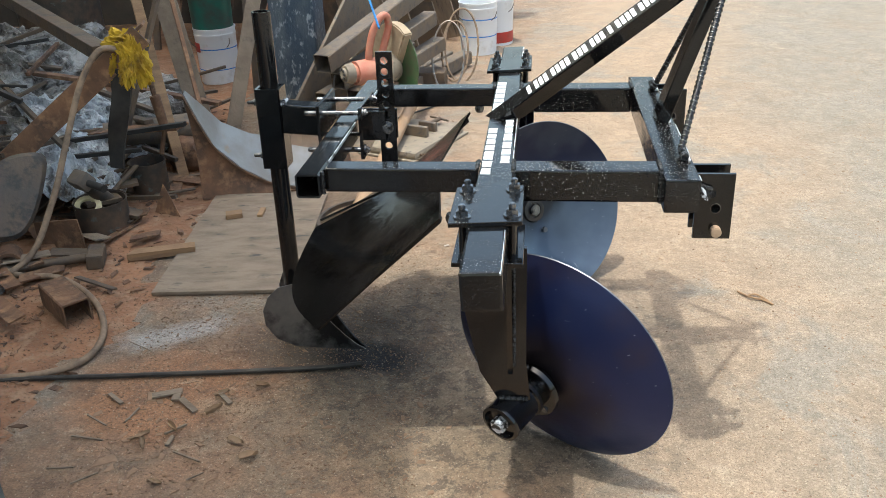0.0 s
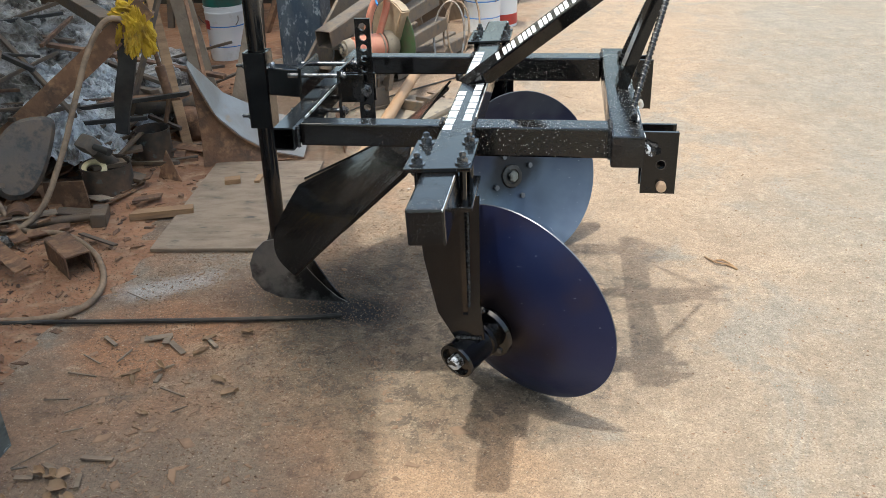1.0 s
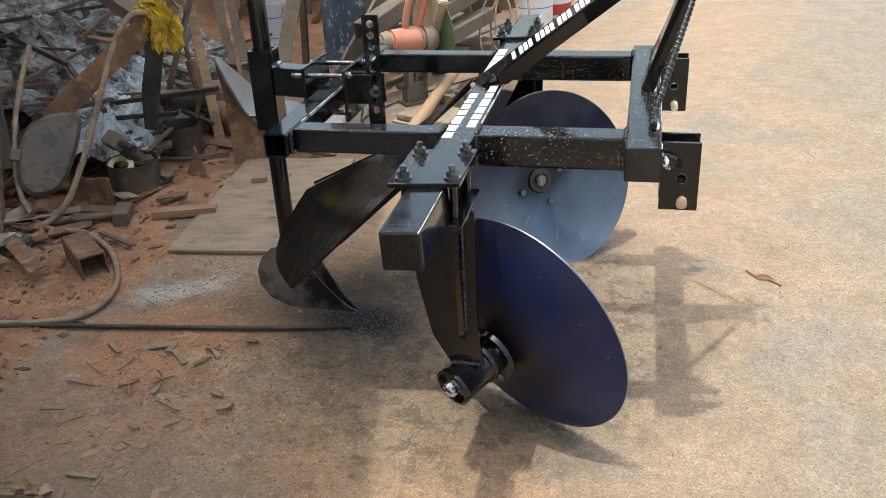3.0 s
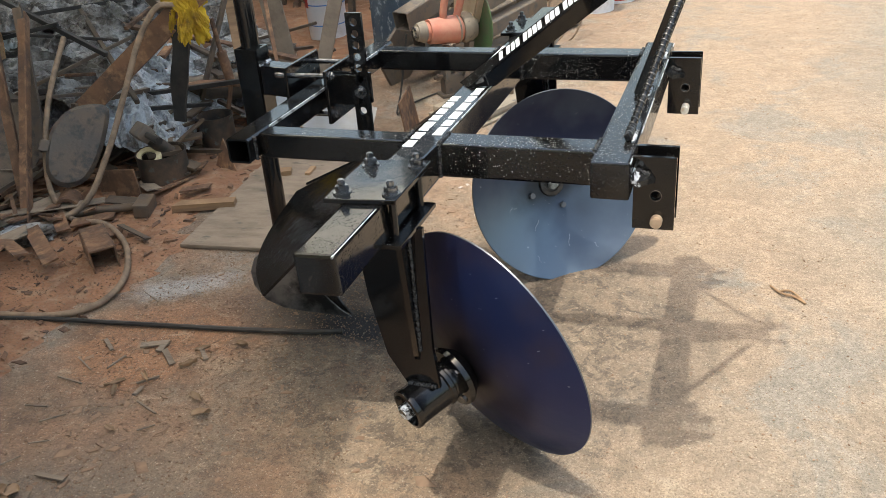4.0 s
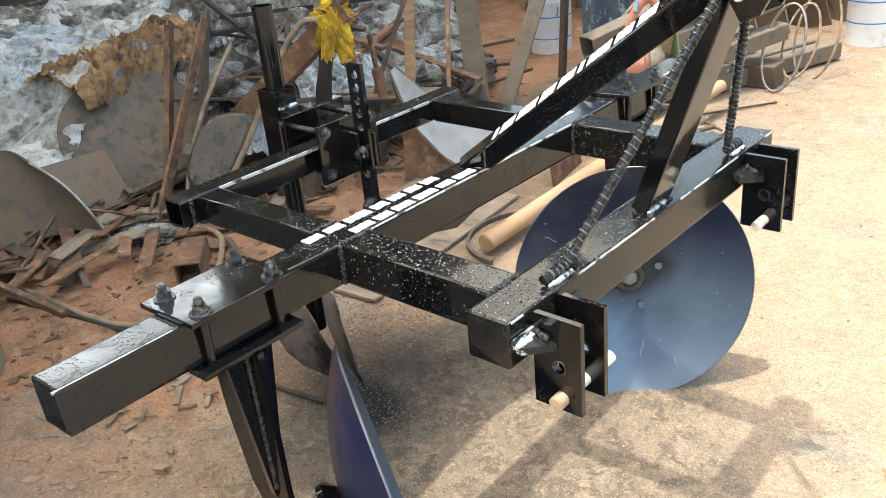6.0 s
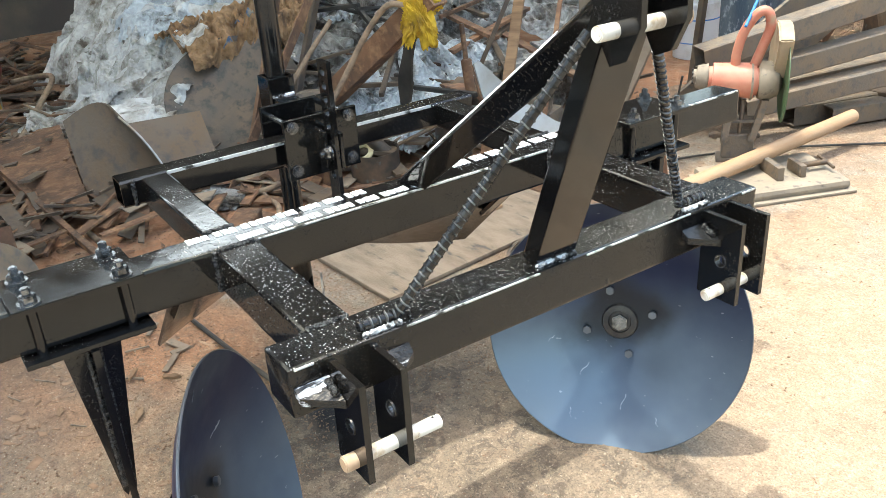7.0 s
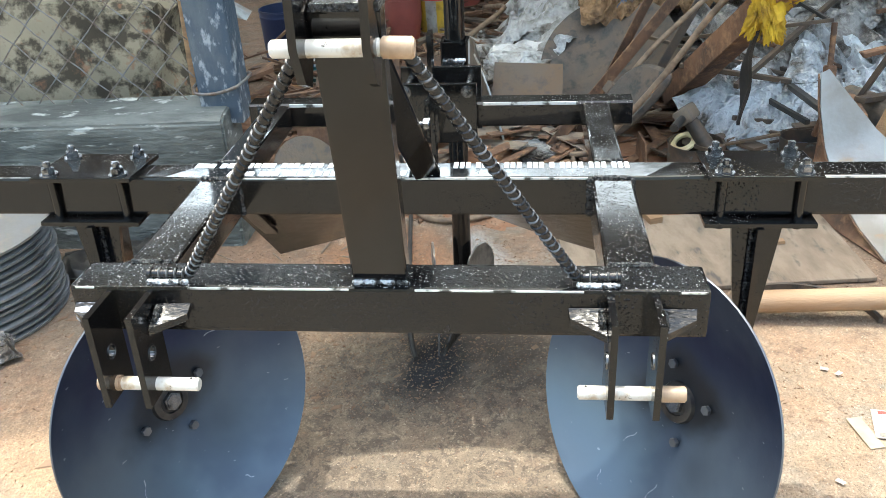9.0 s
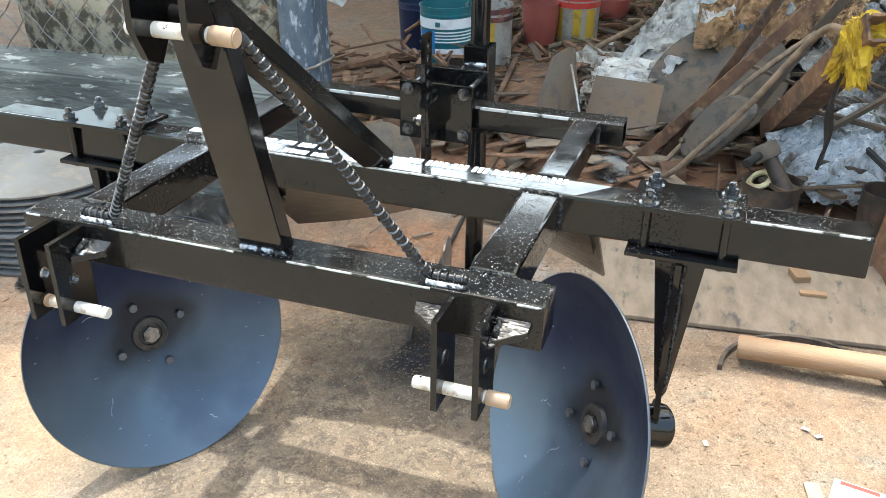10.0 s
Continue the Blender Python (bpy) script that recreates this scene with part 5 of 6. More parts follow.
steel_bar((-2.75, 1.75, 0.55), (-1.95, 1.05, 0.30), 0.022, 0.022, OLDSTEEL, "thin bar lying across the sacks", "steel_rod")
steel_bar((-3.0, 1.3, 0.80), (-2.25, 1.28, 0.45), 0.024, 0.024, RUBBER, "thin dark bar lying across the sacks", "steel_rod")
steel_bar((-1.95, 1.45, 0.06), (-1.72, 1.72, 0.82), 0.035, 0.02, OLDSTEEL, "grey flat bar leaning on the heap", "steel_rod")
steel_bar((-1.62, 1.45, 0.02), (-1.95, 1.95, 0.95), 0.05, 0.02, TIMBER, "weathered lath leaning on the heap", "lath", cat="lath")
steel_bar((-1.52, 1.62, 0.02), (-1.80, 2.05, 0.85), 0.02, 0.02, RUST, "rusty rod leaning on the heap", "steel_rod")
steel_bar((-2.30, 1.55, 0.20), (-1.55, 1.38, 0.30), 0.10, 0.015, RUST, "rusty plate strip under the beam")
rng = random.Random(77)
for k in range(22):
    x, y = rng.uniform(-3.0, -1.95), rng.uniform(0.95, 2.3)
    a = rng.uniform(0, 3.14)
    n = rng.uniform(0.2, 0.55)
    z = 0.12 + 0.34 * min(1.0, max(0.0, (-1.8 - x) / 0.95)) + 0.10 * rng.random()
    t = rng.uniform(0.2, 0.4) * rng.choice((-1, 1))
    w = rng.choice((0.016, 0.02, 0.03, 0.045))
    steel_bar((x - n * math.cos(a), y - n * math.sin(a), z - n * t * 0.5), (x + n * math.cos(a), y + n * math.sin(a), z + n * t * 0.5), w, min(w, 0.02), (OLDSTEEL, RUST, RUBBER, OLDSTEEL)[k % 4], "old steel bar thrown across the sacks", "steel_rod")
solid("big_pipe", pipe((-2.02, 1.52, 0.20), (-1.60, 1.74, 0.19), 0.068, 0.008, 28), CAST, "dusty grey steel pipe lying on the heap", "pipe")
solid("acetylene_torch", sweep([(-1.64, 1.30, 0.62), (-1.62, 1.30, 0.45), (-1.60, 1.30, 0.34), (-1.63, 1.28, 0.20)], 0.011, 8), RUST, "rusty torch pipe hanging into the tin", "torch")
solid("torch_grip", rod((-1.622, 1.30, 0.47), (-1.602, 1.30, 0.33), 0.024, 0.022, 14, bev=0.004), RUST, "rusty red torch grip on its pipe", "torch")
bm = grid_sheet(3, 14, lambda u, v: (-1.62 - 0.09 * v + 0.06 * (u - 0.5) * (1.6 - 0.5 * v) + 0.012 * math.sin(6 * v), 1.02 + 0.0 * v + 0.01 * math.sin(9 * v + 2 * u), 0.66 - 0.43 * v), 0.012)
solid("rubber_strap", bm, RUBBER, "black rubber strap hanging from the beam", "strap")


rag = thing("yellow_rag", "dirty yellow rag tied round the beam's end", "rag", (-1.61, 1.09, 0.75))
rag.matrix_basis = rag.matrix_basis @ Matrix.Diagonal((0.8, 0.8, 0.8, 1))
part("wrap", lump((0.085, 0.08, 0.062), 12, 0.5, 1.8, 5, 0.30), YELLOW, rag)
part("fold", lump((0.05, 0.045, 0.12), 31, 0.5, 1.9, 5, 0.42), YELLOW, rag).matrix_basis = pose(0.075, -0.05, -0.075, 10, -14, 20)
part("hanging_end", lump((0.032, 0.05, 0.10), 37, 0.5, 2.2, 5, 0.45), YELLOW, rag).matrix_basis = pose(0.03, -0.085, -0.10, -8, 12, 40)
part("tail", lump((0.018, 0.028, 0.075), 41, 0.4, 2.2, 4, 0.4), YELLOW, rag).matrix_basis = pose(-0.05, -0.07, -0.11, 5, 20, 0)

big = solid("leaning_disc", lathe([(0.0, 0.0), (0.10, 0.004), (0.20, 0.018), (0.30, 0.042), (0.33, 0.055), (0.333, 0.050), (0.30, 0.036), (0.20, 0.012), (0.10, -0.003), (0.0, -0.006)], 56), DARKCAST, "large grey plough disc leaning on the sacks", "disc", (-2.60, 0.58, 0.24), (-52, 30, 0))
big.matrix_basis = look((-2.58, 0.60, 0.25), Vector((-2.58, 0.60, 0.25)) - Vector((0.60, -0.28, 0.72)))
oval = thing("oval_casting", "grey oval cast cover with a bolt", "casting")
bm = bmesh.new()
def rounded(pts, n=3):
    """A smooth closed outline through a few corners."""
    line = []
    for k in range(len(pts)):
        p0, p1, p2, p3 = [Vector((*pts[(k + d) % len(pts)], 0)) for d in (-1, 0, 1, 2)]
        for q in range(n):
            u = q / n
            v = 0.5 * (2 * p1 + (p2 - p0) * u + (2 * p0 - 5 * p1 + 4 * p2 - p3) * u * u + (3 * p1 - p0 - 3 * p2 + p3) * u ** 3)
            line.append((v.x, v.y))
    return line


out = rounded([(-0.10, 0.03), (-0.05, 0.14), (0.04, 0.19), (0.105, 0.185), (0.115, 0.08), (0.10, -0.06), (0.06, -0.15), (-0.02, -0.18), (-0.085, -0.13)])
top = [bm.verts.new((x * 0.86, y * 0.9, 0.03)) for x, y in out]
mid = [bm.verts.new((x, y, 0.012)) for x, y in out]
low = [bm.verts.new((x, y, 0.0)) for x, y in out]
bm.faces.new(top); bm.faces.new(low[::-1])
for k in range(27):
    j = (k + 1) % 27
    bm.faces.new((mid[k], mid[j], top[j], top[k])); bm.faces.new((low[k], low[j], mid[j], mid[k]))
part("cover", bm, DARKCAST, oval)
part("bolt", rod((-0.05, -0.13, 0.02), (-0.05, -0.13, 0.045), 0.012, sides=6), OLDSTEEL, oval)
part("lug", box((-0.13, -0.05, -0.01), (-0.09, 0.0, 0.03), 0.006), OLDSTEEL, oval)
oval.matrix_basis = look((-1.98, 0.63, 0.25), Vector((-1.98, 0.63, 0.25)) - Vector((0.60, -0.65, 0.42)), -25)

dm = thing("dark_mouldboard", "dark curved mouldboard with a bright line along the edge", "plough part")


def dmf(u, v):
    a = Vector((-2.26, -0.03, 0.39)).lerp(Vector((-2.04, 0.10, 0.05)), u) + Vector((0.03, 0.0, 0.05)) * math.sin(math.pi * u)
    b = Vector((-2.60, -0.19, 0.33)).lerp(Vector((-2.30, -0.22, 0.03)), u) + Vector((-0.02, 0.0, 0.03)) * math.sin(math.pi * u)
    return a.lerp(b, v) + Vector((-0.02, 0.05, 0.06)) * math.sin(math.pi * v)


part("blade", grid_sheet(14, 10, dmf, 0.007), OLDSTEEL, dm)
part("edge", sweep([dmf(u / 8, 0.0) for u in range(9)], 0.005, 6, smooth=2), GALV, dm, "bright line along the edge")
solid("rusty_sheet", slab([(0, 0, 0), (0.0, 0.33, 0.0), (-0.10, 0.34, 0.24), (-0.12, 0.02, 0.26)], (0.006, 0, 0.003)), OLDSTEEL, "brown sheet-steel panel leaning on sacks", "sheet metal", (-2.28, 0.03, 0.08), (0, -18, 0))
solid("rusty_sheet", slab([(0, 0, 0.05), (0.90, 0.02, 0), (1.02, 0.24, 0.0), (0.02, 0.36, 0.09)], (0, 0, 0.006)), RUST, "flat rusty plate on the scrap", "sheet metal", (-3.14, -0.49, 0.085))


def sack(at, size, turn, seed, mat, label, fold=0.10, amp=0.32):
    """A slack woven sack: soft body, long creases."""
    bm = lump(size, seed, amp, 1.4, 5)
    for v in bm.verts:
        p = v.co
        q = Vector((p.x * 7 + seed, p.y * 16, p.z * 12))
        c = abs(noise.noise(q)) + 0.5 * abs(noise.noise(q * 2.3 + Vector((5, 1, seed)))) + 0.3 * abs(noise.noise(q * 5.1))
        v.co = p * (1 + fold * (c - 0.45) * 1.6)
    return solid("sack", bm, mat, label, "sack", at, turn, "heap of sacks")


sack((-2.85, 1.25, 0.20), (0.40, 0.36, 0.20), (0, 0, 10), 5, SACKG, "grey dusty sack under steel bars", 0.14)
sack((-2.95, 1.95, 0.22), (0.45, 0.38, 0.22), (0, 8, 10), 7, SACKG, "grey dusty sack under steel bars")
sack((-2.74, 0.16, 0.14), (0.22, 0.20, 0.14), (0, 8, -20), 3, SACKW, "white woven sack crumpled on the heap", 0.14)
sack((-1.98, 1.92, 0.16), (0.22, 0.20, 0.15), (0, 6, 40), 14, SACKG, "dark grey sack stuffed with scrap", 0.16)
sack((-2.10, 2.35, 0.14), (0.22, 0.20, 0.13), (0, 6, 80), 15, SACKG, "torn plastic sack on the soil", 0.18)
sack((-1.99, 0.24, 0.03), (0.13, 0.10, 0.028), (0, 0, 30), 16, SACKG, "scrap of grey plastic on the soil", 0.18)


def heap(x, y):
    """The heap's height under the sacks."""
    u = max(0.0, min(1.0, (-1.80 - x) / 0.95))
    v = max(0.0, min(1.0, (y - 0.02) / 0.5))
    w = max(0.0, min(1.0, (-2.9 - x) / 1.0))
    return 0.06 + (0.34 * u * u * (3 - 2 * u) + 0.20 * w) * v


def ridged(x, y, seed):
    p = Vector((x, y, seed * 3.7))
    a = seed * 1.9
    p = Vector((p.x * math.cos(a) - p.y * math.sin(a), 0.45 * (p.x * math.sin(a) + p.y * math.cos(a)), p.z))
    w = p + 0.12 * Vector((noise.noise(p * 5), noise.noise(p * 5 + Vector((9, 0, 0))), 0))
    return 0.11 * (0.3 - abs(noise.noise(w * 4.6))) + 0.10 * (0.25 - abs(noise.noise(w * 10.3))) + 0.052 * (0.25 - abs(noise.noise(w * 23)))


def crumpled(name, at, w, d, turn, seed, mat, label, lift=0.0, cat="sack", slope=(0, 0)):
    """A slack sheet or empty sack thrown over the heap, full of sharp creases."""
    c, s = math.cos(radians(turn)), math.sin(radians(turn))

    def f(u, v):
        e = 1 + 0.10 * noise.noise((u * 5, v * 5, seed))
        px, py = (u - 0.5) * w * e, (v - 0.5) * d * e
        x, y = px * c - py * s, px * s + py * c
        edge = max(0.0, max(abs(u - 0.5), abs(v - 0.5)) * 2 - 0.75) * 4
        k = ridged(at[0] + x, at[1] + y, seed)
        z = heap(at[0] + x, at[1] + y) + lift + k - 0.05 * edge * edge + slope[0] * px + slope[1] * py
        return (x + 0.4 * k, y - 0.3 * k, max(z, 0.02))
    return solid(name, grid_sheet(70, 70, f, 0.003), mat, label, cat, (at[0], at[1], 0), (0, 0, 0), "heap of sacks")


crumpled("empty_sack", (-3.05, 0.34), 0.66, 0.60, 35, 12, SACKW, "crumpled white woven sack with red print", 0.0)
crumpled("empty_sack", (-2.90, 0.24), 0.40, 0.34, 20, 2, SACKW, "crumpled white woven sack hanging down the heap", -0.06)
for k, (x, y, w, d, turn, mat, up) in enumerate(((-3.42, 0.72, 0.7, 0.6, 15, SACKB, 0.05), (-3.75, 0.45, 0.8, 0.7, 50, SACKW, 0.02), (-3.95, 1.05, 0.9, 0.8, 80, SACKG, 0.06), (-3.30, 1.45, 0.7, 0.6, 35, SACKB, 0.07), (-3.55, 0.12, 0.7, 0.6, 70, SACKW, 0.06), (-4.2, 0.55, 0.8, 0.9, 20, SACKW, 0.05))):
    crumpled("empty_sack", (x, y), w, d, turn, 20 + k, mat, "crumpled dusty sack thrown on the back of the heap", up)
crumpled("empty_sack", (-3.55, 1.15), 0.8, 0.9, 60, 3, SACKW, "crumpled white printed sack thrown over the heap", 0.07)
crumpled("plastic_sheet", (-2.62, 1.30), 0.85, 0.62, 20, 4, SACKG, "crumpled grey plastic sheet under steel bars", 0.03)
crumpled("plastic_sheet", (-2.45, 1.75), 0.85, 0.85, 75, 5, SACKG, "crumpled grey plastic sheet under steel bars", 0.05)
crumpled("plastic_sheet", (-3.15, 1.90), 1.0, 1.0, 30, 6, SACKG, "crumpled grey plastic sheet under steel bars", 0.12)
crumpled("plastic_sheet", (-2.75, 2.50), 0.9, 0.8, 50, 7, SACKG, "crumpled grey plastic sheet against the wall side", 0.03)
crumpled("plastic_sheet", (-2.02, 1.14), 0.46, 0.46, 25, 8, SACKB, "crumpled blue-white plastic sheet beside the tin", 0.07)
crumpled("plastic_sheet", (-2.12, 1.55), 0.50, 0.55, 60, 9, SACKB, "crumpled blue-white plastic sheet beside the pipe", 0.10)

crumpled("cloth_scrap", (-0.47, -1.43), 0.20, 0.22, 35, 17, SACKG, "pale crumpled cloth scrap beside the disc stack", -0.045, "cloth")
crumpled("plastic_bag", (-1.03, -1.27), 0.22, 0.40, 10, 14, RUBBER, "crumpled black plastic bag at the wall's foot", -0.02, "bag")

tan = thing("tan_sack", "tan woven sack with faded blue print draped over a disc", "sack", (0, 0, 0), group="heap of sacks")
BACKE, FRONTE = ((-3.22, 0.45, 0.47), (-3.22, 1.28, 0.58)), ((-2.60, 0.46, 0.47), (-2.64, 1.14, 0.56))


def drape(u, v, lift=0.0):
    """Over the disc's rim and down its front; u runs downhill, v along the rim."""
    a = Vector(BACKE[0]).lerp(Vector(BACKE[1]), v)
    b = Vector(FRONTE[0]).lerp(Vector(FRONTE[1]), v)
    p = a.lerp(b, u)
    hang = max(0.0, u - 0.72) / 0.28
    k = ridged(p.x * 1.1, p.y * 1.5, 11)
    ragged = 0.07 * noise.noise((v * 7, 3.1, 0)) * u
    return p + Vector((ragged - 0.10 * hang * hang + 0.3 * k, -ragged * 0.5, 0.05 * math.sin(math.pi * min(1, u * 1.1)) + 1.0 * k - 0.11 * hang * hang + lift))


part("weave", grid_sheet(70, 70, drape, 0.004), SACKT, tan)
part("white_patch", grid_sheet(12, 12, lambda u, v: drape(0.42 + 0.22 * u, 0.02 + 0.20 * v, 0.006), 0.002), SACKW, tan, "white printed patch")
for u0, v0, w, h in ((0.72, 0.42, 0.10, 0.05), (0.70, 0.50, 0.09, 0.05), (0.73, 0.58, 0.09, 0.05), (0.70, 0.66, 0.10, 0.04), (0.88, 0.28, 0.05, 0.08)):
    part("print_bar", grid_sheet(6, 6, lambda u, v: drape(u0 + w * (u - 0.5), v0 + h * (v - 0.5), 0.006), 0.002), INK, tan, "faded blue printed bar")
solid("weathered_board", box((-0.06, -0.012, 0), (0.06, 0.012, 0.85), 0.003), PLANK, "weathered board leaning on the heap", "board", (-1.78, 2.18, 0.02), (-14, -10, 15))
solid("weathered_board", box((-0.04, -0.012, 0), (0.04, 0.012, 0.8), 0.003), PLANK, "weathered board leaning on the heap", "board", (-1.62, 2.20, 0.02), (-18, 16, 15))


def offcut_mesh(seed):
    r = random.Random(seed)
    n, w, t = r.uniform(0.12, 0.42), r.uniform(0.018, 0.065), r.uniform(0.004, 0.010)
    c = r.uniform(0, 0.03)
    return mesh_of("offcut", slab([(-n / 2, -w / 2, 0), (n / 2 - c, -w / 2, 0), (n / 2, w / 2, 0), (-n / 2 + c, w / 2, 0)], (0, 0, t)), [RUST, OLDSTEEL, PLANK, RUST, OLDSTEEL, RUST, RUST][seed % 7])


cuts = [offcut_mesh(k) for k in range(16)]
rng = random.Random(21)
for k in range(190):
    if k < 140:
        x, y = rng.uniform(-3.4, -1.75), rng.uniform(-0.75, 0.42)
        if x > -1.95 and y < -0.3:
            x -= 0.4
        z = 0.02 + 0.05 * rng.random() + 0.05 * max(0, 1 - abs(x + 2.4)) * max(0, 1 - abs(y + 0.1) * 1.6)
    else:
        x, y = rng.uniform(-2.2, -1.5), rng.uniform(0.3, 2.2)
        z = 0.018 + 0.02 * rng.random()
    ob = new("offcut", rng.choice(cuts))
    ob.matrix_basis = pose(x, y, z, rng.uniform(-16, 16), rng.uniform(-14, 14), rng.uniform(0, 360))
    tagged(ob, "flat offcut of rusty steel or wood on the scrap", "offcut", "scattered offcuts")
steel_bar((-3.15, -0.52, 0.16), (-1.60, -0.33, 0.06), 0.025, 0.025, RUST, "long thin rusty bar over the offcuts", "steel_rod")
solid("scrap_pipe", pipe((-2.85, -0.47, 0.06), (-2.75, -0.40, 0.075), 0.03, 0.006, 18), RUST, "short rusty pipe among the offcuts", "pipe")
bmr = sweep([(-4.6, -0.1, 0.10), (-4.1, 0.05, 0.20), (-3.7, -0.1, 0.16), (-3.3, -0.3, 0.10), (-3.0, -0.5, 0.05)], 0.016, 8)
solid("scrap_cable", bmr, HOSE, "old thick cable across the scrap", "cable")
for k in range(10):
    r = random.Random(70 + k)
    x, y = r.uniform(-4.8, -3.4), r.uniform(-0.4, 0.9)
    pts = [(x, y, 0.06)]
    for _ in range(4):
        pts.append((pts[-1][0] + r.uniform(-.25, .25), pts[-1][1] + r.uniform(-.25, .25), r.uniform(0.04, 0.2)))
    solid("scrap_cable", sweep(pts, r.uniform(0.006, 0.014), 6), RUST if k % 2 else HOSE, "bent rusty rod or cable in the scrap", "scrap")
for k in range(7):
    r = random.Random(90 + k)
    solid("scrap_lump", lump((r.uniform(.15, .3), r.uniform(.15, .3), r.uniform(.08, .2)), 40 + k, 0.4, 2.5, 4, 0.2), RUST if k % 3 else CAST, "rusty tangle of scrap metal", "scrap", (r.uniform(-5.2, -3.9), r.uniform(-1.0, 1.6), 0.08))
solid("round_plate", lathe([(0, 0.004), (0.14, 0.004), (0.15, 0), (0.14, -0.004), (0, -0.004)], 32), CAST, "grey round cap leaning on the low wall", "casting", (-1.55, -0.66, 0.13), (-40, 55, 0))
solid("bent_bracket", slab([(0, 0, 0), (0.0, 0.2, 0), (0.02, 0.22, 0.2), (0.02, 0.05, 0.22)], (0.006, 0, 0)), RUST, "bent rusty bracket beside the pillar", "steel offcut", (-1.72, -0.78, 0.03), (0, -20, 15))


def tangle(name, n, region, long, thick, mat, label, seed, top=0.12):
    """Countless small bars and strips thrown over one another."""
    r = random.Random(seed)
    verts, faces = [], []
    for _ in range(n):
        x, y = region(r)
        c = Vector((x, y, r.uniform(0.01, top)))
        a = r.uniform(0, 6.283)
        d = Vector((math.cos(a), math.sin(a), r.uniform(-0.35, 0.35) * min(1, c.z / 0.08))).normalized()
        w = d.cross(Vector((0, 0, 1))).normalized()
        h = w.cross(d)
        n2, t = r.uniform(*long) / 2, r.uniform(*thick)
        q = t * r.choice((1, 1, 2.5, 5))
        base = len(verts)
        for sx in (-1, 1):
            for sy, sz in ((-1, -1), (1, -1), (1, 1), (-1, 1)):
                verts.append(c + d * (sx * n2) + w * (sy * q) + h * (sz * t))
        for f in ((3, 2, 1, 0), (4, 5, 6, 7), (0, 1, 5, 4), (1, 2, 6, 5), (2, 3, 7, 6), (3, 0, 4, 7)):
            faces.append(tuple(base + k for k in f))
    me = bpy.data.meshes.new(name)
    me.from_pydata(verts, [], faces)
    me.materials.append(mat)
    return tagged(new(name, me), label, "scrap", kind="stuff")


def behind(r):
    return r.uniform(-5.6, -2.1), r.uniform(-1.0, 0.9)


def by_wall(r):
    return r.uniform(-3.4, -1.5), r.uniform(-2.6, -0.75)


tangle("scrap_bars", 420, behind, (0.06, 0.5), (0.003, 0.009), RUST, "tangle of rusty bars and strips on the ground", 31)
tangle("dark_scrap_bars", 360, behind, (0.08, 0.6), (0.003, 0.008), OLDSTEEL, "tangle of dark steel strips on the ground", 32)
tangle("wood_scraps", 160, behind, (0.05, 0.3), (0.003, 0.010), PLANK, "grey scraps of wood among the steel", 33)
tangle("wall_scraps", 240, by_wall, (0.06, 0.5), (0.003, 0.010), RUST, "rusty scrap behind the low wall", 34, 0.25)
tangle("heap_scraps", 130, lambda r: (r.uniform(-2.5, -1.7), r.uniform(0.9, 2.4)), (0.08, 0.5), (0.004, 0.010), OLDSTEEL, "dark steel scraps round the plastic sheets", 35, 0.16)


# ---- tins and pails ----
def paint_pail(at, r, h, body, label, bands=(), handle=True, name="paint_pail", group="", lid=None):
    p = thing(name, label, "bucket", at, (0, 0, 0), group)
    prof = [(0, 0), (r * 0.93, 0), (r * 0.935, 0.012), (r * 0.985, h * 0.86), (r, h * 0.87), (r, h * 0.90), (r * 0.985, h * 0.905), (r * 0.99, h * 0.97), (r * 1.02, h * 0.975), (r * 1.02, h), (r * 0.97, h), (r * 0.9, 0.02), (0, 0.02)]
    part("body", lathe(prof, 40), body, p)
    for z0, z1, mat, lab in bands:
        rr = lambda z: r * (0.935 + 0.05 * z / (h * 0.86)) + 0.0016
        part("band", lathe([(rr(z0) - 0.004, z0), (rr(z0), z0), (rr(z1), z1), (rr(z1) - 0.004, z1)], 40), mat, p, lab)
    if handle:
        part("handle", sweep([(r * math.cos(a) * 1.01, r * math.sin(a) * 1.01 * 0.4 - r * 0.9, h * 0.85 - 0.10 * math.sin(a)) for a in [math.pi * k / 8 for k in range(9)]], 0.003, 6, smooth=2), WIRE, p)
    return p


BLUELINE = material("blue_printed_line", (0.05, 0.20, 0.55), 0.4)
pb = paint_pail((-2.07, 3.30, 0.0), 0.138, 0.37, ENAMEL_WHITE, "white paint pail with blue lines and red label", [(0.10, 0.106, BLUELINE, ""), (0.235, 0.242, BLUELINE, "")])
bm = None
for k in range(6):
    a = radians(205 + 6 * k)
    m = Matrix.Translation((0.136 * math.cos(a), 0.136 * math.sin(a), 0.25)) @ Matrix.Rotation(a, 4, "Z")
    bm = box((-0.001, -0.0075, -0.03), (0.0015, 0.0075, 0.03), 0, bm, m)
part("red_label", bm, RED, pb, "red printed label")
paint_pail((-2.075, 3.30, 0.371), 0.142, 0.30, ENAMEL_GREEN, "dark green pail stacked on the white one", [], False)
paint_pail((-0.36, 4.06, 0.0), 0.14, 0.37, ENAMEL_WHITE, "white paint pail with blue lines on the floor", [(0.13, 0.137, BLUELINE, ""), (0.25, 0.258, BLUELINE, "")])
paint_pail((-0.25, 4.36, 0.0), 0.14, 0.37, ENAMEL_WHITE, "white paint pail behind the first one", [(0.02, 0.10, RED, "red base band")])
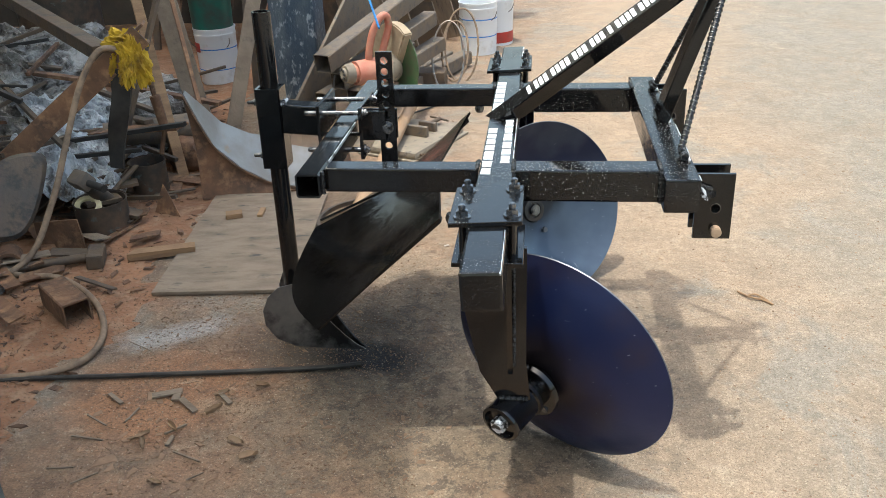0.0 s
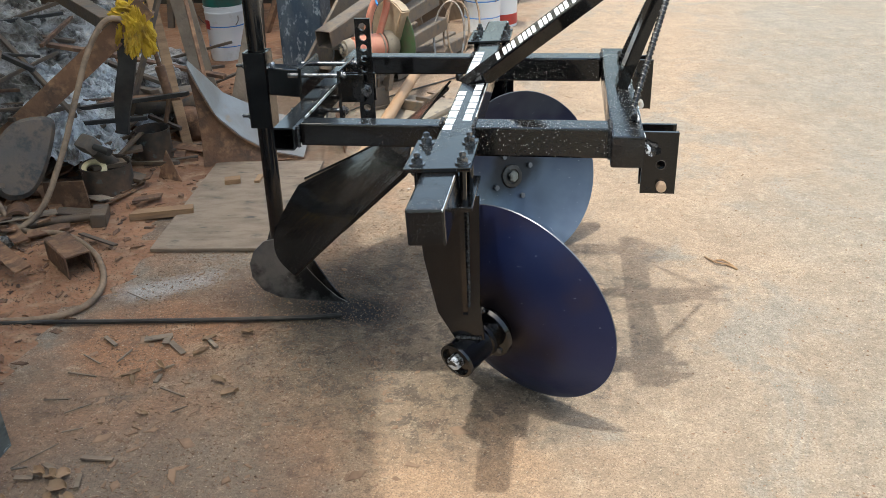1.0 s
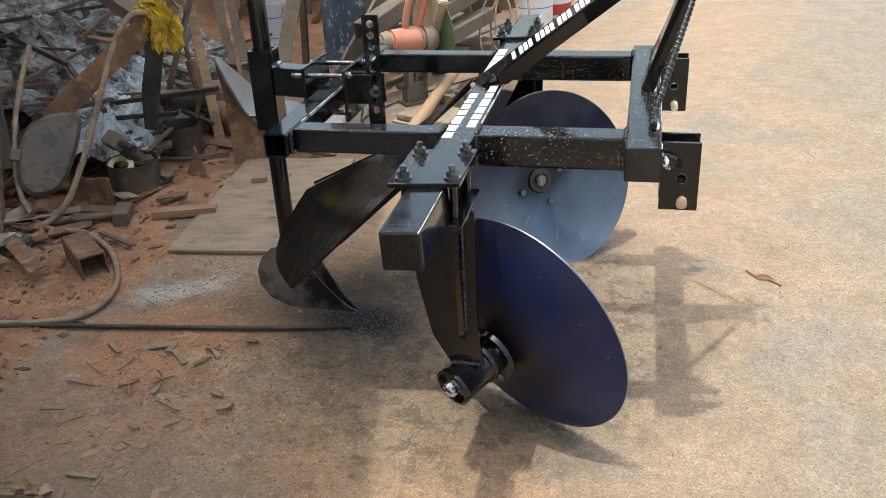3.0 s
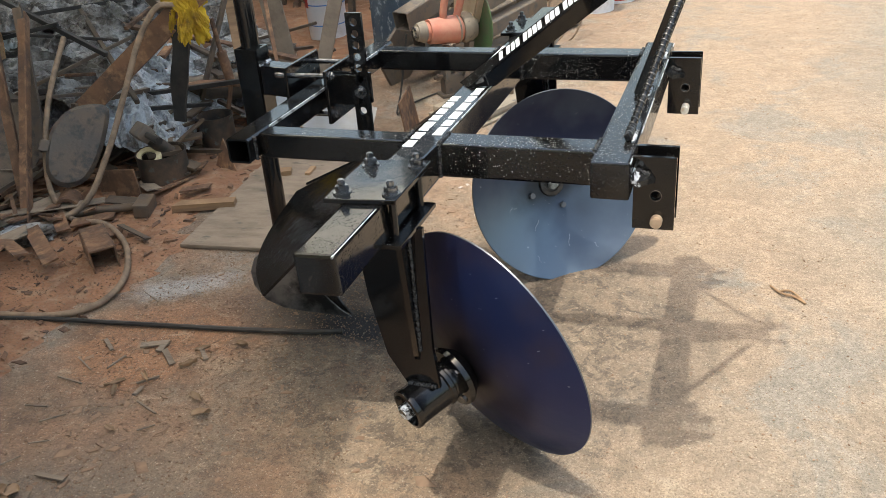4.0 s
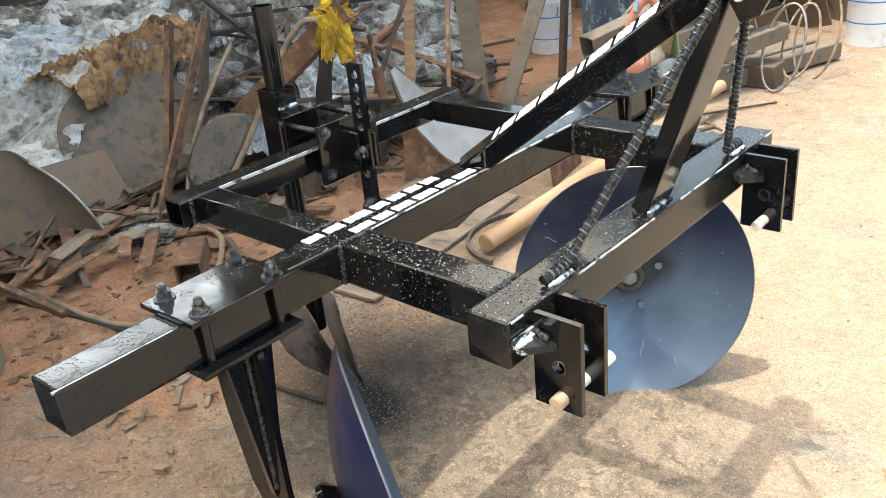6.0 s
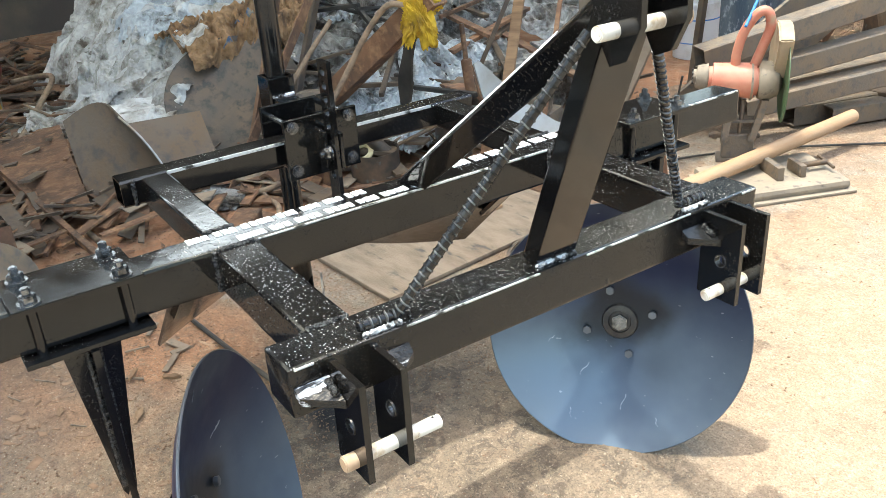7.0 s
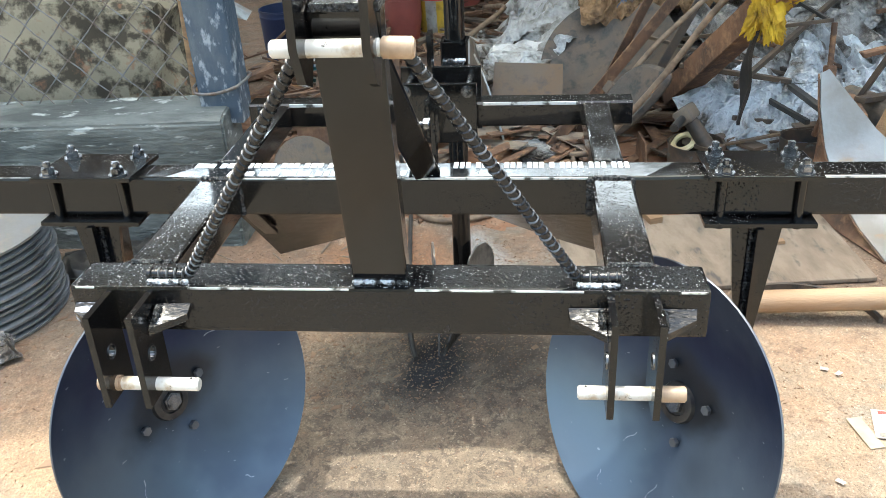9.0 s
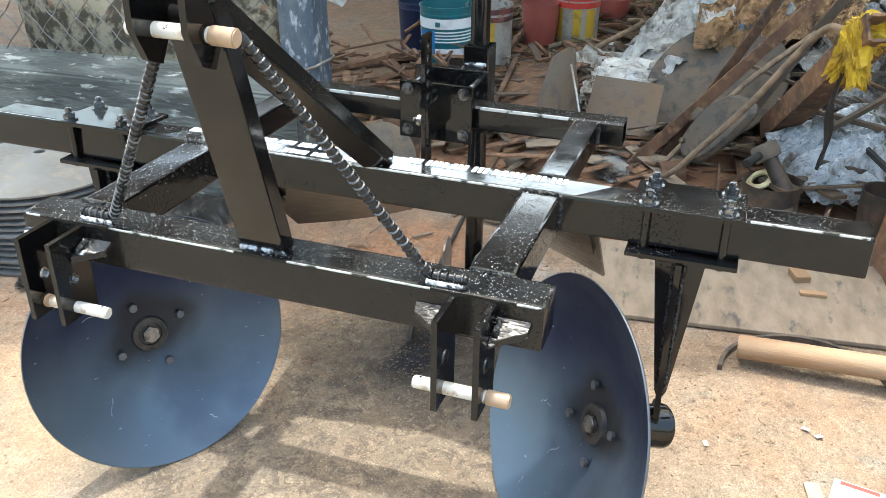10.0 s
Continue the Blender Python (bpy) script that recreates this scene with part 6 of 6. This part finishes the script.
def patch(p, r, h, a0, a1, z0, z1, mat, label, name="print_patch"):
    """A printed patch on a tin's side, following its round."""
    rr = lambda z: r * (0.935 + 0.05 * z / (h * 0.86)) + 0.002
    return part(name, grid_sheet(8, 2, lambda u, v: (rr(z0 + (z1 - z0) * v) * math.cos(radians(a0 + (a1 - a0) * u)), rr(z0 + (z1 - z0) * v) * math.sin(radians(a0 + (a1 - a0) * u)), z0 + (z1 - z0) * v), 0.0012), mat, p, label)


PALETIN = material("white_printed_tin", (0.34, 0.32, 0.29), 0.45, second=(0.22, 0.19, 0.16), scale=12, mix=(0.45, 0.62), third=(0.12, 0.09, 0.075), tscale=16, tmix=(0.58, 0.66))
TINYELLOW = material("yellow_tin_print", (0.42, 0.27, 0.025), 0.45, second=(0.24, 0.15, 0.03), scale=14, mix=(0.5, 0.66))
MAROON = material("spilled_dark_red_paint", (0.15, 0.035, 0.03), 0.4, second=(0.05, 0.035, 0.035), scale=14, mix=(0.46, 0.56), third=(0.26, 0.09, 0.07), tscale=9, tmix=(0.58, 0.7), bump=0.3, bscale=50)
lines = [(0.236 + 0.018 * k, 0.243 + 0.018 * k, ENAMEL_WHITE, "thin white line") for k in range(4)]
tc = paint_pail((-3.22, -0.955, 0.0), 0.158, 0.43, TEAL, "teal and white paint tin with spilled rim", [(0.02, 0.028, ENAMEL_WHITE, ""), (0.045, 0.052, ENAMEL_WHITE, ""), (0.070, 0.115, ENAMEL_WHITE, "white band"), (0.140, 0.200, ENAMEL_WHITE, "white band"), (0.312, 0.368, ENAMEL_WHITE, "white band")] + lines, False, "paint_tin")
patch(tc, 0.160, 0.43, -52, -8, 0.14, 0.30, BLUE, "bright blue printed patch")
patch(tc, 0.160, 0.43, -6, 4, 0.325, 0.352, TEAL, "dark printed badge")
yt = paint_pail((-3.33, -0.735, 0.0), 0.138, 0.42, PALETIN, "white and yellow paint tin with dark red spilled rim", [(0.335, 0.42, MAROON, "dark red spilled rim")], False, "paint_tin")
for a0, a1, z0, z1 in ((-22, -8, 0.03, 0.335), (14, 30, 0.22, 0.335), (24, 36, 0.03, 0.10), (-60, -48, 0.05, 0.335)):
    patch(yt, 0.138, 0.42, a0, a1, z0, z1, TINYELLOW, "yellow printed strip")
patch(yt, 0.138, 0.42, -2, 14, 0.13, 0.26, MAROON, "dark red printed mark")
paint_pail((-3.62, -1.25, 0.0), 0.16, 0.36, material("navy_tin", (0.01, 0.02, 0.06), 0.5), "dark blue drum beside the paint tins", [], False, "paint_tin")
solid("tin_can", open_pot(0.10, 0.20), DARKTIN, "dark open tin among the offcuts", "tin", (-2.85, -0.72, 0.0))
rt = paint_pail((-4.16, -0.375, 0.05), 0.142, 0.30, PALETIN, "yellow printed tin with a red rim", [(0.225, 0.30, RED, "bright red rim")], False, "paint_tin")
for a0, a1 in ((-70, -34), (-2, 20), (34, 60)):
    patch(rt, 0.142, 0.30, a0, a1, 0.02, 0.22, TINYELLOW, "yellow printed strip")
solid("red_pail", open_pot(0.12, 0.26, taper=0.8), DULLRED, "dull red plastic pail", "bucket", (-4.05, -0.60, 0.04))
solid("red_pail", open_pot(0.13, 0.12, taper=0.8), DULLRED, "dull red plastic bowl", "bucket", (-4.75, -0.25, 0.1))

# ---- by the far end: pole, rings, saw, tubes ----
solid("wooden_pole", rod((-0.664, 0.805, 0.054), (-0.60, 2.60, 0.132), 0.034, 0.029, 20, bev=0.004), POLE, "long peeled wooden pole lying over a hoop", "pole")
bm = bmesh.new()
rings = []
for k in range(33):
    a = radians(95 + 176 * k / 32)
    rings.append([bm.verts.new((-0.61 + r * math.cos(a), 0.988 + r * math.sin(a), z)) for r, z in ((0.217, 0.001), (0.229, 0.001), (0.229, 0.019), (0.217, 0.019))])
for p, q in zip(rings, rings[1:]):
    for k in range(4):
        bm.faces.new((p[k], p[(k + 1) % 4], q[(k + 1) % 4], q[k]))
bm.faces.new(rings[0]); bm.faces.new(rings[-1][::-1])
solid("iron_hoop", bm, DARKCAST, "half of a dark iron hoop lying under the pole", "hoop", smooth=False)
solid("washer", lathe([(0.008, 0.001), (0.014, 0.001), (0.014, 0.004), (0.008, 0.004)], 20, True), GALV, "small bright washer dropped on the floor", "washer", (0.0, 0.742, 0.0))
for x, y, turn in ((-0.261, 0.753, 20), (-0.40, 0.989, 70), (-0.38, 1.02, 130), (0.03, 0.90, 40)):
    solid("paper_scrap", grid_sheet(5, 5, lambda u, v: ((u - 0.5) * 0.020, (v - 0.5) * 0.012, 0.003 + 0.004 * noise.noise((u * 4 + x * 9, v * 4, turn))), 0.001), PAPER, "small torn scrap of pale paper on the floor", "paper", (x, y, 0.003), (0, 0, turn))
solid("timber_strip", box((-0.012, -0.04, 0), (0.012, 0.04, 0.012), 0.002), TIMBER, "small strip of wood on the board", "offcut", (-1.10, 1.02, 0.0195), (0, 0, 5))
solid("bent_plate", slab([(0, 0, 0), (0.0, 0.30, 0), (-0.03, 0.30, 0.19), (-0.03, 0.02, 0.19)], (0.006, 0, 0)), RUST, "rust-stained steel plate standing on edge", "sheet metal", (-0.80, 1.44, 0.0), (0, 0, 10))
card = thing("product_card", "printed cardboard blister card on the floor", "packaging", (-0.165, 1.092, 0.004), (0, 0, -12))
part("backing", box((-0.055, -0.055, 0), (0.055, 0.06, 0.002), 0.0006), PAPER, card)
part("blister", box((-0.028, -0.035, 0.002), (0.032, 0.04, 0.012), 0.004), material("clear_blister", (0.62, 0.60, 0.62), 0.15), card, "clear plastic blister")
part("print_bar", box((-0.050, -0.04, 0.0022), (-0.038, 0.045, 0.003), 0), DULLRED, card, "red printed bar")
part("print_bar", box((0.036, -0.045, 0.0022), (0.050, 0.045, 0.003), 0), INK, card, "blue-grey printed bar")
part("label", box((-0.008, -0.02, 0.012), (0.016, 0.012, 0.0128), 0), WHITE, card, "white label on the blister")
solid("cardboard_flap", box((-0.055, -0.018, 0), (0.055, 0.018, 0.003), 0.001), TAN, "torn cardboard flap beside the card", "packaging", (-0.14, 1.008, 0.003), (0, 2, 12))

SAWAT = pose(-0.75, 2.03, 0.0, 0, 0, 41.4)
saw = thing("chop_saw", "dusty orange chop saw with a tan blade guard", "power tool", (-0.75, 2.03, 0), (0, 0, 41.4))
BASE = SAWAT.inverted() @ pose(-0.562, 1.999, 0.0, 0, 0, 65.7)
part("base", box((-0.25, -0.165, 0.010), (0.25, 0.165, 0.050), 0.018, m=BASE), SAWDUST, saw, "dusty tan pressed-steel base")
part("foot_rim", box((-0.265, -0.185, 0.0), (0.265, 0.18, 0.013), 0.006, m=BASE), SAWDUST, saw)
part("fixed_jaw", box((-0.02, -0.09, 0.050), (0.008, 0.05, 0.105), 0.005, m=BASE), CAST, saw)
part("moving_jaw", box((0.08, -0.085, 0.050), (0.105, 0.02, 0.098), 0.005, m=BASE), CAST, saw)
part("clamp_screw", join(None, rod((0.10, -0.03, 0.078), (0.225, -0.03, 0.078), 0.011, sides=14, bev=0.002), BASE), OLDSTEEL, saw)
part("crank", join(None, rod((0.22, -0.085, 0.073), (0.22, 0.03, 0.083), 0.006, sides=10, bev=0.002), BASE), OLDSTEEL, saw)
part("base_bolt", join(None, rod((-0.20, -0.150, 0.028), (-0.20, -0.178, 0.028), 0.009, sides=6), BASE), OLDSTEEL, saw)
post = part("post", box((-0.065, -0.032, 0.062), (0.060, 0.032, 0.165), 0.006), CAST, saw, "grey cast hinge post")
part("post_foot", box((-0.085, -0.045, 0.048), (0.085, 0.045, 0.066), 0.004), CAST, post)
part("hinge_pin", rod((-0.118, -0.02, 0.160), (0.080, -0.02, 0.160), 0.011, sides=14, bev=0.002), OLDSTEEL, post)
part("stop_nut", rod((-0.105, -0.02, 0.160), (-0.085, -0.02, 0.160), 0.019, sides=6, bev=0.002), OLDSTEEL, post)
for lo, hi in (((-0.060, 0.150), (-0.042, 0.315)), ((0.045, 0.150), (0.085, 0.320))):
    part("fork_cheek", slab([(lo[0] - 0.012, -0.034, lo[1]), (lo[0] + 0.014, -0.034, lo[1]), (hi[0] + 0.014, -0.034, hi[1]), (hi[0] - 0.012, -0.034, hi[1])], (0, 0.06, 0)), CAST, post)
part("cross_bar", box((-0.05, -0.030, 0.215), (0.065, 0.030, 0.228), 0.003), CAST, post)
part("spring_rod", rod((0.0, -0.02, 0.165), (0.008, -0.02, 0.31), 0.009, sides=12), OLDSTEEL, post)
mo = part("motor", rod((-0.135, 0, 0.394), (0.055, 0, 0.381), 0.060, 0.072, 28, bev=0.014), ORANGE, saw, "faded orange motor housing")
part("motor_cap", rod((-0.195, 0, 0.402), (-0.128, 0, 0.395), 0.040, 0.059, 24, bev=0.014), SAWDUST, mo, "dusty tan motor cap")
for k in range(8):
    a = 2 * math.pi * k / 8
    part("slot", box((-0.004, -0.004, 0.018), (0.0015, 0.004, 0.030), 0, m=Matrix.Translation((-0.1945, 0, 0.402)) @ Matrix.Rotation(a, 4, "X")), RUBBER, mo)
part("gear_head", lathe([(0.0, 0.0), (0.070, 0.0), (0.078, 0.015), (0.076, 0.045), (0.060, 0.075), (0.030, 0.088), (0.0, 0.09)], 28, m=Matrix.Translation((0.055, 0, 0.383)) @ Matrix.Rotation(radians(90), 4, "Y")), SAWDUST, mo, "dusty cast gear head")
part("seam", lathe([(0.0735, -0.004), (0.0755, -0.004), (0.0755, 0.004), (0.0735, 0.004)], 28, True, m=Matrix.Translation((0.03, 0, 0.383)) @ Matrix.Rotation(radians(90), 4, "Y")), SAWDUST, mo)
fan = [(0.135, 0.0 + 0.205 * math.cos(a), 0.41 + 0.205 * math.sin(a)) for a in [radians(-12 + 14 * k) for k in range(11)]]
bm = slab([(0.135, -0.03, 0.40)] + fan, (0.055, 0, 0))
bmesh.ops.bevel(bm, geom=bm.edges[:], offset=0.006, segments=2, affect="EDGES")
part("guard", bm, TAN, saw, "dusty tan blade guard, a quarter round")
part("blade", lathe([(0.0, 0.002), (0.180, 0.002), (0.180, -0.002), (0.0, -0.002)], 40, m=Matrix.Translation((0.150, 0.0, 0.40)) @ Matrix.Rotation(radians(90), 4, "Y")), GREEN, saw, "green-edged cutting disc")
part("handle", sweep([(-0.035, 0.0, 0.43), (-0.033, -0.01, 0.50), (-0.010, -0.02, 0.59), (0.035, -0.03, 0.658), (0.070, -0.03, 0.655), (0.082, -0.02, 0.60), (0.060, -0.01, 0.52), (0.035, 0.0, 0.44)], 0.019, 12), ORANGE, saw, "faded orange loop handle")
solid("saw_cable", sweep([(-0.93, 1.88, 0.40), (-0.98, 1.86, 0.12), (-0.99, 1.80, 0.01), (-0.98, 1.95, 0.01), (-0.8, 2.3, 0.01), (-0.4, 2.8, 0.01)], 0.005, 6), RUBBER, "black saw cable trailing on the floor", "cable")
for k, r in enumerate((0.20, 0.17, 0.22)):
    solid("wire_coil", sweep([(-0.48 + 0.03 * k + r * 0.5 * math.cos(a), 3.05 + 0.05 * k + 0.10 * math.sin(a) + 0.1 * k, 0.21 + r * math.sin(a)) for a in [2 * math.pi * q / 14 for q in range(15)]], 0.007, 6, smooth=3), HOSE if k else WIRE, "loose coil of wire standing by the saw", "wire coil")
solid("blue_cable", sweep([(-0.70, 1.95, 0.62), (-0.80, 2.2, 0.75), (-0.95, 2.6, 0.9)], 0.006, 6), BLUE, "blue cable hanging behind the saw", "cable")

tubes = [((-1.05, 2.12, 0.40), (-0.66, 3.15, 0.60), 0.10), ((-1.0, 2.22, 0.28), (-0.60, 3.2, 0.42), 0.09), ((-0.93, 2.28, 0.17), (-0.55, 3.2, 0.26), 0.085), ((-1.12, 2.30, 0.15), (-0.75, 3.25, 0.22), 0.085)]
for a, b, w in tubes:
    solid("square_tube", hollow(a, b, w, w, 0.005, 0.006), CAST, "dusty grey square steel tube in a stack", "steel tube", group="stacked square tubes")
for a, b, w in (((-0.93, 2.62, 0.06), (-0.55, 3.6, 0.07), 0.10), ((-0.80, 2.72, 0.055), (-0.42, 3.65, 0.06), 0.09)):
    solid("square_tube", hollow(a, b, w, w, 0.005, 0.006), CAST, "dusty grey square steel tube in a stack", "steel tube", group="stacked square tubes")
solid("steel_channel", beam((-1.22, 2.25, 0.05), (-1.0, 3.2, 0.62), 0.02, 0.30, 0.003), CAST, "wide grey steel plate leaning beside the tubes", "sheet metal")
solid("trestle", box((-1.2, 3.0, 0.0), (-0.5, 3.15, 0.12), 0.01), OLDSTEEL, "low steel rest under the tubes", "rest")
solid("blue_column", box((-1.54, 2.84, 0.0), (-1.26, 3.10, 2.4), 0.012), BLUEPOST, "tall dark blue steel column", "column")
steel_bar((-1.66, 2.80, 0.0), (-1.63, 2.95, 1.5), 0.04, 0.03, OLDSTEEL, "upright dark steel bar by the column")
for k in range(5):
    r = random.Random(k)
    x, y = -0.78 + 0.13 * k, 3.75 + 0.22 * k
    solid("leaning_sheet", box((-0.012, -0.20, 0), (0.0, 0.20, 1.0 + 0.15 * (k % 3)), 0.002), [PLANK, CAST, OLDSTEEL][k % 3], "grey sheet leaning at the back of the shop", "sheet metal", (x - 0.28, y + 0.1, 0.0), (-14, -8, 60 + r.uniform(-8, 8)), "leaning sheets")
for k in range(8):
    r = random.Random(50 + k)
    solid("leaning_bar", beam((-2.9 + 0.17 * k, 4.2 + r.uniform(-.2, .2), 0), (-2.9 + 0.2 * k + r.uniform(-.3, .3), 5.1, r.uniform(1.4, 2.4)), 0.05, 0.04, 0.003), RUST if k % 2 else OLDSTEEL, "rusty bar leaning against the back wall", "steel bar", group="bars at the back wall")
solid("work_bench", box((-2.9, 4.2, 0.62), (-2.15, 4.9, 0.68), 0.006), OLDSTEEL, "dark steel bench at the back", "bench")
solid("oil_drum", open_pot(0.28, 0.85), DARKTIN, "dark oil drum at the back", "drum", (-1.35, 4.4, 0.0))
solid("oil_drum", open_pot(0.28, 0.85), DARKTIN, "dark oil drum at the back", "drum", (-3.3, 3.6, 0.0))
solid("twig", sweep([(0.80, 0.42, 0.004), (0.83, 0.37, 0.010), (0.87, 0.36, 0.006), (0.90, 0.33, 0.004), (0.86, 0.39, 0.008), (0.82, 0.385, 0.004)], 0.0035, 6), TIMBER, "small bent twig on the floor", "twig")

# ---- litter ----
def litter(name, n, region, size, mat, label, seed, flat=0.25):
    r = random.Random(seed)
    verts, faces = [], []
    for _ in range(n):
        x, y = region(r)
        s = r.uniform(*size)
        a = r.uniform(0, 6.283)
        e = r.uniform(0.3, 1.0)
        z = 0.001 if x > -1.2 else soil_height(x, y) + 0.002
        h = s * flat * r.uniform(0.4, 1.2)
        c, q = math.cos(a), math.sin(a)
        base = len(verts)
        pts = [(-s * r.uniform(.6, 1.3), -s * e * r.uniform(.1, .6)), (s * r.uniform(.1, .8), -s * e * r.uniform(.4, 1)), (s * r.uniform(.7, 1.5), s * e * r.uniform(-.2, .5)), (-s * r.uniform(.0, .8), s * e * r.uniform(.4, 1))]
        for px, py in pts:
            verts.append((x + px * c - py * q, y + px * q + py * c, z))
        tilt = r.uniform(-0.5, 0.5) * h
        for i, (px, py) in enumerate(pts):
            verts.append((x + 0.8 * (px * c - py * q), y + 0.8 * (px * q + py * c), z + h + (tilt if i < 2 else -tilt)))
        faces.append((base + 4, base + 5, base + 6, base + 7))
        for i in range(4):
            j = (i + 1) % 4
            faces.append((base + i, base + j, base + 4 + j, base + 4 + i))
    me = bpy.data.meshes.new(name)
    me.from_pydata(verts, [], faces)
    me.materials.append(mat)
    return tagged(new(name, me), label, "litter", kind="stuff")


def near_soil(r):
    return r.uniform(-1.9, -0.2), r.gauss(-0.2, 0.6)


def on_floor(r):
    return r.uniform(-1.2, 2.6), r.uniform(-1.9, 4.0)


CHIP = material("dry_chips", (0.27, 0.175, 0.11), 0.9, second=(0.17, 0.105, 0.065), scale=12)
PEBBLE = material("pale_grit", (0.40, 0.32, 0.23), 0.9, second=(0.25, 0.19, 0.13), scale=40)
DUSTC = material("soil_crumbs", (0.17, 0.105, 0.065), 0.95, second=(0.30, 0.20, 0.13), scale=9)
litter("wood_chips", 420, near_soil, (0.003, 0.014), CHIP, "dry bark and wood chips on the floor", 1, 0.12)
litter("crumbs", 16000, near_soil, (0.001, 0.0040), DUSTC, "crumbs of soil and scale on the floor", 2, 0.6)
litter("grit", 4500, on_floor, (0.001, 0.0036), PEBBLE, "pale grit on the concrete", 3, 0.6)
litter("bark_flakes", 110, lambda r: (r.uniform(-1.35, -0.15), r.uniform(-1.5, -0.25)), (0.007, 0.022), CHIP, "brown flakes of bark and dry leaf on the dirt", 12, 0.10)
litter("dark_grit", 15000, on_floor, (0.001, 0.0045), DUSTC, "dark specks of dirt on the concrete", 9, 0.5)
litter("leaf_litter", 46, lambda r: (r.gauss(-0.8, 0.33), r.gauss(-1.1, 0.4)), (0.010, 0.034), CHIP, "dry leaves and bark flakes on the floor", 4, 0.08)
litter("scrap_chips", 1500, lambda r: (r.uniform(-3.8, -1.35), r.uniform(-0.7, 2.6)), (0.006, 0.03), RUST, "rusty chips all over the soil", 5, 0.25)
litter("wall_litter", 90, lambda r: (r.uniform(-1.05, -0.75), r.uniform(-2.2, -0.5)), (0.005, 0.018), CHIP, "leaves and rubble at the wall's foot", 6, 0.25)
FLAKE = material("dry_leaf_and_bark", (0.27, 0.18, 0.105), 0.85, second=(0.20, 0.12, 0.07), scale=20, vary=0.3)
rng = random.Random(21)
for k in range(17):
    x, y = (rng.gauss(-0.93, 0.13), rng.gauss(-0.50, 0.16)) if k < 9 else (rng.gauss(-0.98, 0.06), rng.gauss(-1.0, 0.10))
    w, d, curl = rng.uniform(0.025, 0.060), rng.uniform(0.006, 0.014), rng.uniform(0.004, 0.016)
    if k >= 9:
        d *= 1.6

    def leaf(u, v):
        taper = 0.25 + 0.75 * math.sin(math.pi * min(1.0, 0.12 + 0.86 * u))
        return ((u - 0.5) * w, (v - 0.5) * 2 * d * taper, 0.004 + curl * (abs(v - 0.5) * 2) ** 2 + 0.006 * noise.noise((u * 4, v * 4, k * 3.1)) + 0.006)
    solid("dry_leaf" if k >= 9 else "bark_flake", grid_sheet(8, 4, leaf, 0.0012), FLAKE, "curled dry leaf at the wall's foot" if k >= 9 else "flat flake of bark on the dirt floor", "leaf" if k >= 9 else "bark", (x, y, 0.0), (0, 0, rng.uniform(-70, 70)))
tangle("floor_sticks", 22, lambda r: (r.gauss(-1.0, 0.14), r.gauss(-0.75, 0.28)), (0.03, 0.13), (0.0012, 0.0028), PLANK, "broken sticks and splinters on the dirt", 36, 0.01)
